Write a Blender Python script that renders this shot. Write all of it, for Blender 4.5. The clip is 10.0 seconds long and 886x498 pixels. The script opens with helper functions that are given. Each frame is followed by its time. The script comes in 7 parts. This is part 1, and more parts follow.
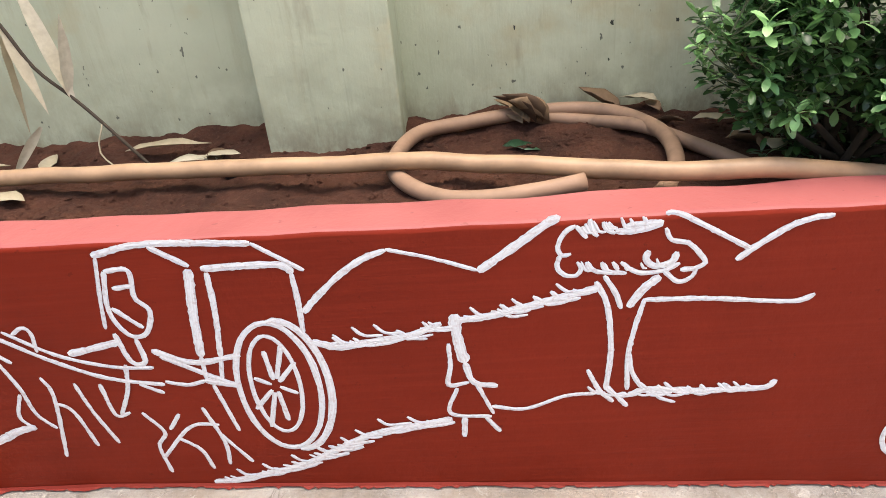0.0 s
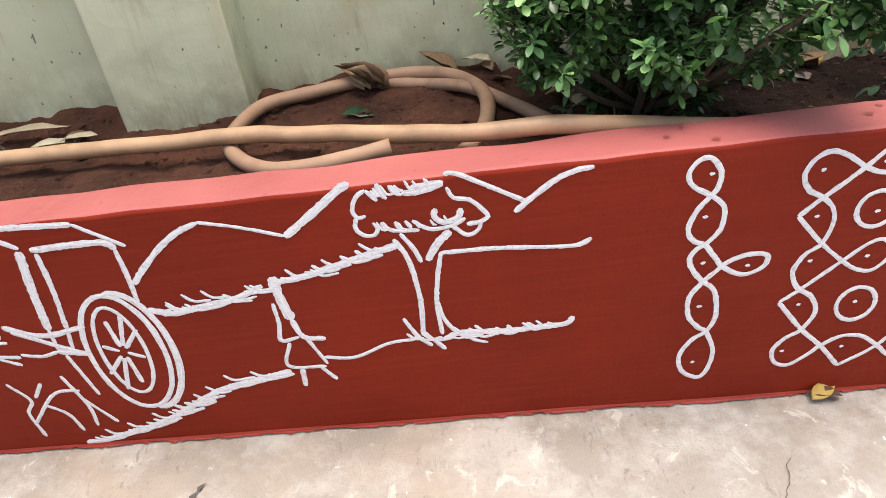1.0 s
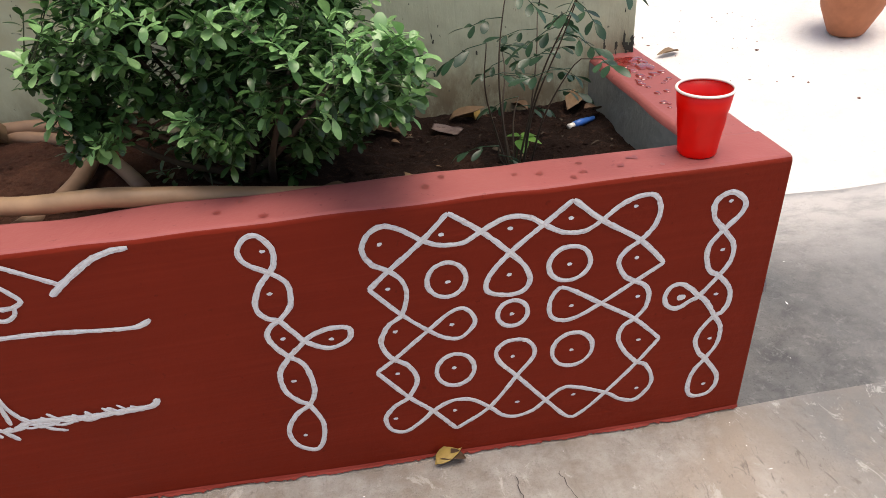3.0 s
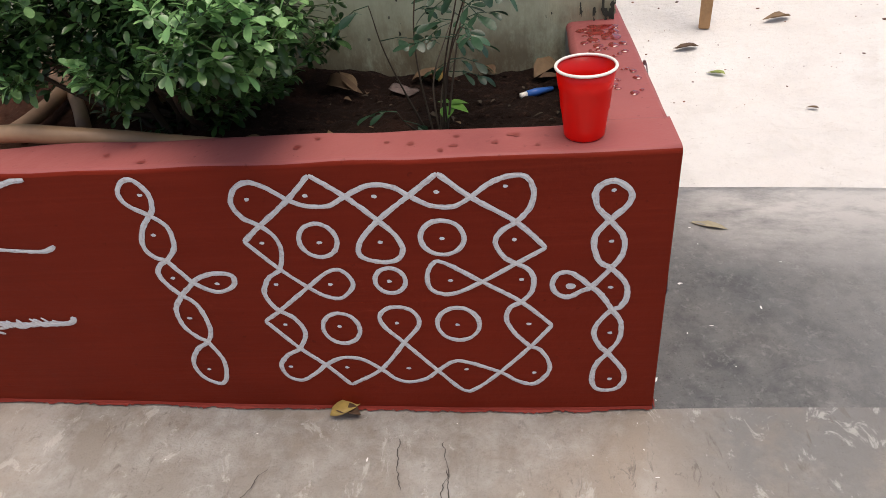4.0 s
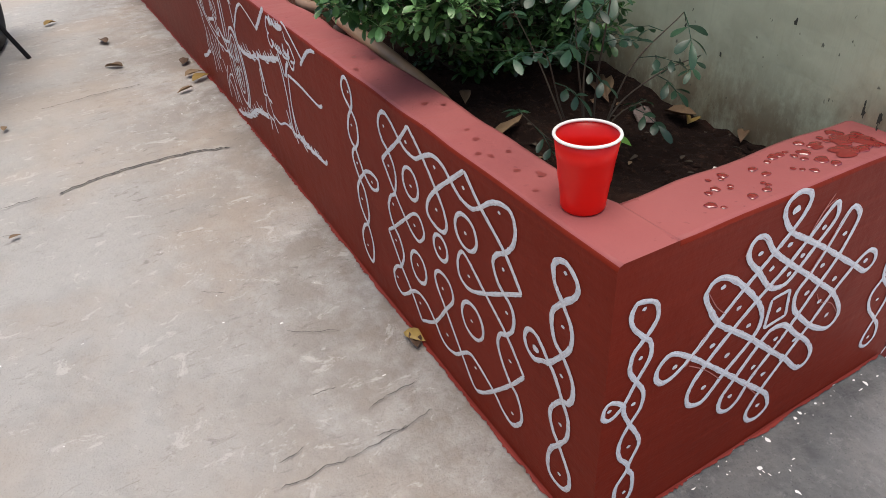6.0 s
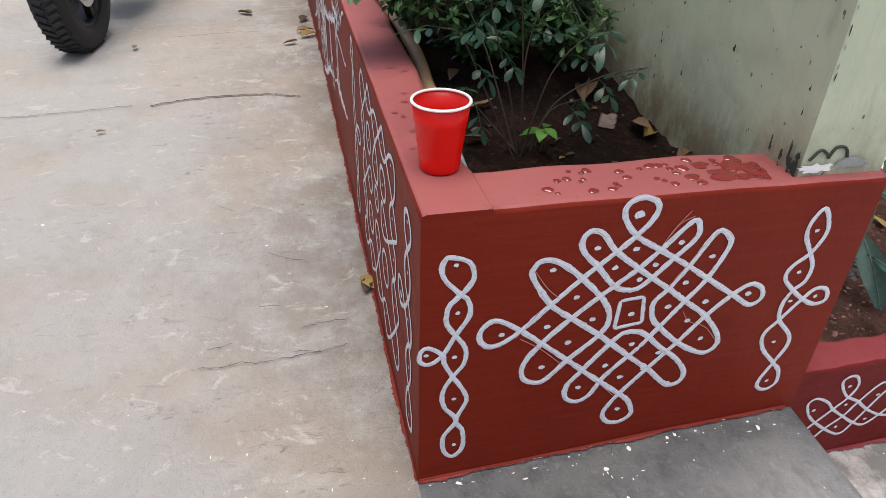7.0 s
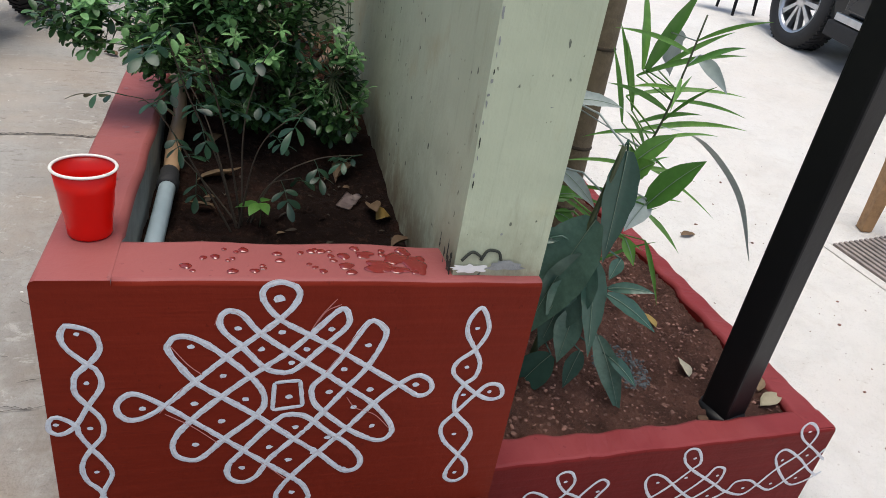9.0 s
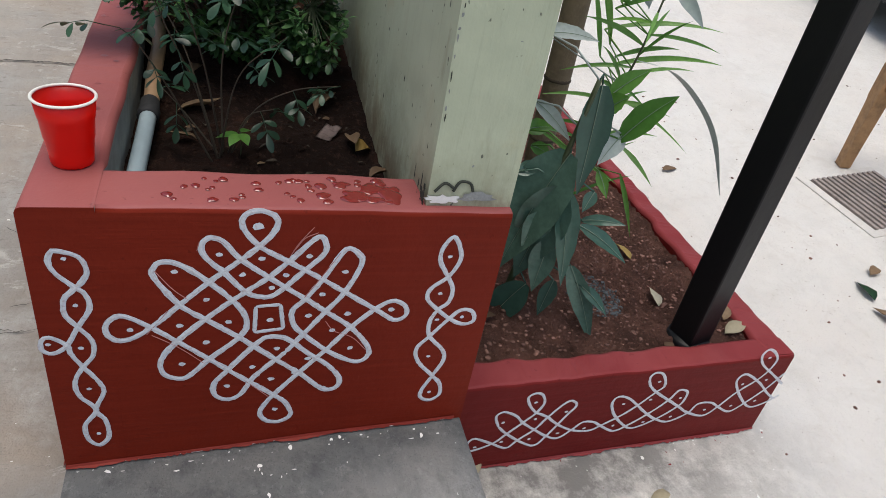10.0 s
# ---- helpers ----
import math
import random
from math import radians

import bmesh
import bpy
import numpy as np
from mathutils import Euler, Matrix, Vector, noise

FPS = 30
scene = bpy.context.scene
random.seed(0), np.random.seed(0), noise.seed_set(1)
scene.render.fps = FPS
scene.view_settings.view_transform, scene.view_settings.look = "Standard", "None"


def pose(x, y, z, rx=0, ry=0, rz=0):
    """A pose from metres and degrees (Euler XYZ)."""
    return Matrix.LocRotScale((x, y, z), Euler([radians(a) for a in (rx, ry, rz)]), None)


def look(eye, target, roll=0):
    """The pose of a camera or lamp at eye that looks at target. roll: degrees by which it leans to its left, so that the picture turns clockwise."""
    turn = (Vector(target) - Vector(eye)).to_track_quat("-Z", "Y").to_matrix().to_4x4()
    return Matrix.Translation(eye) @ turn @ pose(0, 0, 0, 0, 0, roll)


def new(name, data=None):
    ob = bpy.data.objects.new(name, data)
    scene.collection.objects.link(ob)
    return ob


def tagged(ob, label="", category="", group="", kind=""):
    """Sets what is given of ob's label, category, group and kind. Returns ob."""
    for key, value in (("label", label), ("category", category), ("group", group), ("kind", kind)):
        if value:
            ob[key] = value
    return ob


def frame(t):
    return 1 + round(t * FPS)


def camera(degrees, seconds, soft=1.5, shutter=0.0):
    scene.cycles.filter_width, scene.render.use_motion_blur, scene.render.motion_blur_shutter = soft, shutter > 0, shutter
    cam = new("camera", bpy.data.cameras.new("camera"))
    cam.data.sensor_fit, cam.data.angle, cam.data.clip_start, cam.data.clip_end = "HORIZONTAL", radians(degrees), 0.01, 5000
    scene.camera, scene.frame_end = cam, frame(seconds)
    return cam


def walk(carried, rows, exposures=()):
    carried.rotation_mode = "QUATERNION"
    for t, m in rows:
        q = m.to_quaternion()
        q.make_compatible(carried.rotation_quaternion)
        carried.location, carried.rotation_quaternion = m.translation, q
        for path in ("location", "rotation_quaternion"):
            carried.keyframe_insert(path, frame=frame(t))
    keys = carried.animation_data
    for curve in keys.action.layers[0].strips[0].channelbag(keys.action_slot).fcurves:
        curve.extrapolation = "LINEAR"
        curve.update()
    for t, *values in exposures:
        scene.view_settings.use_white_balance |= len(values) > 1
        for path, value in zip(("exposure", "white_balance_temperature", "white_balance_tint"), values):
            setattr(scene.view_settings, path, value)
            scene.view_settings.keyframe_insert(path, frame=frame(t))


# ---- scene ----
cam = camera(65.6, 10.0, 0.8)
PATH = [
    (0, (-1.611, -0.943, 1.08), (-1.752, 0.807, 0.122), -5.7),
    (0.5, (-1.47, -0.937, 1.069), (-1.639, 0.778, 0.054), -7.8),
    (1, (-1.304, -1.024, 1.115), (-1.405, 0.656, 0.033), -8.7),
    (1.1, (-1.284, -1.032, 1.116), (-1.336, 0.662, 0.054), -9.4),
    (1.5, (-1.199, -1.061, 1.138), (-1.161, 0.665, 0.127), -6.7),
    (2, (-1.1, -1.078, 1.132), (-0.95, 0.63, 0.101), -5.5),
    (2.5, (-0.935, -0.999, 1.124), (-0.641, 0.66, 0.047), -5.5),
    (2.7, (-0.851, -0.957, 1.123), (-0.554, 0.707, 0.054), -5.0),
    (3.8, (-0.363, -0.978, 1.105), (-0.571, 0.636, -0.057), -6.4),
    (4, (-0.255, -0.97, 1.104), (-0.479, 0.641, -0.06), -6.7),
    (4.5, (-0.005, -0.862, 1.117), (-0.443, 0.711, -0.037), -5.8),
    (5, (0.237, -0.816, 1.122), (-0.768, 0.538, 0.046), -6.0),
    (5.2, (0.336, -0.796, 1.123), (-0.838, 0.377, 0.007), -5.0),
    (6.3, (0.595, -0.404, 1.094), (-0.942, 0.24, -0.012), -1.4),
    (6.5, (0.662, -0.33, 1.091), (-0.903, 0.205, -0.034), 1.0),
    (7, (0.845, -0.17, 1.09), (-0.779, 0.224, -0.01), 1.8),
    (7.5, (0.838, 0.029, 1.105), (-0.815, 0.381, 0.035), 4.6),
    (8, (0.86, 0.153, 1.133), (-0.829, 0.41, 0.093), 5.2),
    (8.5, (0.888, 0.211, 1.151), (-0.8, 0.564, 0.138), 7.0),
    (9, (0.942, 0.281, 1.167), (-0.726, 0.866, 0.232), 9.9),
    (9.5, (0.961, 0.3, 1.192), (-0.668, 1.006, 0.273), 10.3),
    (10, (0.992, 0.295, 1.191), (-0.566, 0.907, 0.097), 11.4),
]
EXPOSURES = [(0, 1.72, 6950, 11), (1, 1.62, 6950, 11), (2, 1.48, 7100, 12), (2.7, 1.06, 7100, 12), (3.8, 0.62, 7000, 12), (5.2, 0.52, 6700, 11), (6.5, 0.72, 6500, 10), (8, 0.60, 6450, 8), (9, 0.48, 6400, 7), (10, 0.32, 6400, 7)]
walk(cam, [(t, look(eye, target, roll)) for t, eye, target, roll in PATH], EXPOSURES)

from mathutils.bvhtree import BVHTree

# ---- light ----
world = bpy.data.worlds.new("overcast_sky")
scene.world = world
world.use_nodes = True
wt = world.node_tree
sky = wt.nodes.new("ShaderNodeTexSky")
sky.sky_type = "NISHITA"
sky.sun_disc = False
sky.sun_elevation = radians(82)
sky.sun_rotation = radians(115)
sky.air_density, sky.dust_density, sky.ozone_density = 1.0, 4.0, 0.6
wt.links.new(sky.outputs[0], wt.nodes["Background"].inputs[0])
wt.nodes["Background"].inputs[1].default_value = 0.13
sun_data = bpy.data.lights.new("sun", "SUN")
sun_data.energy, sun_data.angle, sun_data.color = 1.3, radians(40), (1.0, 0.96, 0.9)
sun = new("sun", sun_data)
sun.matrix_world = look((0.7, -0.35, 6.0), (0.0, 0.0, 0.0))


# ---- material helpers ----
def material(name, base, rough=0.7, metal=0.0, spec=0.5):
    m = bpy.data.materials.new(name)
    m.use_nodes = True
    b = m.node_tree.nodes["Principled BSDF"]
    b.inputs["Base Color"].default_value = (*base, 1)
    b.inputs["Roughness"].default_value = rough
    b.inputs["Metallic"].default_value = metal
    b.inputs["Specular IOR Level"].default_value = spec
    return m, m.node_tree, b


def node(t, kind, **kw):
    n = t.nodes.new(kind)
    for k, v in kw.items():
        if k in n.inputs:
            n.inputs[k].default_value = v
    return n


def coords(t, scale=(1, 1, 1), kind="Object"):
    c = t.nodes.new("ShaderNodeTexCoord")
    m = t.nodes.new("ShaderNodeMapping")
    m.inputs["Scale"].default_value = scale
    t.links.new(c.outputs[kind], m.inputs[0])
    return m.outputs[0]


def noise_fac(t, vec, scale, detail=4.0, rough=0.6, lo=0.35, hi=0.65, distort=0.0):
    n = node(t, "ShaderNodeTexNoise", Scale=scale, Detail=detail, Roughness=rough, Distortion=distort)
    t.links.new(vec, n.inputs["Vector"])
    r = node(t, "ShaderNodeMapRange")
    r.inputs["From Min"].default_value, r.inputs["From Max"].default_value = lo, hi
    t.links.new(n.outputs["Fac"], r.inputs["Value"])
    return r.outputs["Result"]


def blend(t, fac, a, b, mode="MIX"):
    m = t.nodes.new("ShaderNodeMix")
    m.data_type, m.blend_type = "RGBA", mode
    for sock, v in ((m.inputs[0], fac), (m.inputs[6], a), (m.inputs[7], b)):
        if isinstance(v, (int, float)):
            sock.default_value = v
        elif isinstance(v, tuple):
            sock.default_value = (*v, 1)
        else:
            t.links.new(v, sock)
    return m.outputs[2]


def times(t, fac, k):
    m = t.nodes.new("ShaderNodeMath")
    m.operation = "MULTIPLY"
    t.links.new(fac, m.inputs[0])
    if isinstance(k, (int, float)):
        m.inputs[1].default_value = k
    else:
        t.links.new(k, m.inputs[1])
    return m.outputs[0]


def bump(t, b, height, dist, strength=1.0, under=None):
    n = node(t, "ShaderNodeBump", Strength=strength, Distance=dist)
    t.links.new(height, n.inputs["Height"])
    if under is not None:
        t.links.new(under, n.inputs["Normal"])
    t.links.new(n.outputs[0], b.inputs["Normal"])
    return n.outputs[0]


def axis_band(t, axis, a, b):
    """0 below a, 1 above b, along an axis of the world."""
    g = t.nodes.new("ShaderNodeNewGeometry")
    s = t.nodes.new("ShaderNodeSeparateXYZ")
    t.links.new(g.outputs["Position"], s.inputs[0])
    r = node(t, "ShaderNodeMapRange")
    r.inputs["From Min"].default_value, r.inputs["From Max"].default_value = a, b
    t.links.new(s.outputs[axis], r.inputs["Value"])
    return r.outputs["Result"]


def red_paint(name, body, worn, rough=0.55):
    m, t, b = material(name, body, rough, spec=0.12)
    v = coords(t)
    c = blend(t, noise_fac(t, v, 3.0, 5), body, tuple(x * 0.86 for x in body))
    brushy = coords(t, (2.0, 2.0, 60.0))
    c = blend(t, times(t, noise_fac(t, brushy, 1.5, 3, lo=0.45, hi=0.75), 0.35), c, worn)
    c = blend(t, times(t, noise_fac(t, v, 55.0, 3, lo=0.66, hi=0.72), 0.5), c, tuple(x * 0.55 for x in body))
    t.links.new(c, b.inputs["Base Color"])
    n1 = bump(t, b, noise_fac(t, brushy, 3.0, 4, lo=0.2, hi=0.8), 0.0008, 0.5)
    bump(t, b, noise_fac(t, v, 14.0, 5, lo=0.2, hi=0.8), 0.004, 0.5, n1)
    return m


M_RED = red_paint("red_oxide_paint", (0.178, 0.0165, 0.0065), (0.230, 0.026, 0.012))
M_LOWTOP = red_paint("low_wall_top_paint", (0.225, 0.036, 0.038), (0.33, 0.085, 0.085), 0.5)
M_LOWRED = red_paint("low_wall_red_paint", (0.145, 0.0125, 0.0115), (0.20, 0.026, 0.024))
# the wall tops take a paler red than the sides
M_REDTOP = red_paint("pale_red_top_paint", (0.320, 0.096, 0.091), (0.39, 0.140, 0.130), 0.5)


def white_paint(name, rgb):
    """Thin lime paint; the bristles leave streaks along each stroke (u across it, v along it in cm)."""
    m, t, b = material(name, rgb, 0.6)
    v = coords(t)
    c = blend(t, times(t, noise_fac(t, v, 150.0, 4, lo=0.52, hi=0.70), 0.45), rgb, (0.36, 0.20, 0.20))
    bristle = noise_fac(t, coords(t, (7.0, 0.42, 1.0), "UV"), 1.0, 3, 0.6, lo=0.42, hi=0.72)
    edge = t.nodes.new("ShaderNodeSeparateXYZ")
    t.links.new(coords(t, (1, 1, 1), "UV"), edge.inputs[0])
    off = t.nodes.new("ShaderNodeMath")
    off.operation = "SUBTRACT"
    off.inputs[1].default_value = 0.5
    t.links.new(edge.outputs[0], off.inputs[0])
    side = t.nodes.new("ShaderNodeMath")
    side.operation = "ABSOLUTE"
    t.links.new(off.outputs[0], side.inputs[0])
    thin = node(t, "ShaderNodeMapRange")
    thin.inputs["From Min"].default_value, thin.inputs["From Max"].default_value = 0.10, 0.50
    thin.inputs["To Min"].default_value, thin.inputs["To Max"].default_value = 0.35, 1.0
    t.links.new(side.outputs[0], thin.inputs["Value"])
    c = blend(t, times(t, times(t, bristle, thin.outputs["Result"]), 0.6), c, (0.25, 0.10, 0.11))
    c = blend(t, times(t, noise_fac(t, coords(t, (3.0, 0.25, 1.0), "UV"), 1.0, 2, lo=0.45, hi=0.75), 0.35), c, tuple(x * 0.72 for x in rgb))
    t.links.new(c, b.inputs["Base Color"])
    bump(t, b, bristle, 0.0006, 0.6)
    return m


M_WHITE = white_paint("white_lime_paint", (0.68, 0.71, 0.75))


def plaster_green():
    base, light, rust = (0.415, 0.452, 0.315), (0.515, 0.550, 0.395), (0.32, 0.27, 0.15)
    m, t, b = material("pale_green_plaster", base, 0.8)
    v = coords(t)
    c = blend(t, noise_fac(t, v, 2.2, 6, lo=0.3, hi=0.7), base, light)
    streak = coords(t, (9.0, 9.0, 0.8))
    c = blend(t, times(t, noise_fac(t, streak, 2.2, 5, lo=0.55, hi=0.8), 0.35), c, rust)
    c = blend(t, times(t, noise_fac(t, v, 4.2, 5, lo=0.56, hi=0.68), 0.6), c, (0.43, 0.38, 0.22))
    c = blend(t, times(t, noise_fac(t, coords(t, (5, 5, 1.2)), 3.0, 5, lo=0.62, hi=0.74), 0.5), c, (0.25, 0.21, 0.14))
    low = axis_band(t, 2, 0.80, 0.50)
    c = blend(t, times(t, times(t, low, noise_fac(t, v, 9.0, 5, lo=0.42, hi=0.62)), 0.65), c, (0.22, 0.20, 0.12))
    # brown stains above the soil, laid on heavier to darken this shaded face
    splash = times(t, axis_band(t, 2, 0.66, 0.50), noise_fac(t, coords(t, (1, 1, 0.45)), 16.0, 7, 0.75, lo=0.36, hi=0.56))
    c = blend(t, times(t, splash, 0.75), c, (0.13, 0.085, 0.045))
    c = blend(t, times(t, noise_fac(t, coords(t, (70.0, 70.0, 3.5)), 1.0, 5, 0.7, lo=0.58, hi=0.70), 0.20), c, (0.24, 0.24, 0.17))
    chips = noise_fac(t, coords(t, (1.6, 1.6, 1.0)), 38.0, 2, lo=0.70, hi=0.73)
    c = blend(t, times(t, chips, 0.85), c, (0.07, 0.075, 0.06))
    t.links.new(c, b.inputs["Base Color"])
    n1 = bump(t, b, noise_fac(t, coords(t, (30, 30, 3)), 4.0, 3, lo=0.2, hi=0.8), 0.0012, 0.35)
    bump(t, b, noise_fac(t, v, 9.0, 6, lo=0.2, hi=0.8), 0.006, 0.5, n1)
    return m


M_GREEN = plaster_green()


def concrete(name, base, dark, warm, scale=1.0, grime=False):
    m, t, b = material(name, base, 0.85, spec=0.3)
    v = coords(t)
    c = blend(t, noise_fac(t, v, 1.1 * scale, 6, lo=0.35, hi=0.65), base, warm)
    c = blend(t, times(t, noise_fac(t, v, 3.3 * scale, 7, 0.7, lo=0.48, hi=0.68), 0.6), c, dark)
    c = blend(t, times(t, noise_fac(t, v, 26.0, 5, 0.7, lo=0.5, hi=0.72), 0.35), c, dark)
    c = blend(t, times(t, noise_fac(t, v, 240.0, 2, lo=0.6, hi=0.75), 0.5), c, tuple(x * 0.6 for x in dark))
    if grime:
        worn = times(t, axis_band(t, 1, -0.62, -0.05), noise_fac(t, v, 6.0, 8, 0.72, lo=0.36, hi=0.56))
        c = blend(t, times(t, worn, 0.80), c, (0.235, 0.198, 0.160))
        c = blend(t, times(t, noise_fac(t, v, 1.7, 5, lo=0.46, hi=0.62), 0.42), c, (0.46, 0.375, 0.295))
        damp = times(t, times(t, axis_band(t, 0, -0.04, 0.14), axis_band(t, 1, -1.0, -0.1)), noise_fac(t, v, 4.0, 7, 0.7, lo=0.28, hi=0.55))
        c = blend(t, times(t, damp, 0.85), c, (0.20, 0.20, 0.195))
        near = axis_band(t, 1, -1.5, -0.15)
        flecks = times(t, noise_fac(t, coords(t, (2.6, 1.0, 1.0)), 17.0, 6, 0.75, lo=0.57, hi=0.66, distort=0.6), noise_fac(t, v, 2.3, 3, lo=0.40, hi=0.60))
        c = blend(t, times(t, times(t, flecks, near), 0.8), c, (0.17, 0.15, 0.13))
        pale = noise_fac(t, coords(t, (1.5, 1.0, 1.0)), 11.0, 7, 0.75, lo=0.58, hi=0.64, distort=0.8)
        c = blend(t, times(t, pale, 0.5), c, (0.61, 0.59, 0.55))
    t.links.new(c, b.inputs["Base Color"])
    n1 = bump(t, b, noise_fac(t, v, 180.0, 3, lo=0.2, hi=0.8), 0.001, 0.5)
    bump(t, b, noise_fac(t, v, 12.0, 8, 0.75, lo=0.2, hi=0.8), 0.016, 0.8, n1)
    return m


def pale_slab(*args):
    """Grey mottled cement, dark along the planter's foot, paler further out."""
    m = concrete(*args)
    t = m.node_tree
    b = t.nodes["Principled BSDF"]
    v = coords(t)
    c = b.inputs["Base Color"].links[0].from_socket
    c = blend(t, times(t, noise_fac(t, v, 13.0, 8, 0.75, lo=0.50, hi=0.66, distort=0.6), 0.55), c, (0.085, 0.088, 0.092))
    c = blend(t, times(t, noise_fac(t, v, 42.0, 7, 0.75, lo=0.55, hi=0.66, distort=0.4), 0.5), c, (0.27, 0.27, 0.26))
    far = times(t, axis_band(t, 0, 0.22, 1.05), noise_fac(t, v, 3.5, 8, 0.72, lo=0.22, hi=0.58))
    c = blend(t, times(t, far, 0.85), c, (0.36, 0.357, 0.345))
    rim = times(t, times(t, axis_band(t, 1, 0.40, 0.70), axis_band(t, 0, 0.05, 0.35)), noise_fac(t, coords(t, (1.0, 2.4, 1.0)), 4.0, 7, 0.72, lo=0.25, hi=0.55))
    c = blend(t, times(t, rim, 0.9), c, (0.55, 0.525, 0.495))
    t.links.new(c, b.inputs["Base Color"])
    return m


M_FLOOR = concrete("worn_cement_floor", (0.435, 0.425, 0.40), (0.31, 0.30, 0.28), (0.42, 0.40, 0.37), 1.0, True)
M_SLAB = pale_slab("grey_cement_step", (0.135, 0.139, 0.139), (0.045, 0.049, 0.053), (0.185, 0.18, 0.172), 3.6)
def stained_yard():
    """The yard's pale cement, with grey damp stains spreading from the foot of the low planter."""
    m = concrete("pale_cement_yard", (0.74, 0.72, 0.685), (0.63, 0.605, 0.57), (0.71, 0.67, 0.625), 1.4)
    t = m.node_tree
    b = t.nodes["Principled BSDF"]
    old = b.inputs["Base Color"].links[0].from_socket
    v = coords(t)
    old = blend(t, times(t, noise_fac(t, v, 9.0, 8, 0.75, lo=0.52, hi=0.66, distort=0.7), 0.3), old, (0.56, 0.51, 0.45))
    old = blend(t, times(t, noise_fac(t, v, 45.0, 5, 0.7, lo=0.62, hi=0.72), 0.5), old, (0.36, 0.31, 0.26))
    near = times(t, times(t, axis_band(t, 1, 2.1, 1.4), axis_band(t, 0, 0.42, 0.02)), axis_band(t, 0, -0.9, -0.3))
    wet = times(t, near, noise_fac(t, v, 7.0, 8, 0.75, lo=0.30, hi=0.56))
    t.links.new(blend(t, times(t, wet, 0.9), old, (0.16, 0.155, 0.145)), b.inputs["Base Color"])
    return m


M_YARD = stained_yard()


def earth(name, a, d):
    m, t, b = material(name, a, 0.95, spec=0.15)
    v = coords(t)
    c = blend(t, noise_fac(t, v, 7.0, 6, lo=0.35, hi=0.65), a, d)
    c = blend(t, times(t, noise_fac(t, v, 120.0, 3, lo=0.58, hi=0.7), 0.6), c, tuple(min(1, x * 1.5) for x in a))
    c = blend(t, times(t, noise_fac(t, v, 48.0, 6, 0.75, lo=0.54, hi=0.66), 0.65), c, tuple(x * 0.4 for x in d))
    t.links.new(c, b.inputs["Base Color"])
    n1 = bump(t, b, noise_fac(t, v, 170.0, 5, 0.7, lo=0.2, hi=0.8), 0.010, 1.0)
    bump(t, b, noise_fac(t, v, 34.0, 8, 0.75, lo=0.2, hi=0.8), 0.045, 1.0, n1)
    return m


M_SOIL = earth("red_garden_soil", (0.215, 0.108, 0.082), (0.098, 0.050, 0.039))


def shaded_soil():
    """Dry red earth, coloured darker towards the planter's corner for the shrubs' shade."""
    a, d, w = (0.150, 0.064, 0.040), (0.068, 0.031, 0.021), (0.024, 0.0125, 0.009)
    m, t, b = material("planter_soil", a, 0.95, spec=0.15)
    v = coords(t)
    c = blend(t, noise_fac(t, v, 7.0, 6, lo=0.35, hi=0.65), a, d)
    c = blend(t, times(t, noise_fac(t, v, 120.0, 3, lo=0.58, hi=0.7), 0.6), c, (0.20, 0.09, 0.06))
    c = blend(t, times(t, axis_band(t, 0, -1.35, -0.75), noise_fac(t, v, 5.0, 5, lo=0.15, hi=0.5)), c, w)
    c = blend(t, times(t, noise_fac(t, v, 60.0, 6, 0.75, lo=0.54, hi=0.64), 0.7), c, (0.085, 0.045, 0.030))
    t.links.new(c, b.inputs["Base Color"])
    n1 = bump(t, b, noise_fac(t, v, 150.0, 4, lo=0.2, hi=0.8), 0.004, 0.8)
    bump(t, b, noise_fac(t, v, 30.0, 8, 0.7, lo=0.2, hi=0.8), 0.028, 1.0, n1)
    return m


M_PLANTER_SOIL = shaded_soil()


def plain(name, base, rough=0.5, metal=0.0, grain=30.0, spec=0.5, wear=0.25, relief=0.0008):
    m, t, b = material(name, base, rough, metal, spec)
    v = coords(t)
    c = blend(t, times(t, noise_fac(t, v, grain, 4), wear), base, tuple(x * 0.5 for x in base))
    c = blend(t, times(t, noise_fac(t, v, grain * 0.15, 4), wear), c, tuple(min(1, x * 1.25) for x in base))
    t.links.new(c, b.inputs["Base Color"])
    bump(t, b, noise_fac(t, v, grain * 2, 4, lo=0.2, hi=0.8), relief, 0.5)
    return m


def leafy(name, dark, light, rough=0.4, random_object=False, back=0.3):
    m, t, b = material(name, dark, rough)
    if random_object:
        r = t.nodes.new("ShaderNodeObjectInfo").outputs["Random"]
    else:
        r = t.nodes.new("ShaderNodeNewGeometry").outputs["Random Per Island"]
    if name == "bush_leaf":
        r = times(t, r, r)
    c = blend(t, r, dark, light)
    c = blend(t, times(t, noise_fac(t, coords(t), 60.0, 3), 0.3), c, tuple(x * 0.6 for x in dark))
    t.links.new(c, b.inputs["Base Color"])
    tr = t.nodes.new("ShaderNodeBsdfTranslucent")
    t.links.new(c, tr.inputs[0])
    mx = t.nodes.new("ShaderNodeMixShader")
    mx.inputs[0].default_value = back
    t.links.new(b.outputs[0], mx.inputs[1])
    t.links.new(tr.outputs[0], mx.inputs[2])
    t.links.new(mx.outputs[0], t.nodes["Material Output"].inputs[0])
    return m


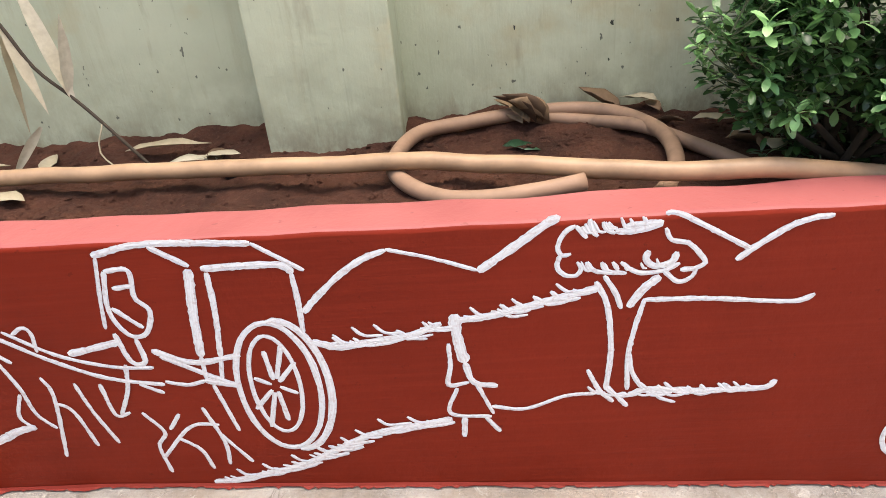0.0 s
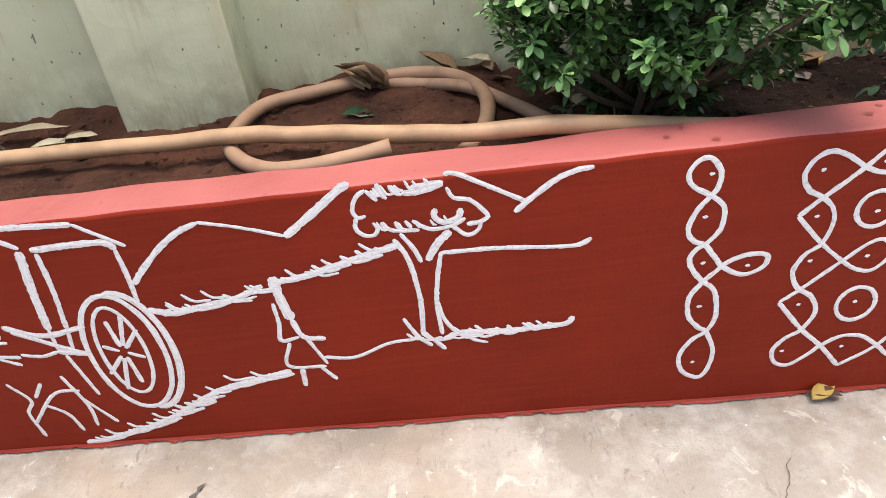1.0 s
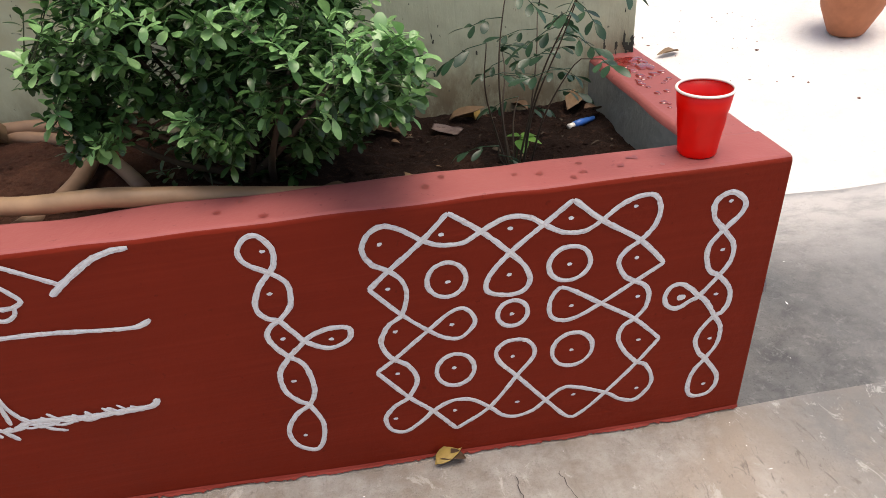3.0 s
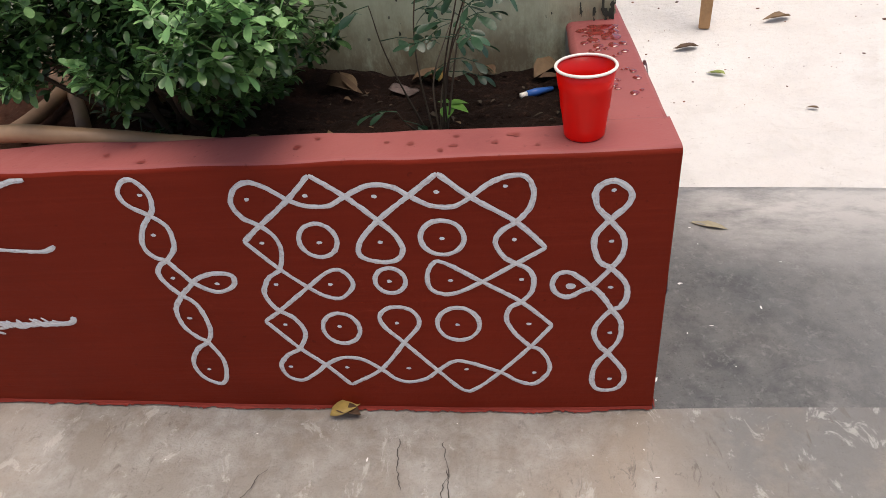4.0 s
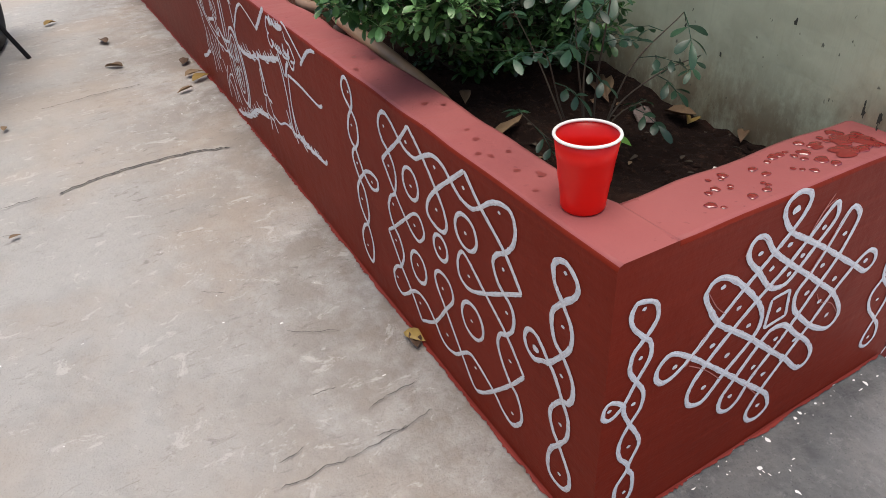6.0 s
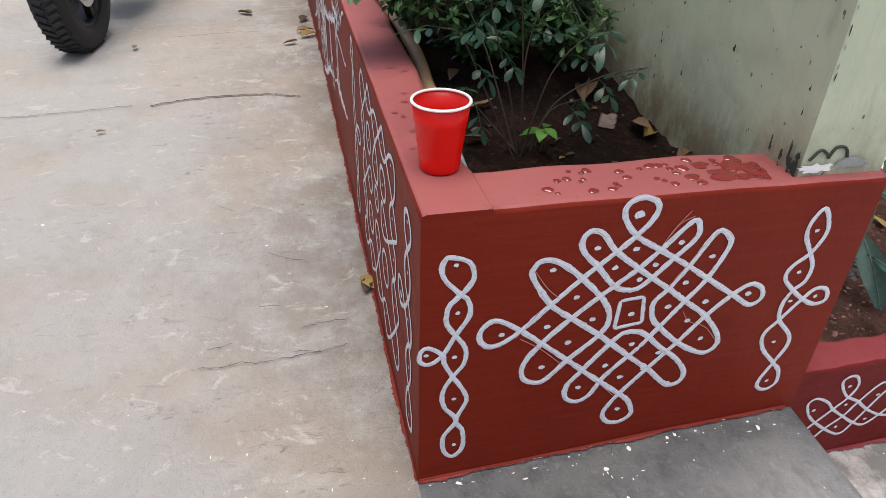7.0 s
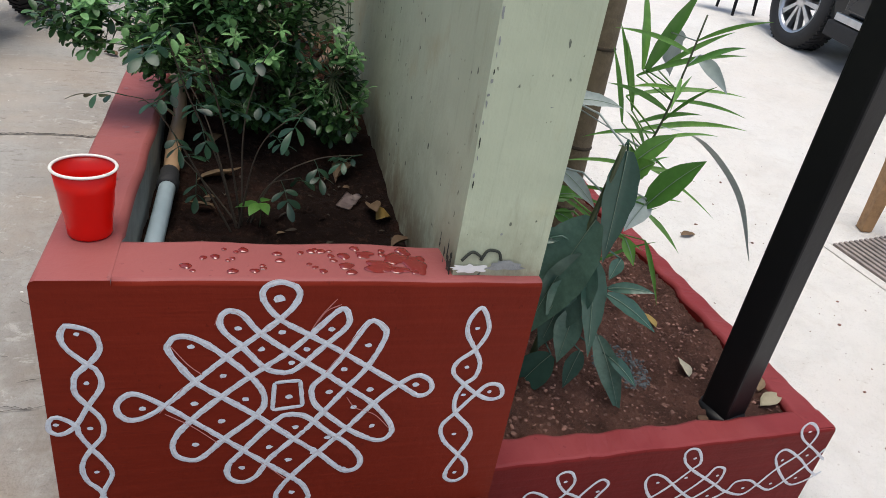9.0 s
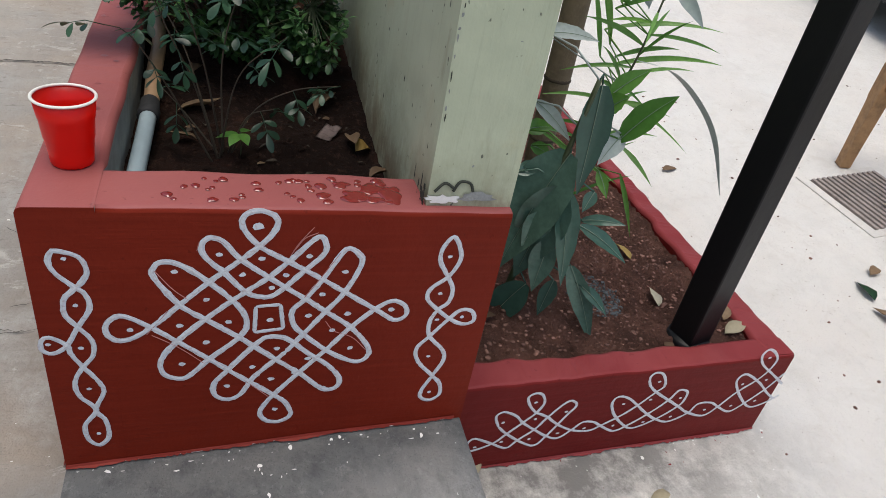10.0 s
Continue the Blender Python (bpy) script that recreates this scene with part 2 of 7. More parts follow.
M_BUSH = leafy("bush_leaf", (0.026, 0.070, 0.021), (0.105, 0.225, 0.066), 0.29)
M_SHOOT = leafy("young_bush_leaf", (0.15, 0.34, 0.12), (0.35, 0.60, 0.25), 0.30)
M_ROSE = leafy("rose_leaf", (0.012, 0.040, 0.022), (0.046, 0.115, 0.058), 0.34)
M_SILVER = leafy("grey_green_leaf", (0.30, 0.36, 0.34), (0.46, 0.52, 0.49), 0.35, True, 0.2)
M_MANGO = leafy("mango_leaf", (0.045, 0.105, 0.078), (0.135, 0.235, 0.180), 0.26, True, 0.15)
M_PALM = leafy("palm_leaf", (0.085, 0.225, 0.04), (0.20, 0.41, 0.08), 0.32, True)
M_DRY = leafy("dry_leaf", (0.10, 0.055, 0.03), (0.30, 0.20, 0.11), 0.75, True, 0.15)
M_STRAW = leafy("straw_leaf", (0.42, 0.36, 0.24), (0.62, 0.57, 0.44), 0.7, True, 0.2)
M_YELLOW = leafy("yellow_leaf", (0.30, 0.19, 0.05), (0.46, 0.32, 0.09), 0.6, True, 0.2)
M_GREENISH = leafy("yellow_green_leaf", (0.34, 0.40, 0.10), (0.42, 0.48, 0.14), 0.5, True, 0.2)
M_RIB = plain("pale_leaf_rib", (0.17, 0.24, 0.17), 0.5, grain=80)
M_CLOD = leafy("soil_crumb", (0.100, 0.049, 0.037), (0.270, 0.140, 0.108), 0.97, False, 0.0)
M_ASH = plain("grey_ash", (0.075, 0.082, 0.086), 0.9, grain=60)
M_TWIG = plain("brown_twig", (0.055, 0.040, 0.026), 0.85, grain=80)
M_STEM = plain("green_stem", (0.060, 0.078, 0.034), 0.6, grain=80)
M_TRUNK = plain("palm_trunk_bark", (0.17, 0.13, 0.085), 0.9, grain=40, wear=0.6, relief=0.004)
M_CUP = plain("red_plastic", (0.82, 0.016, 0.010), 0.28, grain=8, wear=0.06, relief=0.0001)
M_RIM = plain("white_plastic", (0.78, 0.76, 0.70), 0.35, grain=20, wear=0.15, relief=0.0001)
M_PIPE = plain("dusty_tan_hose", (0.37, 0.235, 0.135), 0.5, grain=16, wear=0.75)
M_HOSE = plain("faded_brown_hose", (0.245, 0.150, 0.095), 0.65, grain=24, wear=0.9)
M_PVC = plain("grey_pvc", (0.34, 0.42, 0.46), 0.4, grain=20)
M_RUBBER = plain("black_rubber", (0.018, 0.018, 0.02), 0.75, grain=40, wear=0.5)
M_BLACK = plain("black_enamel", (0.007, 0.007, 0.008), 0.42, grain=20, spec=0.22)
M_WOOD = plain("charpoy_wood", (0.36, 0.21, 0.10), 0.7, grain=45, wear=0.8, relief=0.004)
M_ROPE = plain("cotton_rope", (0.55, 0.48, 0.36), 0.9, grain=60)
M_IRON = plain("rusty_iron", (0.20, 0.165, 0.14), 0.8, 0.1, grain=40, wear=0.7)
M_PIT_SHADE = plain("drain_pit_shade", (0.012, 0.011, 0.010), 0.95, grain=40)
M_GRATE = plain("worn_grate_iron", (0.30, 0.255, 0.235), 0.75, 0.0, grain=40, wear=0.6)
M_ALLOY = plain("alloy_wheel_metal", (0.55, 0.56, 0.58), 0.3, 0.9, grain=20)
M_CLAY = plain("terracotta", (0.42, 0.16, 0.08), 0.85, grain=20, wear=0.35)
M_BARE = plain("bare_cement", (0.28, 0.29, 0.28), 0.9, grain=25, wear=0.5, relief=0.004)
M_MOSS = plain("black_mould", (0.04, 0.045, 0.035), 0.95, grain=40, wear=0.5)
M_FOIL = plain("crinkled_wrapper", (0.33, 0.25, 0.23), 0.15, grain=60, wear=0.6, relief=0.004)
M_BLUE = plain("blue_label", (0.03, 0.12, 0.42), 0.35, grain=20)
M_CREAM = plain("cream_wall_paint", (0.62, 0.58, 0.48), 0.85, grain=3)
M_CHALK = plain("chalk_guide_line", (0.42, 0.16, 0.14), 0.9, grain=60)
M_WET = plain("wet_red_paint", (0.20, 0.018, 0.015), 0.03, grain=20, spec=1.0, wear=0.1, relief=0.0002)
M_SPILL = red_paint("spilt_red_paint", (0.215, 0.030, 0.021), (0.30, 0.065, 0.052))
M_DAMPRED = plain("damp_red_paint", (0.215, 0.045, 0.040), 0.35, grain=20)
M_CRACK = plain("dark_joint_dirt", (0.07, 0.062, 0.055), 0.95, grain=60)
M_CHIP = plain("lime_splash", (0.80, 0.79, 0.76), 0.8, grain=60, wear=0.15)

cup_tree = M_CUP.node_tree
cup_thin = cup_tree.nodes.new("ShaderNodeBsdfTranslucent")
cup_thin.inputs[0].default_value = (0.9, 0.02, 0.015, 1)
cup_mix = cup_tree.nodes.new("ShaderNodeMixShader")
cup_mix.inputs[0].default_value = 0.45
cup_tree.links.new(cup_tree.nodes["Principled BSDF"].outputs[0], cup_mix.inputs[1])
cup_tree.links.new(cup_thin.outputs[0], cup_mix.inputs[2])
cup_tree.links.new(cup_mix.outputs[0], cup_tree.nodes["Material Output"].inputs[0])


# ---- mesh helpers ----
def link(name, bm, mat, parent=None, label="", smooth=False):
    me = bpy.data.meshes.new(name)
    bm.to_mesh(me)
    bm.free()
    if smooth:
        me.polygons.foreach_set("use_smooth", [True] * len(me.polygons))
    for one in mat if isinstance(mat, (list, tuple)) else (mat,):
        me.materials.append(one)
    ob = new(name, me)
    if parent is not None:
        ob.parent = parent
    if label:
        ob["label"] = label
    return ob


def part(name, bm, mat, parent, label="", smooth=False):
    return link(name, bm, mat, parent, label, smooth)


def thing(name, at=(0, 0, 0), turn=0):
    e = new(name)
    e.empty_display_size = 0.05
    e.matrix_world = pose(*at, 0, 0, turn)
    return e


def box(bm, x0, x1, y0, y1, z0, z1, bev=0.0, m=None):
    vs = [bm.verts.new(p) for p in ((x0, y0, z0), (x1, y0, z0), (x1, y1, z0), (x0, y1, z0), (x0, y0, z1), (x1, y0, z1), (x1, y1, z1), (x0, y1, z1))]
    fs = [bm.faces.new([vs[i] for i in q]) for q in ((3, 2, 1, 0), (4, 5, 6, 7), (0, 1, 5, 4), (1, 2, 6, 5), (2, 3, 7, 6), (3, 0, 4, 7))]
    if bev:
        es = list({e for f in fs for e in f.edges})
        bmesh.ops.bevel(bm, geom=es, offset=bev, segments=2, affect="EDGES", profile=0.6)
    if m is not None:
        bmesh.ops.transform(bm, matrix=m, verts=vs if not bev else bm.verts[:])
    return bm


def tube(bm, pts, radius, sides=8, closed=False, cap=True):
    """A round bar along points; radius: a number or one for each point."""
    pts = [Vector(p) for p in pts]
    n = len(pts)
    radii = [radius] * n if isinstance(radius, (int, float)) else list(radius)
    rings, side = [], None
    for i, p in enumerate(pts):
        a = pts[(i - 1) % n] if closed or i else p
        b = pts[(i + 1) % n] if closed or i < n - 1 else p
        d = (b - a).normalized()
        if side is None:
            side = d.orthogonal().normalized()
        side = (side - d * side.dot(d)).normalized()
        up = d.cross(side)
        rings.append([bm.verts.new(p + (side * math.cos(k * math.tau / sides) + up * math.sin(k * math.tau / sides)) * radii[i]) for k in range(sides)])
    for i in range(n if closed else n - 1):
        r, s = rings[i], rings[(i + 1) % n]
        for k in range(sides):
            bm.faces.new((r[k], r[(k + 1) % sides], s[(k + 1) % sides], s[k]))
    if cap and not closed:
        bm.faces.new(rings[0][::-1])
        bm.faces.new(rings[-1])
    return bm


def lathe(bm, profile, sides=32, at=(0, 0, 0), axis=None):
    """Turns a profile of (radius, height) round z."""
    m = Matrix.Translation(at) @ (axis.to_4x4() if axis is not None else Matrix())
    rings = [[bm.verts.new(m @ Vector((r * math.cos(k * math.tau / sides), r * math.sin(k * math.tau / sides), h))) for k in range(sides)] for r, h in profile]
    for a, b in zip(rings, rings[1:]):
        for k in range(sides):
            bm.faces.new((a[k], a[(k + 1) % sides], b[(k + 1) % sides], b[k]))
    return bm


def glide(pts, step, closed=False):
    """A smooth curve through points of two or three numbers, about step apart."""
    v = [Vector((*p, 0.0)[:3]) for p in pts]
    n = len(v)
    out = []
    for i in range(n if closed else n - 1):
        p1, p2 = v[i], v[(i + 1) % n]
        p0 = v[i - 1] if closed or i else p1 + (p1 - p2)
        p3 = v[(i + 2) % n] if closed or i + 2 < n else p2 + (p2 - p1)
        k = max(1, round((p2 - p1).length / step))
        for j in range(k):
            s = j / k
            out.append(0.5 * (2 * p1 + (p2 - p0) * s + (2 * p0 - 5 * p1 + 4 * p2 - p3) * s * s + (3 * p1 - p0 - 3 * p2 + p3) * s ** 3))
    if not closed:
        out.append(v[-1])
    return out


def leaf(bm, m, length, width, fold=0.25, droop=0.2, n=4, tip=0.55):
    """A pointed leaf along +y of m, folded along its midrib and drooping."""
    mid, left, right = [], [], []
    for i in range(n + 1):
        s = i / n
        w = width * 0.5 * (math.sin(math.pi * s ** tip) if 0 < s < 1 else 0.0)
        y, z = length * s, -droop * length * s * s
        mid.append(bm.verts.new(m @ Vector((0, y, z))))
        if 0 < i < n:
            left.append(bm.verts.new(m @ Vector((-w, y, z + fold * w))))
            right.append(bm.verts.new(m @ Vector((w, y, z + fold * w))))
    for sideline in (left, right):
        chain = [mid[0]] + sideline + [mid[-1]]
        for i in range(n):
            quad = [mid[i], mid[i + 1], chain[i + 1], chain[i]]
            quad = [q for j, q in enumerate(quad) if q not in quad[:j]]
            if sideline is left:
                quad.reverse()
            bm.faces.new(quad)


def aim(p, d, spin=0.0):
    """A pose at p whose +y points along d."""
    q = Vector(d).to_track_quat("Y", "Z")
    return Matrix.Translation(p) @ q.to_matrix().to_4x4() @ Matrix.Rotation(spin, 4, "Y")


# ---- the ground ----
def west_z(x):
    return -0.02 + 0.046 * min(max(-x - 0.4, 0.0), 2.0)


def yard_z(x, y):
    return -0.28 + 0.13 * min(max(math.hypot(x, y) - 2.2, 0.0), 5.0)


STEP_Y = 0.805


def grid(xs, ys, height):
    bm = bmesh.new()
    vs = [[bm.verts.new((x, y, height(x, y))) for x in xs] for y in ys]
    for j in range(len(ys) - 1):
        for i in range(len(xs) - 1):
            bm.faces.new((vs[j][i], vs[j][i + 1], vs[j + 1][i + 1], vs[j + 1][i]))
    return bm


def spread(a, b, step):
    n = max(1, round((b - a) / step))
    return [a + (b - a) * i / n for i in range(n + 1)]


yard_xs = [-60, -30, -16] + spread(-10, 10, 0.25) + [16, 30, 60]
yard_ys = [-60, -30, -16] + spread(-10, 0.75, 0.25) + [STEP_Y - 0.002, STEP_Y] + spread(1.0, 10, 0.25) + [16, 30, 60]
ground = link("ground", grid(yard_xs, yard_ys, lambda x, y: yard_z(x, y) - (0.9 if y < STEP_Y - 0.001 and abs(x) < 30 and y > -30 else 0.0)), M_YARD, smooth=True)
tagged(ground, "pale sun-bleached cement yard beyond the step", "ground", kind="structure")

floor_bm = grid([-30, -12] + spread(-6, 3.0, 0.06) + [6, 12], [-12, -6] + spread(-3.0, 0.0, 0.06), lambda x, y: west_z(x) + 0.004 * noise.noise(Vector((x * 3, y * 3, 0))))
floor = link("floor", floor_bm, M_FLOOR, smooth=True)
tagged(floor, "worn cement floor with cracks and stains", "floor", kind="structure")

slab_bm = grid([0.0] + spread(0.02, 3.0, 0.06) + [6, 12], spread(0.0, STEP_Y, 0.05), lambda x, y: -0.02 + 0.045 * max(0.0, y) / STEP_Y * max(0.0, 1 - x / 0.8) + 0.004 * noise.noise(Vector((x * 3, y * 3, 0))))
edge = [v for v in slab_bm.verts if abs(v.co.y - STEP_Y) < 1e-4]
edge.sort(key=lambda v: v.co.x)
low = [slab_bm.verts.new((v.co.x, STEP_Y + 0.01, -0.6)) for v in edge]
for i in range(len(edge) - 1):
    slab_bm.faces.new((edge[i], edge[i + 1], low[i + 1], low[i]))
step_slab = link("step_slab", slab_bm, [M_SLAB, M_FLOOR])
tagged(step_slab, "grey stained cement step slab with paint splashes", "floor", kind="structure")
step_slab.data.polygons.foreach_set("use_smooth", [True] * len(step_slab.data.polygons))


# ---- the raised planter ----
def top_z(x):
    return 0.58 - 0.016 * min(0.0, x + 0.13)


def planter_run(name, a, b, inner, height, label, bottom=-0.05, wave=0.0035, calm_start=False):
    """A masonry kerb wall from a to b (outer face), with rounded, hand-finished top edges.
    inner: towards the soil; height(s): the top along the run."""
    a, b = Vector(a), Vector(b)
    d = (b - a)
    n = max(2, round(d.length / (0.02 if "low" in name else 0.04)))
    across = Vector(inner)
    bm = bmesh.new()
    rings = []
    t = across.length
    u = across.normalized()
    for i in range(n + 1):
        s = i / n
        p = a + d * s
        h = height(s)
        fade = min(1.0, 8 * s) if calm_start else min(1.0, max(0.0, d.length * (1 - s) - 0.12) * 3)
        w1 = fade * wave * noise.noise(Vector((i * 0.35, 1.7, t * 9)))
        w2 = fade * wave * noise.noise(Vector((i * 0.35, 7.7, t * 9)))
        w3 = fade * 3 * wave * noise.noise(Vector((i * 0.25, 3.1, t * 5)))
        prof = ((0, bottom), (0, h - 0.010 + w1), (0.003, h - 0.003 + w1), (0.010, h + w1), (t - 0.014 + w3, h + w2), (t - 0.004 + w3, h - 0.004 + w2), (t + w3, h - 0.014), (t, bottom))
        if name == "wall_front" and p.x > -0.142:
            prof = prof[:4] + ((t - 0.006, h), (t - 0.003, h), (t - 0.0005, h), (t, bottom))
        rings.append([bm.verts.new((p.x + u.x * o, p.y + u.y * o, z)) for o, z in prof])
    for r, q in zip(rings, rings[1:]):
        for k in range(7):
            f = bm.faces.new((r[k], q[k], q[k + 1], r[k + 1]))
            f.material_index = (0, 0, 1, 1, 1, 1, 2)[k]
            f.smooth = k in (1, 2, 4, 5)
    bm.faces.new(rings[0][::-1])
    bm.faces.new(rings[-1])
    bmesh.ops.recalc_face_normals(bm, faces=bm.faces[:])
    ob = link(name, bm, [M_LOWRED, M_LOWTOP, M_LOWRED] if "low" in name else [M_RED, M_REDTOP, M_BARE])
    tagged(ob, label, "planter wall", kind="structure")
    return ob


wall_front = planter_run("wall_front", (-4.6, 0, 0), (0, 0, 0), (0, 0.110, 0), lambda s: top_z(-4.6 * (1 - s)), "red oxide painted planter wall with white drawings")
wall_end = planter_run("wall_end", (0, 0.1095, 0), (0, 0.808, 0), (-0.130, 0, 0), lambda s: 0.58 - 0.006 * s, "red painted planter end wall with a white kolam", calm_start=True)
low_front = planter_run("wall_low_front", (-0.075, 0.811, 0), (-0.107, 1.853, 0), (-0.085, 0, 0), lambda s: 0.030 + 0.004 * s, "low red painted planter wall with a white kolam band", -0.4, 0.007)
low_side = planter_run("wall_low_side", (-0.112, 1.852, 0), (-4.2, 1.90, 0), (0, -0.080, 0), lambda s: 0.034, "low red painted planter side wall", -0.4, 0.007)


def soil_z(x, y):
    s = min(max((-x - 0.45) / 0.75, 0), 1)
    z = 0.462 + 0.088 * s * s * (3 - 2 * s)
    z += 0.022 * noise.noise(Vector((x * 7, y * 7, 0))) + 0.013 * noise.noise(Vector((x * 24, y * 24, 3))) + 0.004 * noise.noise(Vector((x * 70, y * 70, 3)))
    z += 0.03 * max(0, (y - 0.5)) / 0.15 * (x < -1.2)
    return z


def low_soil_z(x, y):
    return 0.006 + 0.014 * noise.noise(Vector((x * 6, y * 6, 9))) + 0.010 * noise.noise(Vector((x * 24, y * 24, 1))) + 0.009 * noise.noise(Vector((x * 55, y * 55, 1))) + 0.006 * noise.noise(Vector((x * 120, y * 120, 1)))


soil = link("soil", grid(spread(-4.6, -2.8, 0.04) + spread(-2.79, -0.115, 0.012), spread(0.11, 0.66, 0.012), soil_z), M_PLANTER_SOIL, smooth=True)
tagged(soil, "loose dark red garden soil in the raised planter", "soil", kind="structure")
low_soil = link("soil_low", grid(spread(-4.2, -2.0, 0.05) + spread(-1.99, -1.01, 0.02) + spread(-1.0, -0.15, 0.005), spread(0.80, 1.80, 0.005), low_soil_z), M_SOIL, smooth=True)
tagged(low_soil, "damp reddish soil in the low planter", "soil", kind="structure")


# ---- the green compound wall ----
def compound_wall():
    bm = bmesh.new()
    xs = spread(-5.0, -0.022, 0.06)
    y0, y1, h = 0.644, 0.808, 2.1
    zs = [-0.4] + spread(0.42, 1.5, 0.06) + [2.1]
    front = [[bm.verts.new((x, y0 + 0.004 * noise.noise(Vector((x * 3, 0, z * 3))), z)) for x in xs] for z in zs]
    back = [[bm.verts.new((x, y1, z)) for x in (xs[0], xs[-1])] for z in zs]
    for j in range(len(zs) - 1):
        for i in range(len(xs) - 1):
            bm.faces.new((front[j][i], front[j][i + 1], front[j + 1][i + 1], front[j + 1][i]))
        bm.faces.new((front[j][-1], back[j][1], back[j + 1][1], front[j + 1][-1]))
        bm.faces.new((back[j][1], back[j][0], back[j + 1][0], back[j + 1][1]))
    top = front[-1] + [back[-1][1], back[-1][0]]
    bm.faces.new(top)
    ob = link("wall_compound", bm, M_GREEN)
    tagged(ob, "pale green plastered compound wall, chipped and stained", "wall", kind="structure")
    pb = bmesh.new()
    box(pb, -2.096, -1.790, 0.510, 0.65, 0.35, 2.1, 0.006)
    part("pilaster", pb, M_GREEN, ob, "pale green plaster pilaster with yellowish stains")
    cb = bmesh.new()
    box(cb, -5.0, 0.02, 0.47, 0.84, 2.1, 2.16, 0.01)
    part("coping", cb, M_GREEN, ob)
    return ob


wall_compound = compound_wall()

# plain unseen walls, added to close the place; the south one blocks some sky
for nm, b in (("wall_unseen_south", (-30, 12, -5.2, -5.0, -0.6, 3.0)), ("wall_unseen_far", (-30, 30, 16.0, 16.2, -0.6, 2.4))):
    wb = bmesh.new()
    box(wb, *b)
    tagged(link(nm, wb, M_CREAM), "unseen plain cream wall added to close the place", "wall", kind="structure")


# ---- white drawings on the planter walls ----
HAND = random.Random(5)


def painting():
    return bmesh.new()


def ribbon(bm, pts, width, closed=False):
    """A flat brush stroke in (along, up) metres, with a wavering width and a thin edge of paint."""
    n = len(pts)
    rows = []
    seed = HAND.random() * 100
    for i, p in enumerate(pts):
        a = pts[(i - 1) % n] if closed or i else p
        b = pts[(i + 1) % n] if closed or i < n - 1 else p
        d = (b - a)
        d = d.normalized() if d.length > 1e-9 else Vector((1, 0, 0))
        q = Vector((-d.y, d.x, 0))
        w = width * 0.5 * (1 + 0.22 * noise.noise(Vector((i * 0.22, seed, 0))))
        e1 = 1 + 0.26 * noise.noise(Vector((i * 0.9, seed, 4)))
        e2 = 1 + 0.26 * noise.noise(Vector((i * 0.9, seed, 8)))
        if not closed and i in (0, n - 1):
            w *= 0.55
        l, r = p + q * w * e1, p - q * w * e2
        rows.append([bm.verts.new((l.x, 0.0, l.y)), bm.verts.new((p.x, -0.0007, p.y)), bm.verts.new((r.x, 0.0, r.y))])
    uv = bm.loops.layers.uv.verify()
    run = 0.0
    for i in range(n if closed else n - 1):
        r, s = rows[i], rows[(i + 1) % n]
        ahead = run + (s[1].co - r[1].co).length * 100
        for k in (0, 1):
            f = bm.faces.new((r[k], r[k + 1], s[k + 1], s[k]))
            for loop, (u, v) in zip(f.loops, ((0.5 * k, run), (0.5 * k + 0.5, run), (0.5 * k + 0.5, ahead), (0.5 * k, ahead))):
                loop[uv].uv = (u, v + seed)
        run = ahead


def brush(bm, width, c, closed=False):
    """A stroke of that width in mm through control points in cm: along, up, along, up, ..."""
    pts = [(c[i] / 100, c[i + 1] / 100) for i in range(0, len(c), 2)]
    ribbon(bm, glide(pts, 0.006, closed), width / 1000, closed)


def oval(bm, width, cx, cz, rx, rz, a0, a1):
    k = max(12, int((a1 - a0) / 10))
    pts = [Vector(((cx + rx * math.cos(radians(a0 + (a1 - a0) * i / k))) / 100, (cz - rz * math.sin(radians(a0 + (a1 - a0) * i / k))) / 100, 0)) for i in range(k + 1)]
    full = a1 - a0 >= 360
    ribbon(bm, pts[:-1] if full else pts, width / 1000, full)


def blot(bm, cx, cz, r):
    k = 9
    ring = [bm.verts.new(((cx + r * (0.8 + 0.5 * HAND.random()) * math.cos(i * math.tau / k)) / 100, -0.0005, (cz + 0.75 * r * (0.8 + 0.5 * HAND.random()) * math.sin(i * math.tau / k)) / 100)) for i in range(k)]
    f = bm.faces.new(ring)
    uv = bm.loops.layers.uv.verify()
    for loop in f.loops:
        loop[uv].uv = (0.5, cx)


def scribble(bm, line, count, length, lean, width):
    """Short overlapping brush flicks along a line of (along, up) points in cm."""
    run = glide(line, 0.5)
    for i in range(count):
        q = run[int((len(run) - 1) * (i + HAND.random()) / count)]
        a = radians(lean + HAND.uniform(-14, 14))
        n = length * HAND.uniform(0.6, 1.2)
        x, z = q.x - n * 0.5 * math.cos(a), q.y + n * 0.5 * math.sin(a)
        brush(bm, width * HAND.uniform(0.7, 1.15), (x, z, q.x, q.y - 0.15 * n, x + n * math.cos(a) * 1.1, z - n * math.sin(a) * 0.75))


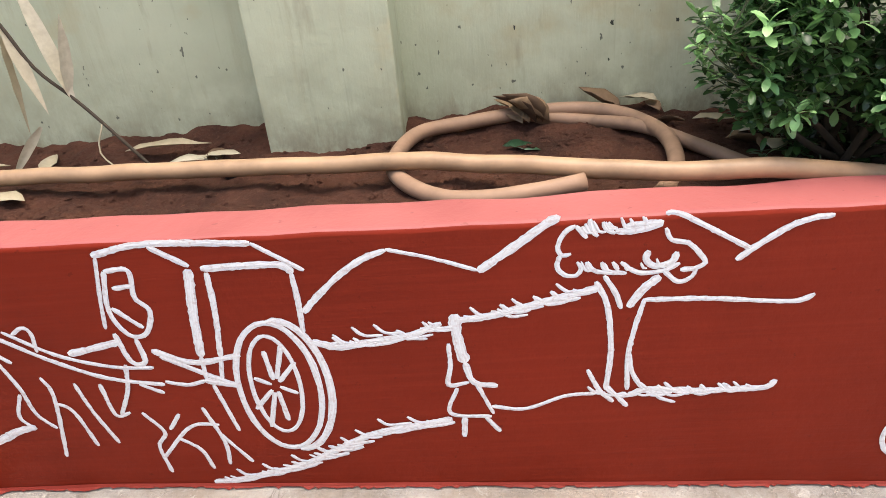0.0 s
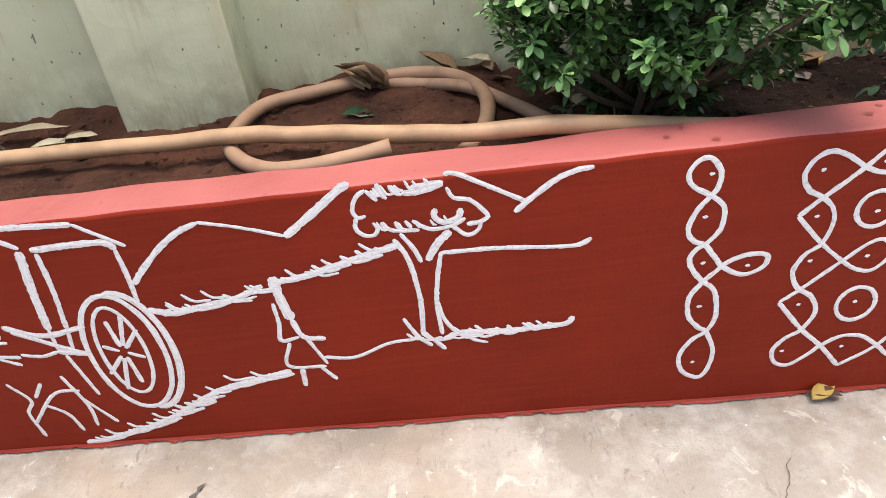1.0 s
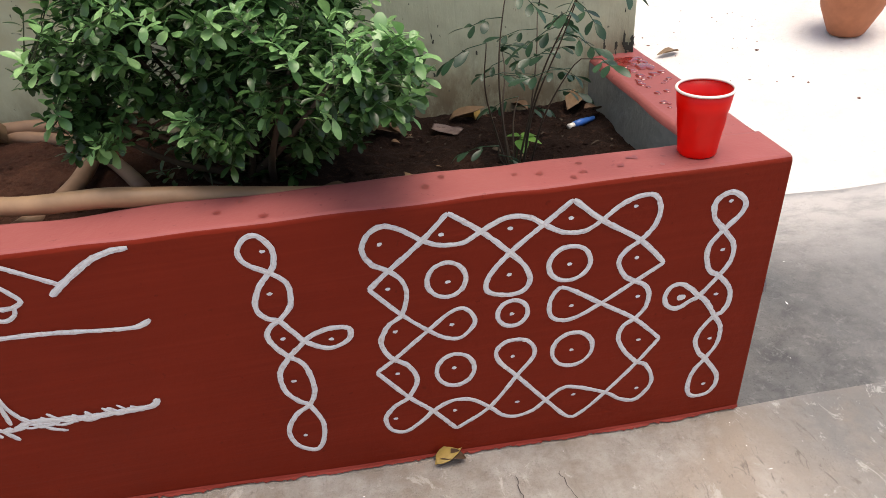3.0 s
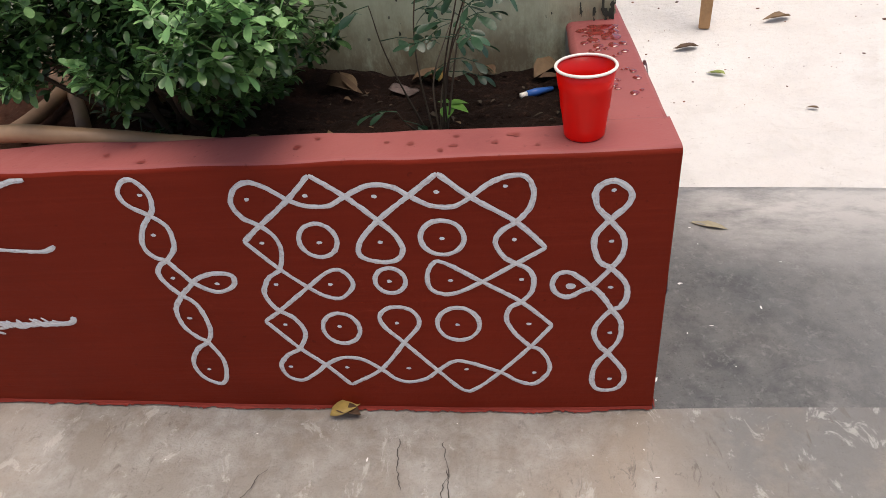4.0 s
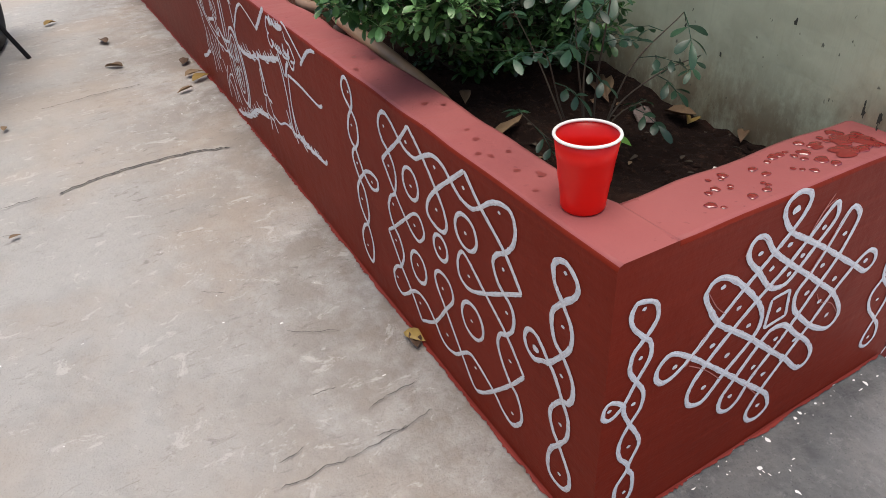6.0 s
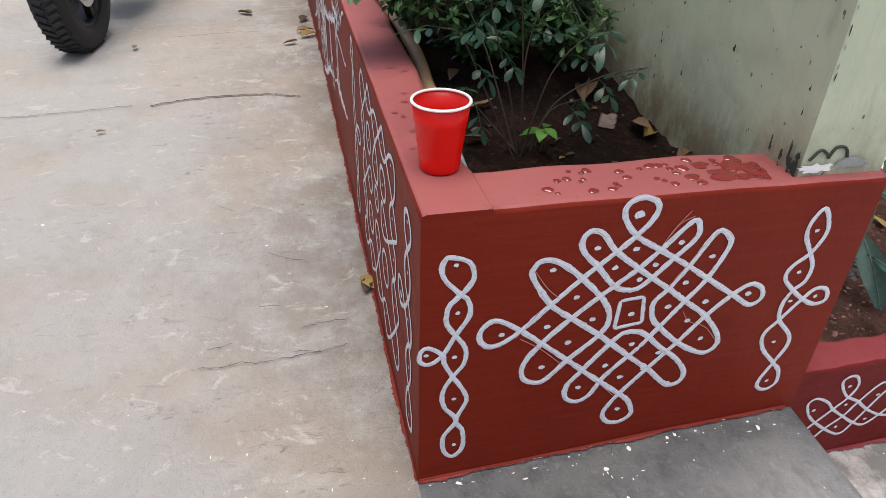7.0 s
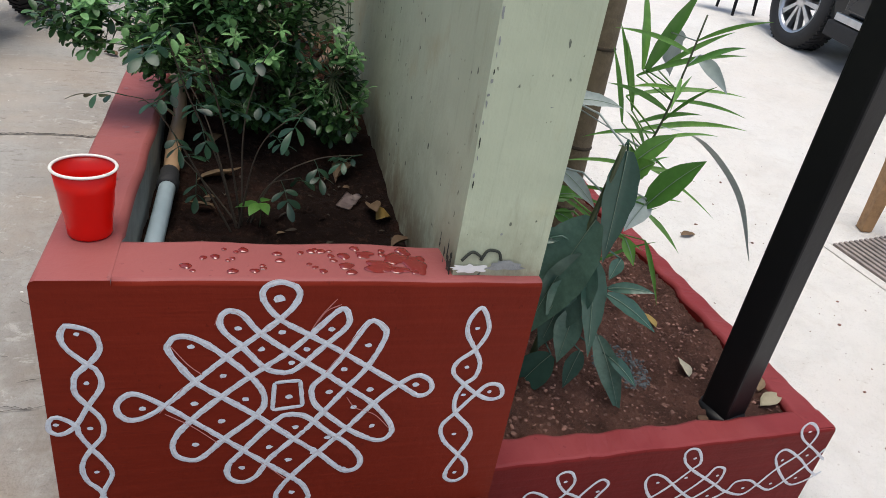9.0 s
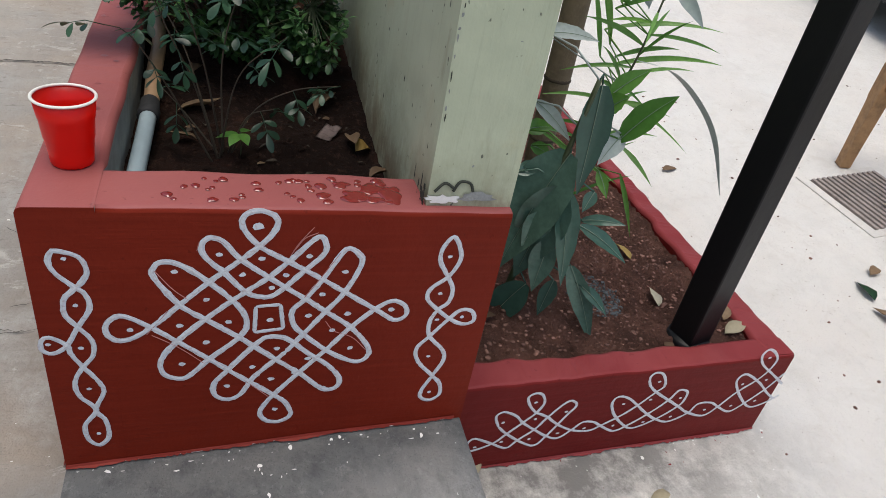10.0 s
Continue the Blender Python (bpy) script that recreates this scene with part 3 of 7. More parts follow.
def end_painting(name, bm, wall, label, mat=None):
    """Lays the finished drawing on the outer face of its wall."""
    root = wall if wall.parent is None else wall.parent
    if root is wall_end:
        m = Matrix(((0, -1, 0, 0.0014), (1, 0, 0, 0), (0, 0, 1, 0), (0, 0, 0, 1)))
    elif root is low_front:
        turn = Matrix(((1.0398, 0, 0.0234, -0.0298), (0, 1, 0, 0), (-0.0087, 0, 0.9754, 0.0136), (0, 0, 0, 1)))
        m = Matrix(((-0.0305, -1, 0, -0.075 + 0.0305 * 0.811 + 0.0016), (1, 0, 0, 0), (0, 0, 1, 0), (0, 0, 0, 1))) @ turn
    else:
        m = Matrix.Translation((0, -0.0014, 0))
    if root is wall_front:
        for v in bm.verts:
            v.co.x += 0.04 * min(0.0, v.co.x + 1.75)
    bmesh.ops.transform(bm, matrix=m, verts=bm.verts[:])
    lift = {wall_front: Vector((0, -0.0004, 0)), wall_end: Vector((0.0004, 0, 0)), low_front: Vector((0.0004, 0, 0))}[root]
    for f in bm.faces:
        f.normal_update()
        if f.normal.dot(lift) < 0:
            f.normal_flip()
    return part(name, bm, mat or M_WHITE, wall, label)


bm = painting()
brush(bm, 10, (-90.4, 57.1, -88.6, 54.4, -88.8, 51.5, -89.9, 49.9, -92.3, 46.9, -93.4, 43.2, -92.0, 40.8, -90.2, 39.9, -88.3, 37.1, -86.4, 34.4, -82.6, 32.3, -79.1, 33.7, -78.8, 36.1, -81.9, 36.7, -85.5, 35.7, -87.8, 33.7, -89.9, 31.7, -92.2, 28.3, -92.1, 23.9, -90.1, 20.8, -88.5, 19.5, -86.7, 14.4, -87.5, 9.4, -89.3, 7.5, -92.4, 9.6, -93.3, 13.7, -91.1, 17.7, -88.5, 19.5, -86.9, 22.9, -87.3, 28.1, -88.3, 30.3, -89.9, 31.7, -92.0, 34.6, -92.7, 37.3, -91.5, 39.3, -90.2, 39.9, -87.7, 42.9, -87.3, 46.7, -88.3, 48.5, -89.9, 49.9, -93.2, 52.3, -93.9, 54.7, -92.5, 56.8), True)
blot(bm, -90.1, 54.1, 0.45)
blot(bm, -90.6, 45.8, 0.45)
blot(bm, -90.3, 36.0, 0.45)
blot(bm, -82.1, 34.3, 0.45)
blot(bm, -90.2, 26.0, 0.45)
blot(bm, -90.5, 11.9, 0.45)
end_painting('painted_chain_motif', bm, wall_front, 'white painted chain of loops with dots')
bm = painting()
brush(bm, 9.5, (-64.5, 51.8, -67.7, 54.4, -70.8, 55.6, -73.5, 54.1, -74.5, 51.3, -73.2, 48.6, -70.6, 46.8, -68.6, 44.5, -68.0, 41.4, -69.3, 37.2, -72.0, 35.1, -73.6, 31.8, -72.9, 29.0, -71.7, 27.2, -69.3, 25.3, -67.9, 21.5, -69.9, 17.3, -72.7, 15.5, -74.8, 12.7, -74.1, 9.4, -71.4, 8.2, -67.9, 10.3, -65.5, 12.5, -61.8, 14.4, -57.9, 13.9, -54.3, 11.0, -51.7, 8.2, -49.0, 7.2, -45.4, 8.1, -42.8, 10.3, -39.7, 12.7, -36.9, 12.6, -30.4, 9.6, -27.1, 7.1, -23.7, 6.2, -20.9, 9.4, -20.9, 12.5, -22.5, 15.6, -24.3, 16.4))
brush(bm, 9.5, (-24.3, 16.4, -27.2, 20.2, -28.6, 23.8, -27.7, 26.6, -25.7, 27.8, -23.7, 30.4, -23.4, 33.7, -24.6, 35.6, -26.3, 36.7, -28.5, 38.3, -29.8, 41.4, -28.7, 43.7, -26.1, 45.5, -23.8, 48.1, -23.0, 51.3, -24.1, 54.1, -26.8, 54.5, -30.1, 53.3, -33.4, 50.8, -36.5, 49.1, -40.3, 49.5, -43.7, 51.6, -46.5, 53.5, -50.3, 53.9, -54.5, 52.0, -57.7, 50.3, -61.6, 50.5, -64.5, 51.8))
brush(bm, 10, (-74.4, 43.6, -70.6, 46.8, -64.5, 51.8, -59.9, 56.4))
brush(bm, 10, (-59.9, 56.4, -54.5, 52.0, -49.6, 46.9, -46.9, 43.5, -46.1, 40.4, -47.6, 38.3, -50.7, 38.1, -53.8, 39.5, -53.4, 42.6, -49.6, 46.9, -43.7, 51.6, -38.6, 55.6))
brush(bm, 10, (-38.6, 55.6, -33.4, 50.8, -26.1, 45.5, -21.1, 39.9))
brush(bm, 9, (-21.1, 39.9, -26.3, 36.7, -32.6, 32.8, -38.2, 30.2, -41.8, 31.2, -42.4, 34.5, -41.1, 37.3, -39.1, 37.4, -32.6, 32.8, -25.7, 27.8, -20.1, 21.9))
brush(bm, 9, (-20.1, 21.9, -24.3, 16.4, -30.4, 9.6, -35.2, 5.2, -38.1, 4.6, -42.8, 10.3, -48.7, 18.2, -52.0, 22.5, -52.5, 25.4, -50.2, 27.3, -46.5, 26.6, -45.2, 23.0, -48.7, 18.2, -54.3, 11.0, -61.2, 6.6))
brush(bm, 9.5, (-61.2, 6.6, -65.5, 12.5, -69.9, 17.3, -75.2, 24.7))
brush(bm, 8.5, (-75.2, 24.7, -71.7, 27.2, -64.9, 32.8, -60.5, 36.2, -57.8, 36.3, -56.3, 33.1, -59.0, 30.0, -62.1, 30.6, -64.9, 32.8, -69.3, 37.2, -74.4, 43.6))
oval(bm, 9, -60.9, 43.2, 3.4, 3.6, 0, 360)
oval(bm, 9, -38.9, 42.8, 3.8, 3.6, 0, 360)
oval(bm, 9, -49.3, 33.7, 2.8, 2.9, 0, 360)
oval(bm, 9, -60.5, 22.3, 3.6, 3.9, 0, 360)
oval(bm, 9, -37.7, 22.7, 4.0, 4.1, 0, 360)
blot(bm, -71.5, 52.3, 0.45)
blot(bm, -61.2, 52.5, 0.45)
blot(bm, -49.5, 51.8, 0.45)
blot(bm, -39.0, 52.1, 0.45)
blot(bm, -27.6, 52.6, 0.45)
blot(bm, -71.1, 43.2, 0.45)
blot(bm, -60.7, 42.8, 0.45)
blot(bm, -49.8, 42.4, 0.45)
blot(bm, -38.9, 42.7, 0.45)
blot(bm, -26.5, 41.9, 0.45)
blot(bm, -70.8, 33.7, 0.45)
blot(bm, -60.6, 33.3, 0.45)
blot(bm, -49.5, 33.6, 0.45)
blot(bm, -38.3, 33.4, 0.45)
blot(bm, -25.5, 33.1, 0.45)
blot(bm, -71.4, 23.7, 0.45)
blot(bm, -60.8, 22.9, 0.45)
blot(bm, -49.5, 23.4, 0.45)
blot(bm, -37.9, 22.6, 0.45)
blot(bm, -24.5, 22.4, 0.45)
blot(bm, -72.9, 12.2, 0.45)
blot(bm, -61.3, 11.7, 0.45)
blot(bm, -48.7, 11.2, 0.45)
blot(bm, -37.1, 10.6, 0.45)
blot(bm, -23.7, 9.4, 0.45)
end_painting('painted_kolam', bm, wall_front, 'white interlaced kolam drawing with dots and small circles')
bm = painting()
brush(bm, 10.5, (-10.1, 52.7, -7.4, 50.5, -7.7, 48.1, -10.5, 45.1, -12.7, 42.4, -12.9, 39.4, -11.8, 36.3, -9.9, 35.0, -7.3, 31.7, -6.8, 28.4, -8.0, 25.8, -9.3, 25.4, -11.9, 21.8, -12.3, 19.0, -11.0, 16.0, -9.6, 14.4, -6.6, 9.8, -6.2, 6.6, -8.0, 4.2, -11.4, 4.5, -12.4, 7.6, -11.6, 11.5, -9.6, 14.4, -7.6, 18.1, -7.6, 22.3, -9.3, 25.4, -11.6, 29.3, -13.2, 30.9, -16.7, 34.2, -19.2, 33.9, -20.1, 31.6, -19.2, 29.5, -17.2, 28.7, -14.7, 30.1, -13.2, 30.9, -9.9, 35.0, -8.1, 38.0, -8.1, 41.6, -10.5, 45.1, -12.7, 48.0, -12.8, 51.3), True)
blot(bm, -10.2, 50.9, 0.45)
blot(bm, -10.1, 40.8, 0.45)
blot(bm, -9.8, 30.7, 0.45)
blot(bm, -9.4, 19.7, 0.45)
blot(bm, -8.9, 7.3, 0.45)
blot(bm, -16.8, 31.3, 0.9)
end_painting('painted_chain_motif', bm, wall_front, 'white painted chain of loops near the planter corner')
bm = painting()
brush(bm, 11, (-192.2, 46.0, -189.3, 49.2, -185.5, 52.7, -181.5, 55.5, -177.7, 56.9))
brush(bm, 7, (-177.7, 57.0, -170.9, 55.0, -163.5, 52.2))
brush(bm, 15, (-163.5, 52.0, -157.6, 56.1, -151.9, 60.2, -150.5, 60.4))
end_painting('painted_hill_line', bm, wall_front, 'white brushed outline of hills')
bm = painting()
brush(bm, 9, (-134.7, 60.3, -132.6, 60.1, -127.7, 57.2, -121.3, 53.2))
brush(bm, 11, (-123.4, 51.4, -120.5, 53.7, -115.9, 56.8, -112.8, 57.9, -109.7, 58.2))
end_painting('painted_hill_line', bm, wall_front, 'white brushed outline of hills')
bm = painting()
brush(bm, 13, (-191.8, 40.2, -187.8, 38.5, -182.9, 39.3, -176.1, 40.2, -170.2, 42.4))
brush(bm, 13, (-168.3, 42.7, -161.8, 43.4, -154.4, 45.3, -144.4, 47.6))
scribble(bm, [(-191, 40.0), (-183, 39.3), (-176, 40.4), (-170, 42.2)], 11, 5.0, 14, 7)
scribble(bm, [(-166, 43.2), (-157, 44.8), (-146, 47.4)], 11, 5.0, 12, 7)
brush(bm, 6, (-188.3, 41.3, -186.5, 39.5, -183.3, 39.3))
brush(bm, 6, (-185.0, 42.6, -183.2, 40.8, -180.1, 40.6))
brush(bm, 6, (-181.4, 42.9, -179.6, 41.1, -176.5, 40.9))
brush(bm, 6, (-177.8, 41.5, -175.9, 39.7, -172.8, 39.4))
brush(bm, 6, (-173.4, 42.9, -171.5, 41.1, -168.5, 40.9))
brush(bm, 6, (-165.3, 45.3, -163.4, 43.6, -160.4, 43.8))
brush(bm, 6, (-160.8, 44.7, -158.8, 43.0, -155.8, 43.2))
brush(bm, 6, (-158.4, 46.5, -156.5, 44.8, -153.4, 45.0))
brush(bm, 6, (-151.2, 48.9, -149.2, 47.2, -146.2, 47.4))
end_painting('painted_road_edge', bm, wall_front, 'white brushed edge of a painted road')
bm = painting()
brush(bm, 15, (-216.1, 7.7, -210.2, 8.3, -198.7, 11.3, -191.6, 14.9, -184.8, 18.3, -176.3, 20.1, -170.0, 21.2))
scribble(bm, [(-215, 7.8), (-205, 9.6), (-195, 13.2), (-184, 18.4), (-171, 21.0)], 26, 5.0, 10, 7.5)
brush(bm, 7, (-211.2, 11.0, -209.2, 9.3, -205.0, 9.6))
brush(bm, 7, (-206.1, 12.1, -204.0, 10.5, -199.8, 10.8))
brush(bm, 7, (-200.3, 14.1, -198.2, 12.4, -194.1, 12.7))
brush(bm, 7, (-195.6, 16.2, -193.6, 14.6, -189.5, 14.9))
brush(bm, 7, (-190.6, 18.0, -188.5, 16.4, -184.5, 16.7))
brush(bm, 7, (-187.7, 19.7, -185.6, 18.2, -181.6, 18.5))
brush(bm, 7, (-183.4, 22.1, -181.4, 20.5, -177.4, 20.8))
brush(bm, 7, (-178.1, 22.3, -176.0, 20.8, -172.1, 21.1))
brush(bm, 16, (-262.6, 17.5, -255.0, 19.9, -249.5, 22.7, -245.3, 23.8))
end_painting('painted_road_edge', bm, wall_front, 'white brushed edge of a painted road')
bm = painting()
brush(bm, 10, (-144.9, 48.9, -143.0, 44.4, -142.2, 37.5, -142.2, 32.8, -142.8, 26.5))
brush(bm, 9, (-137.0, 45.1, -138.3, 39.6, -139.2, 33.7, -139.1, 26.3))
brush(bm, 8, (-139.2, 34.9, -138.3, 30.0, -136.6, 26.6))
brush(bm, 9, (-143.6, 49.9, -141.7, 46.5, -140.7, 43.4))
brush(bm, 15, (-134.8, 49.2, -137.3, 47.0, -139.6, 43.6))
end_painting('painted_tree_trunk', bm, wall_front, 'white brushed tree trunk')
bm = painting()
scribble(bm, [(-147.5, 58.0), (-142, 58.6), (-135.5, 58.6)], 9, 3.0, 55, 7)
scribble(bm, [(-147.5, 51.6), (-141, 51.0), (-134, 51.4)], 9, 2.6, 60, 6)
brush(bm, 8, (-148.1, 59.1, -149.8, 58.0, -150.9, 55.6, -150.2, 54.0, -148.8, 54.2))
brush(bm, 8, (-150.5, 54.1, -151.0, 52.0, -149.8, 50.4, -148.0, 50.2, -147.2, 51.4, -147.9, 52.7))
brush(bm, 8, (-148.1, 59.1, -146.4, 56.8))
brush(bm, 8, (-146.0, 60.1, -145.5, 58.0, -144.7, 57.0))
brush(bm, 8, (-144.0, 59.5, -143.5, 58.2, -142.1, 57.3))
brush(bm, 8, (-134.5, 57.8, -133.5, 55.7, -130.9, 54.9, -129.0, 52.9, -128.0, 51.2, -129.6, 50.3, -131.8, 50.2))
brush(bm, 8, (-146.3, 52.6, -145.0, 50.8, -140.1, 50.1))
brush(bm, 8, (-144.1, 52.4, -143.2, 50.9))
brush(bm, 8, (-142.4, 52.3, -141.4, 50.8))
brush(bm, 8, (-141.1, 52.2, -138.3, 50.1, -134.4, 50.2, -131.9, 51.4))
brush(bm, 8, (-134.4, 50.2, -132.0, 48.0, -129.9, 48.8, -129.2, 50.6))
brush(bm, 11, (-142.1, 57.7, -138.7, 57.6, -135.2, 58.7, -140.5, 58.5))
brush(bm, 11, (-136.8, 54.0, -137.2, 52.5, -135.8, 51.1, -133.2, 51.7, -132.5, 53.5))
end_painting('painted_tree_crown', bm, wall_front, 'white scribbled tree crown')
bm = painting()
brush(bm, 9, (-137.2, 44.9, -127.3, 44.5, -115.6, 43.2, -112.1, 43.3, -110.3, 44.3))
end_painting('painted_ground_line', bm, wall_front, 'single white brushed line')
bm = painting()
brush(bm, 9, (-146.0, 31.2, -143.9, 26.6, -141.4, 23.7))
brush(bm, 9, (-143.0, 27.8, -138.9, 22.5))
brush(bm, 13, (-139.0, 25.0, -135.2, 26.2, -127.4, 25.4, -120.6, 25.4, -115.3, 25.5, -114.0, 27.1))
brush(bm, 8, (-162.8, 23.9, -156.8, 23.0, -149.8, 25.5, -144.4, 25.8))
scribble(bm, [(-145, 26.5), (-138, 25.4), (-128, 25.6), (-116, 26.0)], 18, 4.6, 24, 7)
brush(bm, 7, (-137.2, 27.9, -135.2, 26.0, -132.7, 25.0))
brush(bm, 7, (-135.2, 26.0, -133.1, 24.0, -130.6, 23.0))
brush(bm, 7, (-132.8, 27.6, -130.8, 25.6, -128.3, 24.7))
brush(bm, 7, (-128.9, 26.5, -126.8, 24.6, -124.4, 24.9))
brush(bm, 7, (-123.7, 26.9, -121.5, 24.9, -119.2, 25.3))
end_painting('painted_grass', bm, wall_front, 'white brushed grass strokes')
bm = painting()
brush(bm, 20, (-167.9, 44.1, -167.8, 39.5, -166.9, 34.0))
brush(bm, 9, (-169.4, 38.2, -169.4, 33.6, -170.0, 29.3, -166.4, 29.6))
brush(bm, 11, (-166.9, 34.0, -165.6, 29.6, -161.5, 28.5))
brush(bm, 8, (-168.6, 28.5, -170.2, 22.7, -162.9, 21.5))
brush(bm, 8, (-165.2, 29.3, -162.5, 22.1))
brush(bm, 11, (-167.8, 21.6, -168.1, 16.9))
brush(bm, 9, (-164.1, 21.6, -161.5, 17.8))
end_painting('painted_plain_shape', bm, wall_front, 'plain white upright brush marks')
bm = painting()
brush(bm, 12, (-223.3, 59.1, -214.5, 60.6, -198.1, 59.6))
brush(bm, 8, (-198.1, 59.6, -190.7, 54.1))
brush(bm, 10, (-214.1, 60.1, -208.5, 56.1))
brush(bm, 13, (-206.8, 55.5, -199.5, 55.6, -194.1, 55.3, -192.6, 53.7))
brush(bm, 7, (-222.8, 58.8, -224.5, 50.8, -225.5, 44.9))
brush(bm, 16, (-208.8, 55.6, -210.1, 47.4, -211.1, 38.1))
brush(bm, 10, (-206.1, 54.8, -206.5, 47.2, -207.8, 37.8))
brush(bm, 9, (-192.8, 53.8, -192.7, 48.3, -193.0, 41.8))
brush(bm, 12, (-219.2, 39.9, -212.6, 36.9, -204.4, 38.0))
brush(bm, 10, (-218.1, 38.6, -211.3, 34.3, -206.5, 31.4))
brush(bm, 9, (-218.7, 33.0, -214.9, 32.0, -211.7, 32.8))
brush(bm, 15, (-211.7, 32.8, -206.0, 31.4))
brush(bm, 8, (-211.1, 38.1, -211.4, 33.1))
brush(bm, 8, (-207.8, 37.8, -208.7, 32.8))
brush(bm, 9, (-244.9, 44.3, -237.0, 38.8, -228.5, 34.4, -218.9, 32.3))
brush(bm, 8, (-243.4, 45.4, -235.6, 39.9, -226.7, 36.8, -219.8, 36.2))
brush(bm, 14, (-233.6, 40.0, -224.0, 42.1))
brush(bm, 8, (-241.8, 44.7, -239.7, 46.0, -238.5, 45.0, -238.8, 40.8))
brush(bm, 9, (-251.1, 46.0, -246.3, 40.8, -244.1, 38.7))
cart = end_painting('painted_cart', bm, wall_front, 'white brushed outline of a covered cart')
bm = painting()
oval(bm, 11, -199.2, 30.2, 7.0, 14.2, 0, 360)
oval(bm, 8, -199.7, 30.9, 4.2, 10.8, 0, 360)
oval(bm, 13, -197.6, 30.1, 7.2, 14.6, -100, 95)
brush(bm, 9, (-199.1, 30.6, -196.2, 28.9))
brush(bm, 9, (-199.6, 29.6, -199.0, 22.7))
brush(bm, 9, (-200.2, 29.4, -202.4, 21.3))
brush(bm, 9, (-200.5, 30.0, -204.2, 25.7))
brush(bm, 9, (-200.4, 31.2, -203.2, 32.8))
brush(bm, 9, (-199.9, 32.2, -200.4, 38.6))
brush(bm, 9, (-199.3, 32.4, -197.2, 39.8))
brush(bm, 9, (-199.0, 31.7, -195.5, 35.9))
end_painting('painted_wheel', bm, cart, 'white brushed spoked wheel')
bm = painting()
brush(bm, 9, (-222.3, 56.1, -218.4, 56.0, -218.8, 50.9, -217.1, 48.0, -219.0, 43.5, -222.0, 43.5, -223.8, 48.5, -222.3, 56.1))
brush(bm, 9, (-221.9, 52.8, -218.6, 53.1))
brush(bm, 9, (-223.2, 49.0, -219.1, 44.7))
brush(bm, 10, (-224.4, 43.9, -223.3, 37.8, -220.9, 37.6, -221.1, 42.5))
brush(bm, 8, (-246.8, 39.6, -244.9, 33.0, -244.1, 26.9, -241.5, 23.2))
brush(bm, 8, (-240.4, 35.3, -239.5, 30.6, -242.2, 16.0))
brush(bm, 8, (-240.0, 29.3, -237.2, 27.1, -235.3, 18.4))
brush(bm, 8, (-234.9, 33.6, -233.6, 26.8, -231.2, 18.9))
brush(bm, 8, (-230.4, 33.2, -229.7, 25.8, -226.9, 26.3))
brush(bm, 8, (-224.5, 37.2, -225.8, 31.6, -228.7, 25.7))
brush(bm, 8, (-223.4, 32.7, -219.5, 30.4))
brush(bm, 8, (-224.9, 26.1, -222.1, 21.1, -224.0, 17.6, -223.4, 10.8))
brush(bm, 8, (-224.0, 14.6, -217.1, 22.1, -211.7, 22.4))
brush(bm, 8, (-219.9, 19.5, -216.5, 16.3, -215.2, 11.3))
brush(bm, 8, (-213.8, 26.7, -211.7, 18.1, -212.0, 12.3))
brush(bm, 8, (-210.5, 31.7, -208.4, 20.7))
brush(bm, 8, (-212.2, 20.3, -207.6, 12.7))
brush(bm, 8, (-245.4, 31.7, -247.4, 26.5, -245.9, 23.5))
brush(bm, 8, (-220.9, 21.7, -218.3, 25.4))
end_painting('painted_plain_shape', bm, wall_front, 'plain white slanted brush marks beside the cart')
bm = painting()
brush(bm, 9, (4.8, 50.1, 7.8, 48.9, 8.7, 46.0, 7.6, 43.7, 6.7, 42.7, 4.8, 40.6, 4.4, 37.6, 5.2, 35.7, 6.1, 34.4, 7.9, 31.2, 7.8, 27.8, 5.9, 25.0, 4.2, 21.5, 4.6, 17.8, 6.9, 14.1, 4.7, 10.2, 4.8, 6.2, 6.6, 4.3, 8.4, 6.6, 8.2, 11.0, 6.9, 14.1, 8.6, 18.6, 7.9, 21.5, 5.9, 25.0, 4.3, 28.5, 4.0, 30.3, 1.5, 32.3, 0.2, 31.6, 0.1, 29.5, 1.7, 28.6, 4.0, 30.3, 6.1, 34.4, 8.3, 38.2, 8.0, 41.3, 6.7, 42.7, 4.0, 45.9, 3.4, 48.2, 3.9, 49.8), True)
blot(bm, 5.7, 48.6, 0.45)
blot(bm, 6.3, 39.1, 0.45)
blot(bm, 1.1, 30.8, 0.45)
blot(bm, 6.1, 29.6, 0.45)
blot(bm, 6.3, 19.6, 0.45)
blot(bm, 6.7, 7.6, 0.45)
end_painting('painted_chain_motif', bm, wall_end, 'white painted chain of loops near the planter corner')
bm = painting()
brush(bm, 10.4, (17.5, 33.5, 22.4, 38.4, 27.3, 43.2, 35.6, 50.6, 38.4, 54.6, 37.8, 56.8, 35.3, 57.7, 33.1, 56.7, 32.9, 54.4, 35.6, 50.6, 41.0, 47.0, 46.7, 43.2, 51.0, 40.1, 57.2, 35.7, 61.3, 32.8, 63.5, 33.9, 63.0, 36.3, 60.4, 37.6, 57.2, 35.7, 52.9, 31.4, 48.6, 26.0, 43.6, 20.2, 38.9, 14.5, 36.4, 10.1, 37.5, 7.3, 40.2, 6.6, 42.5, 8.4, 41.3, 12.0, 38.9, 14.5, 33.3, 19.4, 27.0, 25.2, 21.6, 30.0, 17.5, 33.5, 13.4, 36.3, 11.1, 35.6, 10.2, 33.2, 11.4, 31.1, 13.8, 31.0), True)
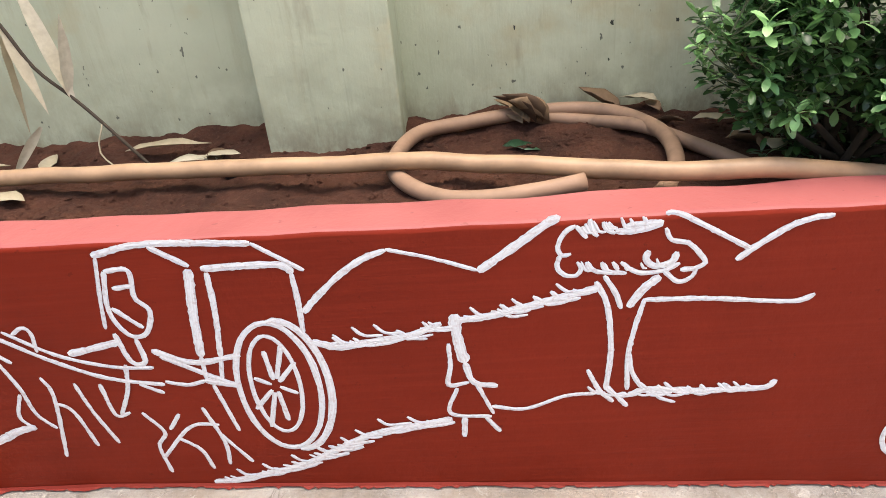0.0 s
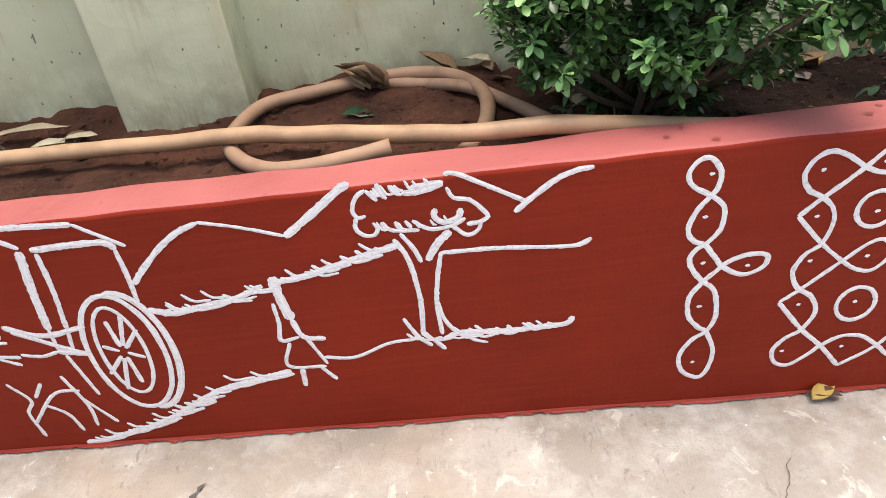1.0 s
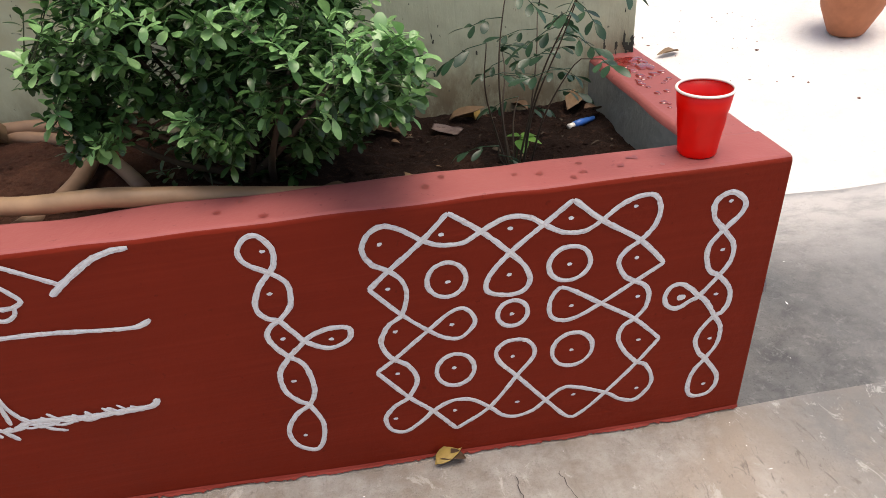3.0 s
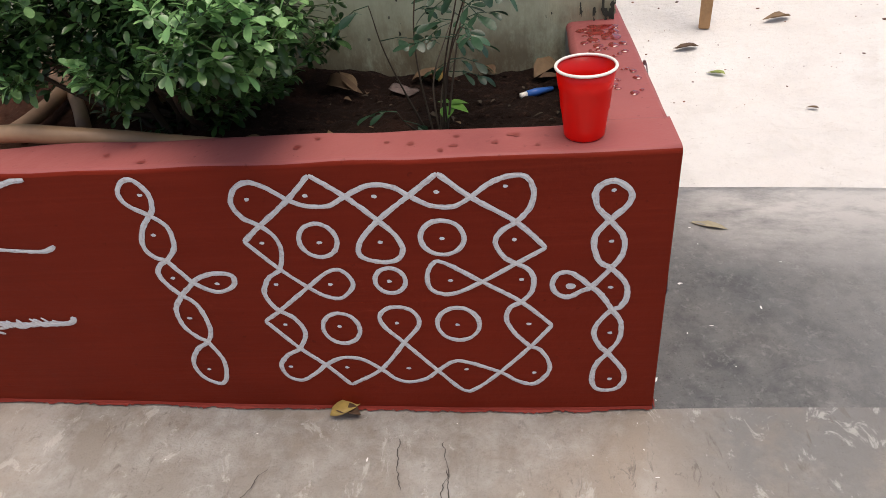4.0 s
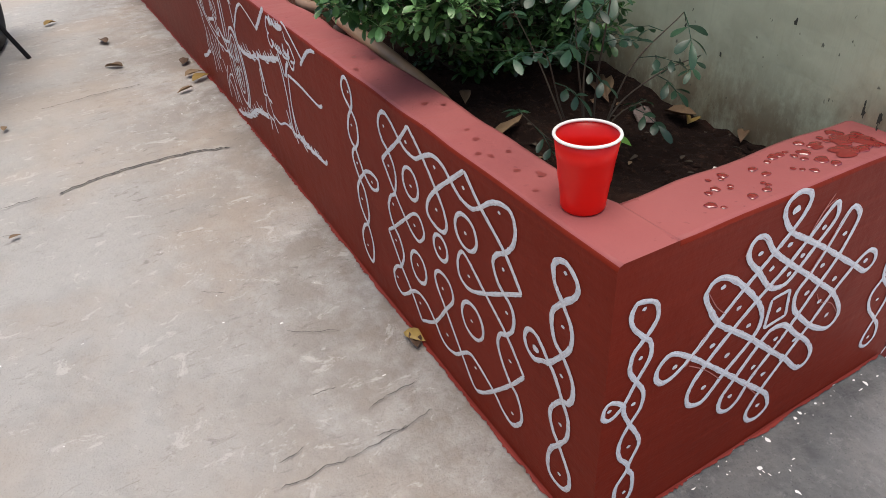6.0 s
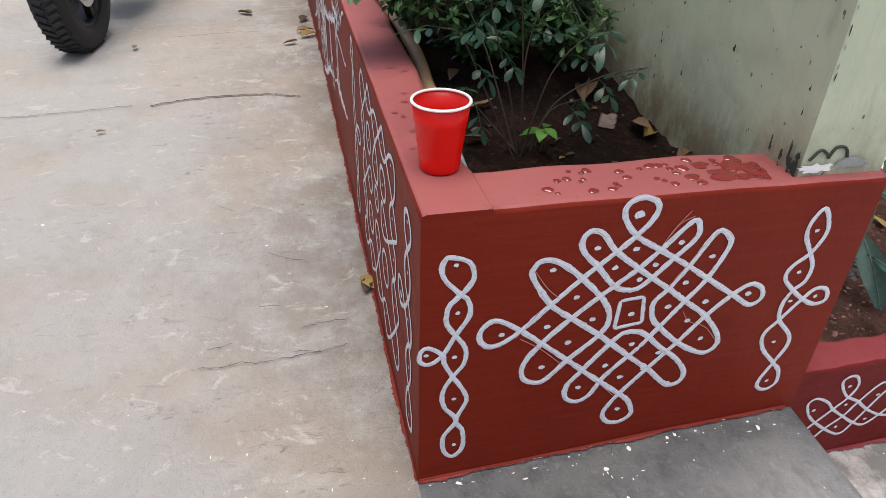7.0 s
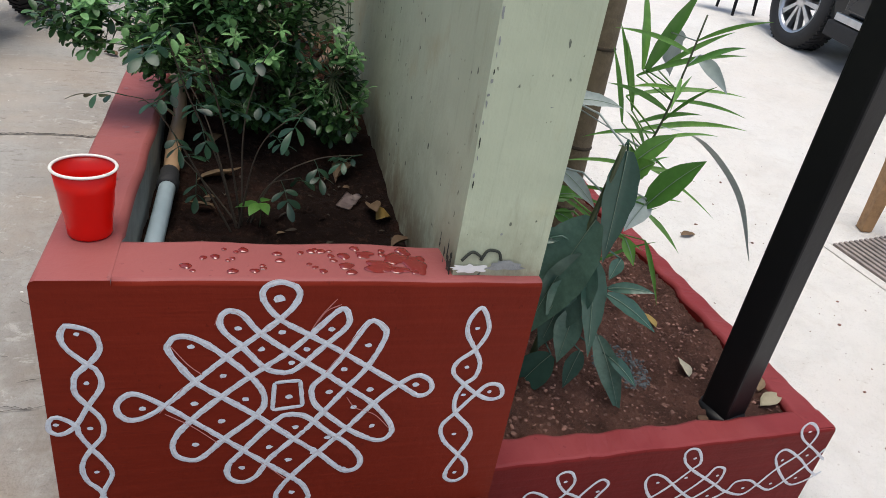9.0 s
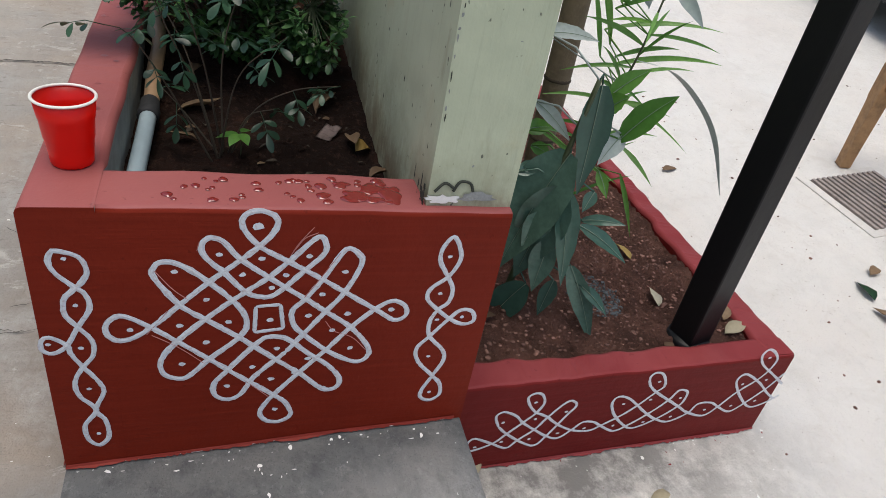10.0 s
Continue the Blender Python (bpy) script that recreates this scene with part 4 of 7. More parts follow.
brush(bm, 10.8, (37.3, 43.9, 31.4, 39.2, 26.5, 34.9, 21.6, 30.0, 18.8, 25.8, 18.9, 22.3, 21.3, 20.7, 23.4, 21.3, 27.0, 25.2, 32.5, 30.5, 33.6, 34.1, 31.9, 38.0, 27.3, 43.2, 23.1, 46.8, 20.3, 47.7, 18.8, 46.7, 18.6, 44.5, 22.4, 38.4, 26.5, 34.9, 32.0, 30.5, 40.2, 23.1, 43.6, 20.2, 48.5, 15.3, 51.2, 15.3, 51.8, 17.9, 49.2, 21.7, 45.1, 25.3, 41.1, 29.2, 38.0, 30.0, 35.6, 28.7, 29.5, 21.2, 27.7, 18.6, 27.8, 15.8, 29.9, 14.2, 32.5, 15.3, 35.3, 20.1, 40.9, 26.0))
brush(bm, 10.6, (40.9, 26.0, 47.8, 35.6, 51.0, 40.1, 53.5, 46.3, 52.8, 48.7, 50.4, 49.7, 47.1, 43.8, 43.9, 38.8, 41.7, 36.2, 42.0, 32.9, 44.0, 30.2, 49.2, 25.3, 54.4, 22.3, 56.8, 23.3, 56.8, 26.1, 52.9, 31.4, 47.8, 35.6, 43.9, 38.8, 37.3, 43.9, 32.3, 48.2, 29.6, 51.7, 27.3, 52.3, 26.2, 50.4, 27.1, 48.1, 29.7, 45.3, 33.1, 41.1, 35.6, 39.7, 38.5, 40.1, 43.1, 44.9, 46.4, 48.5, 46.9, 50.6, 45.4, 52.4, 40.9, 47.6, 37.3, 43.9))
brush(bm, 8, (35.2, 37.4, 39.5, 37.7))
brush(bm, 8, (39.5, 37.7, 40.2, 31.9))
brush(bm, 8, (40.2, 31.9, 35.0, 31.3))
brush(bm, 8, (35.0, 31.3, 35.2, 37.4))
blot(bm, 21.9, 45.6, 0.6)
blot(bm, 29.0, 49.0, 0.6)
blot(bm, 26.8, 39.4, 0.6)
blot(bm, 22.2, 33.7, 0.6)
blot(bm, 14.1, 33.2, 0.6)
blot(bm, 26.5, 29.5, 0.6)
blot(bm, 22.2, 24.4, 0.6)
blot(bm, 30.4, 34.1, 0.6)
blot(bm, 32.9, 44.7, 0.6)
blot(bm, 36.1, 48.0, 0.6)
blot(bm, 37.9, 41.6, 0.6)
blot(bm, 40.2, 44.4, 0.6)
blot(bm, 44.1, 48.4, 0.6)
blot(bm, 50.7, 44.8, 0.6)
blot(bm, 46.9, 39.8, 0.6)
blot(bm, 44.7, 34.8, 0.6)
blot(bm, 52.0, 34.9, 0.6)
blot(bm, 60.4, 35.5, 0.6)
blot(bm, 49.3, 30.9, 0.6)
blot(bm, 53.2, 26.1, 0.6)
blot(bm, 45.2, 23.9, 0.6)
blot(bm, 42.9, 20.3, 0.6)
blot(bm, 48.6, 15.6, 0.6)
blot(bm, 39.2, 27.0, 0.6)
blot(bm, 34.7, 22.6, 0.6)
blot(bm, 38.3, 19.0, 0.6)
blot(bm, 30.1, 17.9, 0.6)
blot(bm, 39.3, 10.4, 0.6)
blot(bm, 37.8, 34.2, 0.6)
blot(bm, 35.3, 54.7, 1.0)
end_painting('painted_kolam', bm, wall_end, 'white diamond kolam of interlaced loops with a square centre')
bm = painting()
brush(bm, 9, (70.1, 52.2, 68.4, 49.6, 68.5, 46.6, 70.6, 43.0, 72.1, 39.8, 71.7, 36.6, 69.9, 34.9, 68.7, 31.8, 69.3, 28.0, 72.7, 24.0, 73.4, 21.0, 71.7, 16.7, 69.9, 12.4, 70.2, 10.2, 72.3, 9.3, 74.2, 10.8, 73.8, 14.0, 71.7, 16.7, 68.0, 21.0, 67.0, 24.7, 69.3, 28.0, 72.7, 32.5, 74.8, 34.6, 77.3, 34.1, 78.0, 31.6, 75.7, 30.9, 72.7, 32.5, 69.9, 34.9, 67.3, 37.8, 67.7, 40.4, 70.6, 43.0, 72.3, 46.7, 71.8, 49.7), True)
blot(bm, 70.1, 47.8, 0.45)
blot(bm, 69.7, 39.0, 0.45)
blot(bm, 70.1, 32.4, 0.45)
blot(bm, 75.3, 32.8, 0.45)
blot(bm, 69.9, 22.5, 0.45)
blot(bm, 71.8, 11.8, 0.45)
end_painting('painted_chain_motif', bm, wall_end, 'white painted chain of loops below the green pillar')
bm = painting()
brush(bm, 1.8, (18.7, 45.9, 21.4, 41.9, 23.8, 39.5))
brush(bm, 1.8, (17.5, 31.7, 21.7, 28.6, 26.3, 24.0))
brush(bm, 1.8, (44.6, 54.4, 42.3, 51.3, 40.8, 48.4))
brush(bm, 1.8, (45.4, 53.3, 43.1, 52.1, 41.6, 49.8))
brush(bm, 1.8, (49.6, 49.1, 45.8, 42.5, 43.6, 39.0))
brush(bm, 1.8, (47.9, 33.3, 49.7, 30.7, 53.4, 28.8, 56.6, 25.1))
brush(bm, 1.8, (33.3, 19.1, 38.1, 13.9))
brush(bm, 1.8, (20.5, 37.2, 16.7, 31.9))
brush(bm, 1.8, (28.7, 52.1, 30.6, 50.5, 31.7, 48.7))
brush(bm, 1.8, (26.0, 51.7, 25.5, 49.8))
end_painting('painted_guide_line', bm, wall_end, 'faint pinkish guide lines beside the kolam', M_CHALK)
bm = painting()
brush(bm, 8, (95.3, -19.1, 90.1, -16.2, 88.4, -18.0, 89.7, -20.9, 95.3, -19.1, 98.5, -15.8, 102.2, -11.8, 104.7, -8.9, 106.1, -5.4, 105.1, -2.4, 103.2, -1.1, 101.2, -2.2, 101.9, -4.9, 104.5, -8.3, 108.3, -10.7, 112.4, -14.4, 117.3, -17.5, 122.7, -18.7, 125.9, -17.2, 132.6, -12.7, 138.7, -6.0, 140.7, -3.3, 138.7, 0.9, 136.2, 2.1, 134.8, 0.7, 135.9, -2.6, 139.1, -5.8, 144.4, -9.7, 148.7, -12.8, 153.5, -16.3, 159.5, -18.4, 162.9, -15.6, 166.9, -10.0, 172.0, -5.3, 174.1, -2.1, 175.1, 2.3, 172.8, 5.6, 170.0, 7.0, 168.8, 4.7, 171.0, 1.0, 176.6, -3.4, 182.6, -8.3))
brush(bm, 8, (95.5, -12.5, 94.0, -8.5, 95.8, -7.0, 99.3, -8.9, 102.4, -12.4, 106.3, -15.6, 110.3, -18.7, 114.0, -20.2, 117.3, -17.5, 119.9, -14.8, 123.3, -15.3, 125.9, -17.2, 130.8, -20.2, 134.6, -18.6, 140.0, -14.4, 144.4, -9.7, 146.4, -6.1, 149.4, -7.0, 149.8, -10.2, 148.7, -12.8, 143.6, -17.1, 136.8, -20.0, 132.4, -17.3, 128.2, -12.3, 126.5, -8.0, 127.8, -5.9, 131.7, -7.5, 137.8, -13.1, 142.7, -17.0, 148.0, -19.1, 153.5, -16.3, 155.4, -12.9, 159.9, -13.0, 163.9, -15.7, 168.6, -18.0, 172.8, -14.7, 177.7, -9.2, 180.9, -3.6))
brush(bm, 8, (95.5, -12.5, 98.5, -15.8, 104.3, -20.5, 107.9, -22.0, 110.3, -18.7, 114.0, -11.2, 115.8, -7.6, 114.0, -5.5, 111.9, -6.5, 108.4, -11.4, 106.2, -15.2, 102.3, -18.9, 99.7, -21.6, 95.3, -19.1))
brush(bm, 8, (184.3, -13.2, 179.3, -16.5, 174.7, -16.8, 168.7, -10.9, 164.9, -4.9, 166.9, -2.3, 173.6, -6.6, 178.9, -11.6, 183.2, -14.8))
blot(bm, 90.7, -19.6, 0.5)
blot(bm, 96.4, -11.0, 0.5)
blot(bm, 97.8, -18.7, 0.5)
blot(bm, 105.5, -19.0, 0.5)
blot(bm, 105.2, -11.1, 0.5)
blot(bm, 103.6, -4.6, 0.5)
blot(bm, 113.5, -9.6, 0.5)
blot(bm, 113.4, -18.1, 0.5)
blot(bm, 121.1, -17.4, 0.5)
blot(bm, 130.0, -17.8, 0.5)
blot(bm, 130.2, -9.1, 0.5)
blot(bm, 139.5, -17.9, 0.5)
blot(bm, 138.3, -8.6, 0.5)
blot(bm, 138.3, -1.6, 0.5)
blot(bm, 148.0, -17.0, 0.5)
blot(bm, 148.1, -9.3, 0.5)
blot(bm, 158.9, -15.8, 0.5)
blot(bm, 167.9, -15.5, 0.5)
blot(bm, 167.6, -6.4, 0.5)
blot(bm, 175.9, -14.5, 0.5)
blot(bm, 175.5, -5.6, 0.5)
blot(bm, 171.8, 3.7, 0.5)
end_painting('painted_kolam', bm, low_front, 'white running kolam band with loops and dots')



# ---- things on and in the planter ----
def plastic_cup():
    e = thing("plastic_cup", (-0.145, 0.060, top_z(-0.145) + 0.0015))
    bm = bmesh.new()
    prof = [(0.0, 0.004), (0.027, 0.004), (0.031, 0.0), (0.033, 0.003), (0.0345, 0.020), (0.0375, 0.045), (0.0385, 0.047), (0.0415, 0.080), (0.0425, 0.082), (0.0465, 0.114),
            (0.0455, 0.114), (0.041, 0.080), (0.0335, 0.020), (0.031, 0.007), (0.0, 0.006)]
    lathe(bm, prof, 48)
    part("cup_body", bm, M_CUP, e, "glossy red plastic cup wall", True)
    rm = bmesh.new()
    lathe(rm, [(0.0463 + 0.0026 * math.cos(a), 0.1155 + 0.0024 * math.sin(a)) for a in [k * math.tau / 10 for k in range(11)]], 48)
    part("rim", rm, M_RIM, e, "rolled white rim", True)
    return tagged(e, "red disposable plastic cup with a white rim on the planter corner", "cup")


plastic_cup()


def long_hose():
    e = thing("garden_pipe", (0, 0, 0))
    bm = bmesh.new()
    pts = [(-4.3, 0.42, 0.612), (-3.4, 0.40, 0.605), (-2.632, 0.362, 0.600), (-2.252, 0.337, 0.600), (-2.011, 0.311, 0.600), (-1.783, 0.282, 0.606), (-1.570, 0.227, 0.606), (-1.291, 0.142, 0.608), (-1.139, 0.120, 0.612), (-1.0, 0.136, 0.586), (-0.84, 0.150, 0.555), (-0.66, 0.148, 0.526), (-0.53, 0.146, 0.506)]
    run = glide(pts, 0.02)
    run = [p + Vector((0, 0.003 * noise.noise(p * 9), 0.003 * noise.noise(p * 11))) for p in run]
    tube(bm, run, [0.0172 + 0.001 * noise.noise(p * 14) for p in run], 14)
    part("hose", bm, M_PIPE, e, "dusty tan plastic hose", True)
    cb = bmesh.new()
    tube(cb, [(-0.565, 0.1463, 0.5125), (-0.560, 0.1462, 0.5115), (-0.530, 0.146, 0.506), (-0.526, 0.146, 0.505), (-0.505, 0.145, 0.502), (-0.500, 0.145, 0.5015)], [0.0185, 0.0205, 0.0210, 0.0235, 0.0235, 0.0195], 14)
    part("coupler", cb, M_RUBBER, e, "dark coupling sleeve", True)
    gb = bmesh.new()
    tube(gb, glide([(-0.51, 0.1455, 0.503), (-0.33, 0.139, 0.486), (-0.134, 0.131, 0.472)], 0.03), 0.0175, 14)
    part("pvc_pipe", gb, M_PVC, e, "short grey plastic pipe", True)
    return tagged(e, "tan garden hose joined to a grey pipe on the planter edge", "hose")


long_hose()


def coiled_hose():
    e = thing("coiled_hose", (0, 0, 0))
    bm = bmesh.new()
    pts = [(-1.443, 0.160, 0.592), (-1.51, 0.150, 0.586), (-1.60, 0.150, 0.577), (-1.680, 0.170, 0.572), (-1.745, 0.224, 0.572), (-1.790, 0.300, 0.576), (-1.793, 0.385, 0.582), (-1.750, 0.490, 0.588), (-1.655, 0.550, 0.582),
           (-1.54, 0.585, 0.582), (-1.42, 0.585, 0.586), (-1.325, 0.548, 0.584), (-1.268, 0.470, 0.580), (-1.248, 0.380, 0.578), (-1.255, 0.285, 0.570), (-1.285, 0.200, 0.563), (-1.33, 0.145, 0.556)]
    run = glide(pts, 0.02)
    tube(bm, run, [0.0160 + 0.0008 * noise.noise(p * 16) for p in run], 12)
    part("hose_loop", bm, M_HOSE, e, "", True)
    tb = bmesh.new()
    tube(tb, glide([(-1.60, 0.600, 0.568), (-1.50, 0.590, 0.570), (-1.38, 0.545, 0.568), (-1.28, 0.47, 0.574), (-1.19, 0.35, 0.566), (-1.13, 0.255, 0.560)], 0.02), 0.0145, 12)
    part("hose_tail", tb, M_HOSE, e, "", True)
    return tagged(e, "loop of faded brown hose lying on the soil", "hose")


coiled_hose()


# ---- plants ----
def spoon_leaf(bm, m, length, width, cup, droop, n=5):
    """A rounded leaf, broadest beyond its middle, along +y of m."""
    rows = []
    for i in range(n + 1):
        s = i / n
        w = width * 0.5 * (0.10 + 0.90 * max(0.0, math.sin(math.pi * (0.04 + 0.93 * s) ** 1.55)) ** 0.72)
        y, z = length * s, -droop * length * s * s
        rows.append([bm.verts.new(m @ Vector((-w, y, z + cup * w))), bm.verts.new(m @ Vector((0, y, z))), bm.verts.new(m @ Vector((w, y, z + cup * w)))])
    for r, q in zip(rows, rows[1:]):
        for k in (0, 1):
            bm.faces.new((r[k], r[k + 1], q[k + 1], q[k]))


# lobes of the shrub's crown: centre, radii, number of sprigs
LOBES = [
    ((-0.93, 0.33, 0.86), (0.24, 0.25, 0.27), 270),
    ((-0.97, 0.17, 0.86), (0.17, 0.12, 0.17), 95),
    ((-0.84, 0.20, 1.02), (0.07, 0.10, 0.20), 45),
    ((-1.10, 0.30, 0.98), (0.08, 0.14, 0.20), 50),
    ((-0.74, 0.26, 0.92), (0.06, 0.07, 0.14), 26),
    ((-1.21, 0.20, 0.80), (0.06, 0.06, 0.04), 14),
    ((-1.13, 0.24, 0.78), (0.12, 0.16, 0.17), 85),
    ((-1.02, 0.40, 1.05), (0.20, 0.18, 0.16), 90),
    ((-0.76, 0.36, 0.74), (0.13, 0.22, 0.18), 110),
    ((-0.78, 0.13, 0.76), (0.11, 0.10, 0.12), 60),
    ((-0.69, -0.01, 0.80), (0.10, 0.11, 0.07), 42),
    ((-0.66, 0.12, 0.76), (0.06, 0.07, 0.06), 20),
    ((-0.95, 0.115, 0.705), (0.06, 0.045, 0.07), 26),
    ((-1.18, 0.17, 0.73), (0.05, 0.05, 0.06), 18),
    ((-0.78, 0.53, 0.66), (0.16, 0.08, 0.13), 60),
    ((-0.95, 0.35, 0.58), (0.19, 0.15, 0.09), 55),
]


def bush():
    rng = random.Random(11)
    at = Vector((-0.93, 0.33, soil_z(-0.93, 0.33)))
    e = thing("shrub", at)
    stems = []
    for k, (c, r, count) in enumerate(LOBES):
        for j in range(2 if count > 50 else 1):
            top = Vector(c) - at + Vector((rng.uniform(-0.5, 0.5) * r[0], rng.uniform(-0.5, 0.5) * r[1], 0.3 * r[2]))
            foot = Vector((rng.uniform(-0.05, 0.05), rng.uniform(-0.05, 0.05), -0.02))
            mid = foot.lerp(top, 0.5) + Vector((rng.uniform(-0.04, 0.04), rng.uniform(-0.04, 0.04), -0.02))
            run = glide([foot, mid, top], 0.03)
            stems.append(run)
            bm = bmesh.new()
            tube(bm, run, [0.009 - 0.006 * i / (len(run) - 1) for i in range(len(run))], 6)
            part("stem", bm, M_TWIG, e, "", True)
    nodes = [q for run in stems for q in run[1:]]
    twigs = bmesh.new()
    for k, (c, r, count) in enumerate(LOBES):
        old, young = bmesh.new(), bmesh.new()
        grown = 0
        while grown < count * 1.25:
            d = Vector((rng.gauss(0, 1), rng.gauss(0, 1), rng.gauss(0, 1))).normalized()
            f = rng.random() ** 0.4
            q = Vector(c) + Vector((d.x * r[0], d.y * r[1], d.z * r[2])) * f
            if q.y > 0.615 or q.z < 0.50 or (q.y < 0.12 and q.z < 0.62):
                continue
            if noise.noise(q * 7.5) < rng.uniform(-0.34, 0.20):
                continue
            grown += 1
            q = q - at
            near = min(nodes, key=lambda v: (v - q).length)
            start = q + (near - q) * min(1.0, 0.14 / max(0.01, (q - near).length))
            tube(twigs, [start, (start + q) / 2 + Vector((0, 0, -0.006)), q], [0.0017, 0.0013, 0.0009], 4, cap=False)
            out = (q - near).normalized() * 0.7 + Vector((0, -0.12, 0.65)) + Vector((rng.gauss(0, 0.25), rng.gauss(0, 0.25), 0))
            turn = out.to_track_quat("Z", "Y").to_matrix()
            fresh = f > 0.72 and q.z + at.z > 0.66 and rng.random() < 0.42
            size = rng.uniform(0.85, 1.2) * (1.05 if fresh else 0.92)
            for j in range(rng.randint(7, 10)):
                a = j * 2.4 + rng.random() * 0.6
                tilt = rng.uniform(-0.1, 0.45) + 0.07 * j
                way = turn @ Vector((math.cos(a) * math.cos(tilt), math.sin(a) * math.cos(tilt), math.sin(tilt)))
                foot = q + turn @ Vector((0, 0, 0.0045 * (j - 7)))
                spoon_leaf(young if fresh else old, aim(foot, way, rng.uniform(-0.35, 0.35)), rng.uniform(0.021, 0.031) * size, rng.uniform(0.0115, 0.0160) * size, rng.uniform(0.1, 0.4), rng.uniform(0.1, 0.4))
        tagged(part("foliage", old, M_BUSH, e, "", True), "small dark glossy rounded leaves", kind="stuff")
        if young.verts:
            tagged(part("young_foliage", young, M_SHOOT, e, "", True), "bright fresh green leaf rosettes", kind="stuff")
    tagged(part("twig_work", twigs, M_STEM, e), "thin green twigs", kind="stuff")
    return tagged(e, "dense green shrub with small glossy leaves in the planter", "shrub")


bush()


# shoots of the rose: the way of the stem, and where along it leaves sit
ROSE_SHOOTS = [
    ([(-0.40, 0.29, 0.45), (-0.385, 0.25, 0.62), (-0.350, 0.20, 0.76), (-0.320, 0.17, 0.87)], 6),
    ([(-0.41, 0.30, 0.45), (-0.37, 0.27, 0.66), (-0.32, 0.24, 0.80), (-0.285, 0.215, 0.90)], 5),
    ([(-0.39, 0.28, 0.45), (-0.38, 0.20, 0.62), (-0.345, 0.14, 0.735), (-0.33, 0.10, 0.755)], 3),
    ([(-0.42, 0.30, 0.45), (-0.44, 0.30, 0.66), (-0.42, 0.33, 0.80), (-0.39, 0.36, 0.86)], 4),
    ([(-0.41, 0.31, 0.45), (-0.42, 0.36, 0.56), (-0.395, 0.44, 0.625), (-0.378, 0.535, 0.648)], 3),
    ([(-0.41, 0.31, 0.47), (-0.40, 0.35, 0.56), (-0.375, 0.40, 0.590)], 2),
    ([(-0.41, 0.30, 0.45), (-0.46, 0.22, 0.54), (-0.47, 0.18, 0.585)], 2),
    ([(-0.40, 0.29, 0.45), (-0.36, 0.33, 0.66), (-0.33, 0.42, 0.76)], 3),
    ([(-0.42, 0.29, 0.45), (-0.48, 0.23, 0.66), (-0.49, 0.17, 0.78)], 2),
]


def rose_plant():
    rng = random.Random(4)
    at = Vector((-0.40, 0.29, soil_z(-0.40, 0.29)))
    e = thing("rose_bush", at)
    for way, count in ROSE_SHOOTS:
        run = glide([Vector(q) - at for q in way], 0.015)
        sb = bmesh.new()
        tube(sb, run, [0.0025 - 0.0016 * i / (len(run) - 1) for i in range(len(run))], 6)
        part("stem", sb, M_TWIG, e, "", True)
        lb = bmesh.new()
        for j in range(count):
            q = run[min(len(run) - 1, int(len(run) * (0.50 + 0.50 * (j + 1) / count)))]
            a = j * 2.4 + rng.random()
            d = Vector((math.cos(a), math.sin(a), rng.uniform(-0.35, 0.35))).normalized()
            side = d.cross(Vector((0, 0, 1))).normalized()
            reach = rng.uniform(0.05, 0.075)
            tip = q + d * reach + Vector((0, 0, -0.012))
            tube(lb, [q, q + d * reach * 0.5, tip], [0.0011, 0.0009, 0.0006], 4)
            big = rng.uniform(0.85, 1.2)
            for o, k in ((0.45, -1), (0.5, 1), (0.85, -1), (0.9, 1), (1.0, 0)):
                way_out = (d * (0.55 if k else 1) + side * k + Vector((0, 0, rng.uniform(-0.5, 0.05)))).normalized()
                spoon_leaf(lb, aim(q + (tip - q) * o, way_out, rng.uniform(-0.5, 0.5)), rng.uniform(0.024, 0.034) * big * (1.2 if k == 0 else 1), rng.uniform(0.012, 0.017) * big, 0.2, rng.uniform(0.1, 0.4), 6)
        part("leaves", lb, M_ROSE, e, "blue-green oval leaflets", True)
    return tagged(e, "young rose bush with sparse green leaflets in dark soil", "rose bush")


rose_plant()


def blade(bm, base, tip, width, sag, spin, n=7):
    """A long leaf from base to tip that bows by sag, with a raised midrib fold."""
    base, tip = Vector(base), Vector(tip)
    d = tip - base
    up = Vector((0, 0, 1))
    side = d.cross(Vector((0.80, -0.35, 0.50))).normalized()
    side = Matrix.Rotation(spin, 3, d.normalized()) @ side
    nrm = side.cross(d).normalized()
    rows = []
    for i in range(n + 1):
        s = i / n
        w = width * 0.5 * (math.sin(math.pi * (0.06 + 0.94 * s) ** 0.8) if i < n else 0.02)
        p = base + d * s + up * sag * d.length * 4 * s * (1 - s)
        ruffle = 0.12 * w * math.sin(i * 2.1 + width * 300)
        rows.append([bm.verts.new(p + side * w + nrm * (0.30 * w + ruffle)), bm.verts.new(p + side * w * 0.5 + nrm * 0.10 * w), bm.verts.new(p), bm.verts.new(p - side * w * 0.5 + nrm * 0.10 * w), bm.verts.new(p - side * w + nrm * (0.30 * w - ruffle))])
    for a, b in zip(rows, rows[1:]):
        for k in range(4):
            bm.faces.new((a[k], a[k + 1], b[k + 1], b[k]))


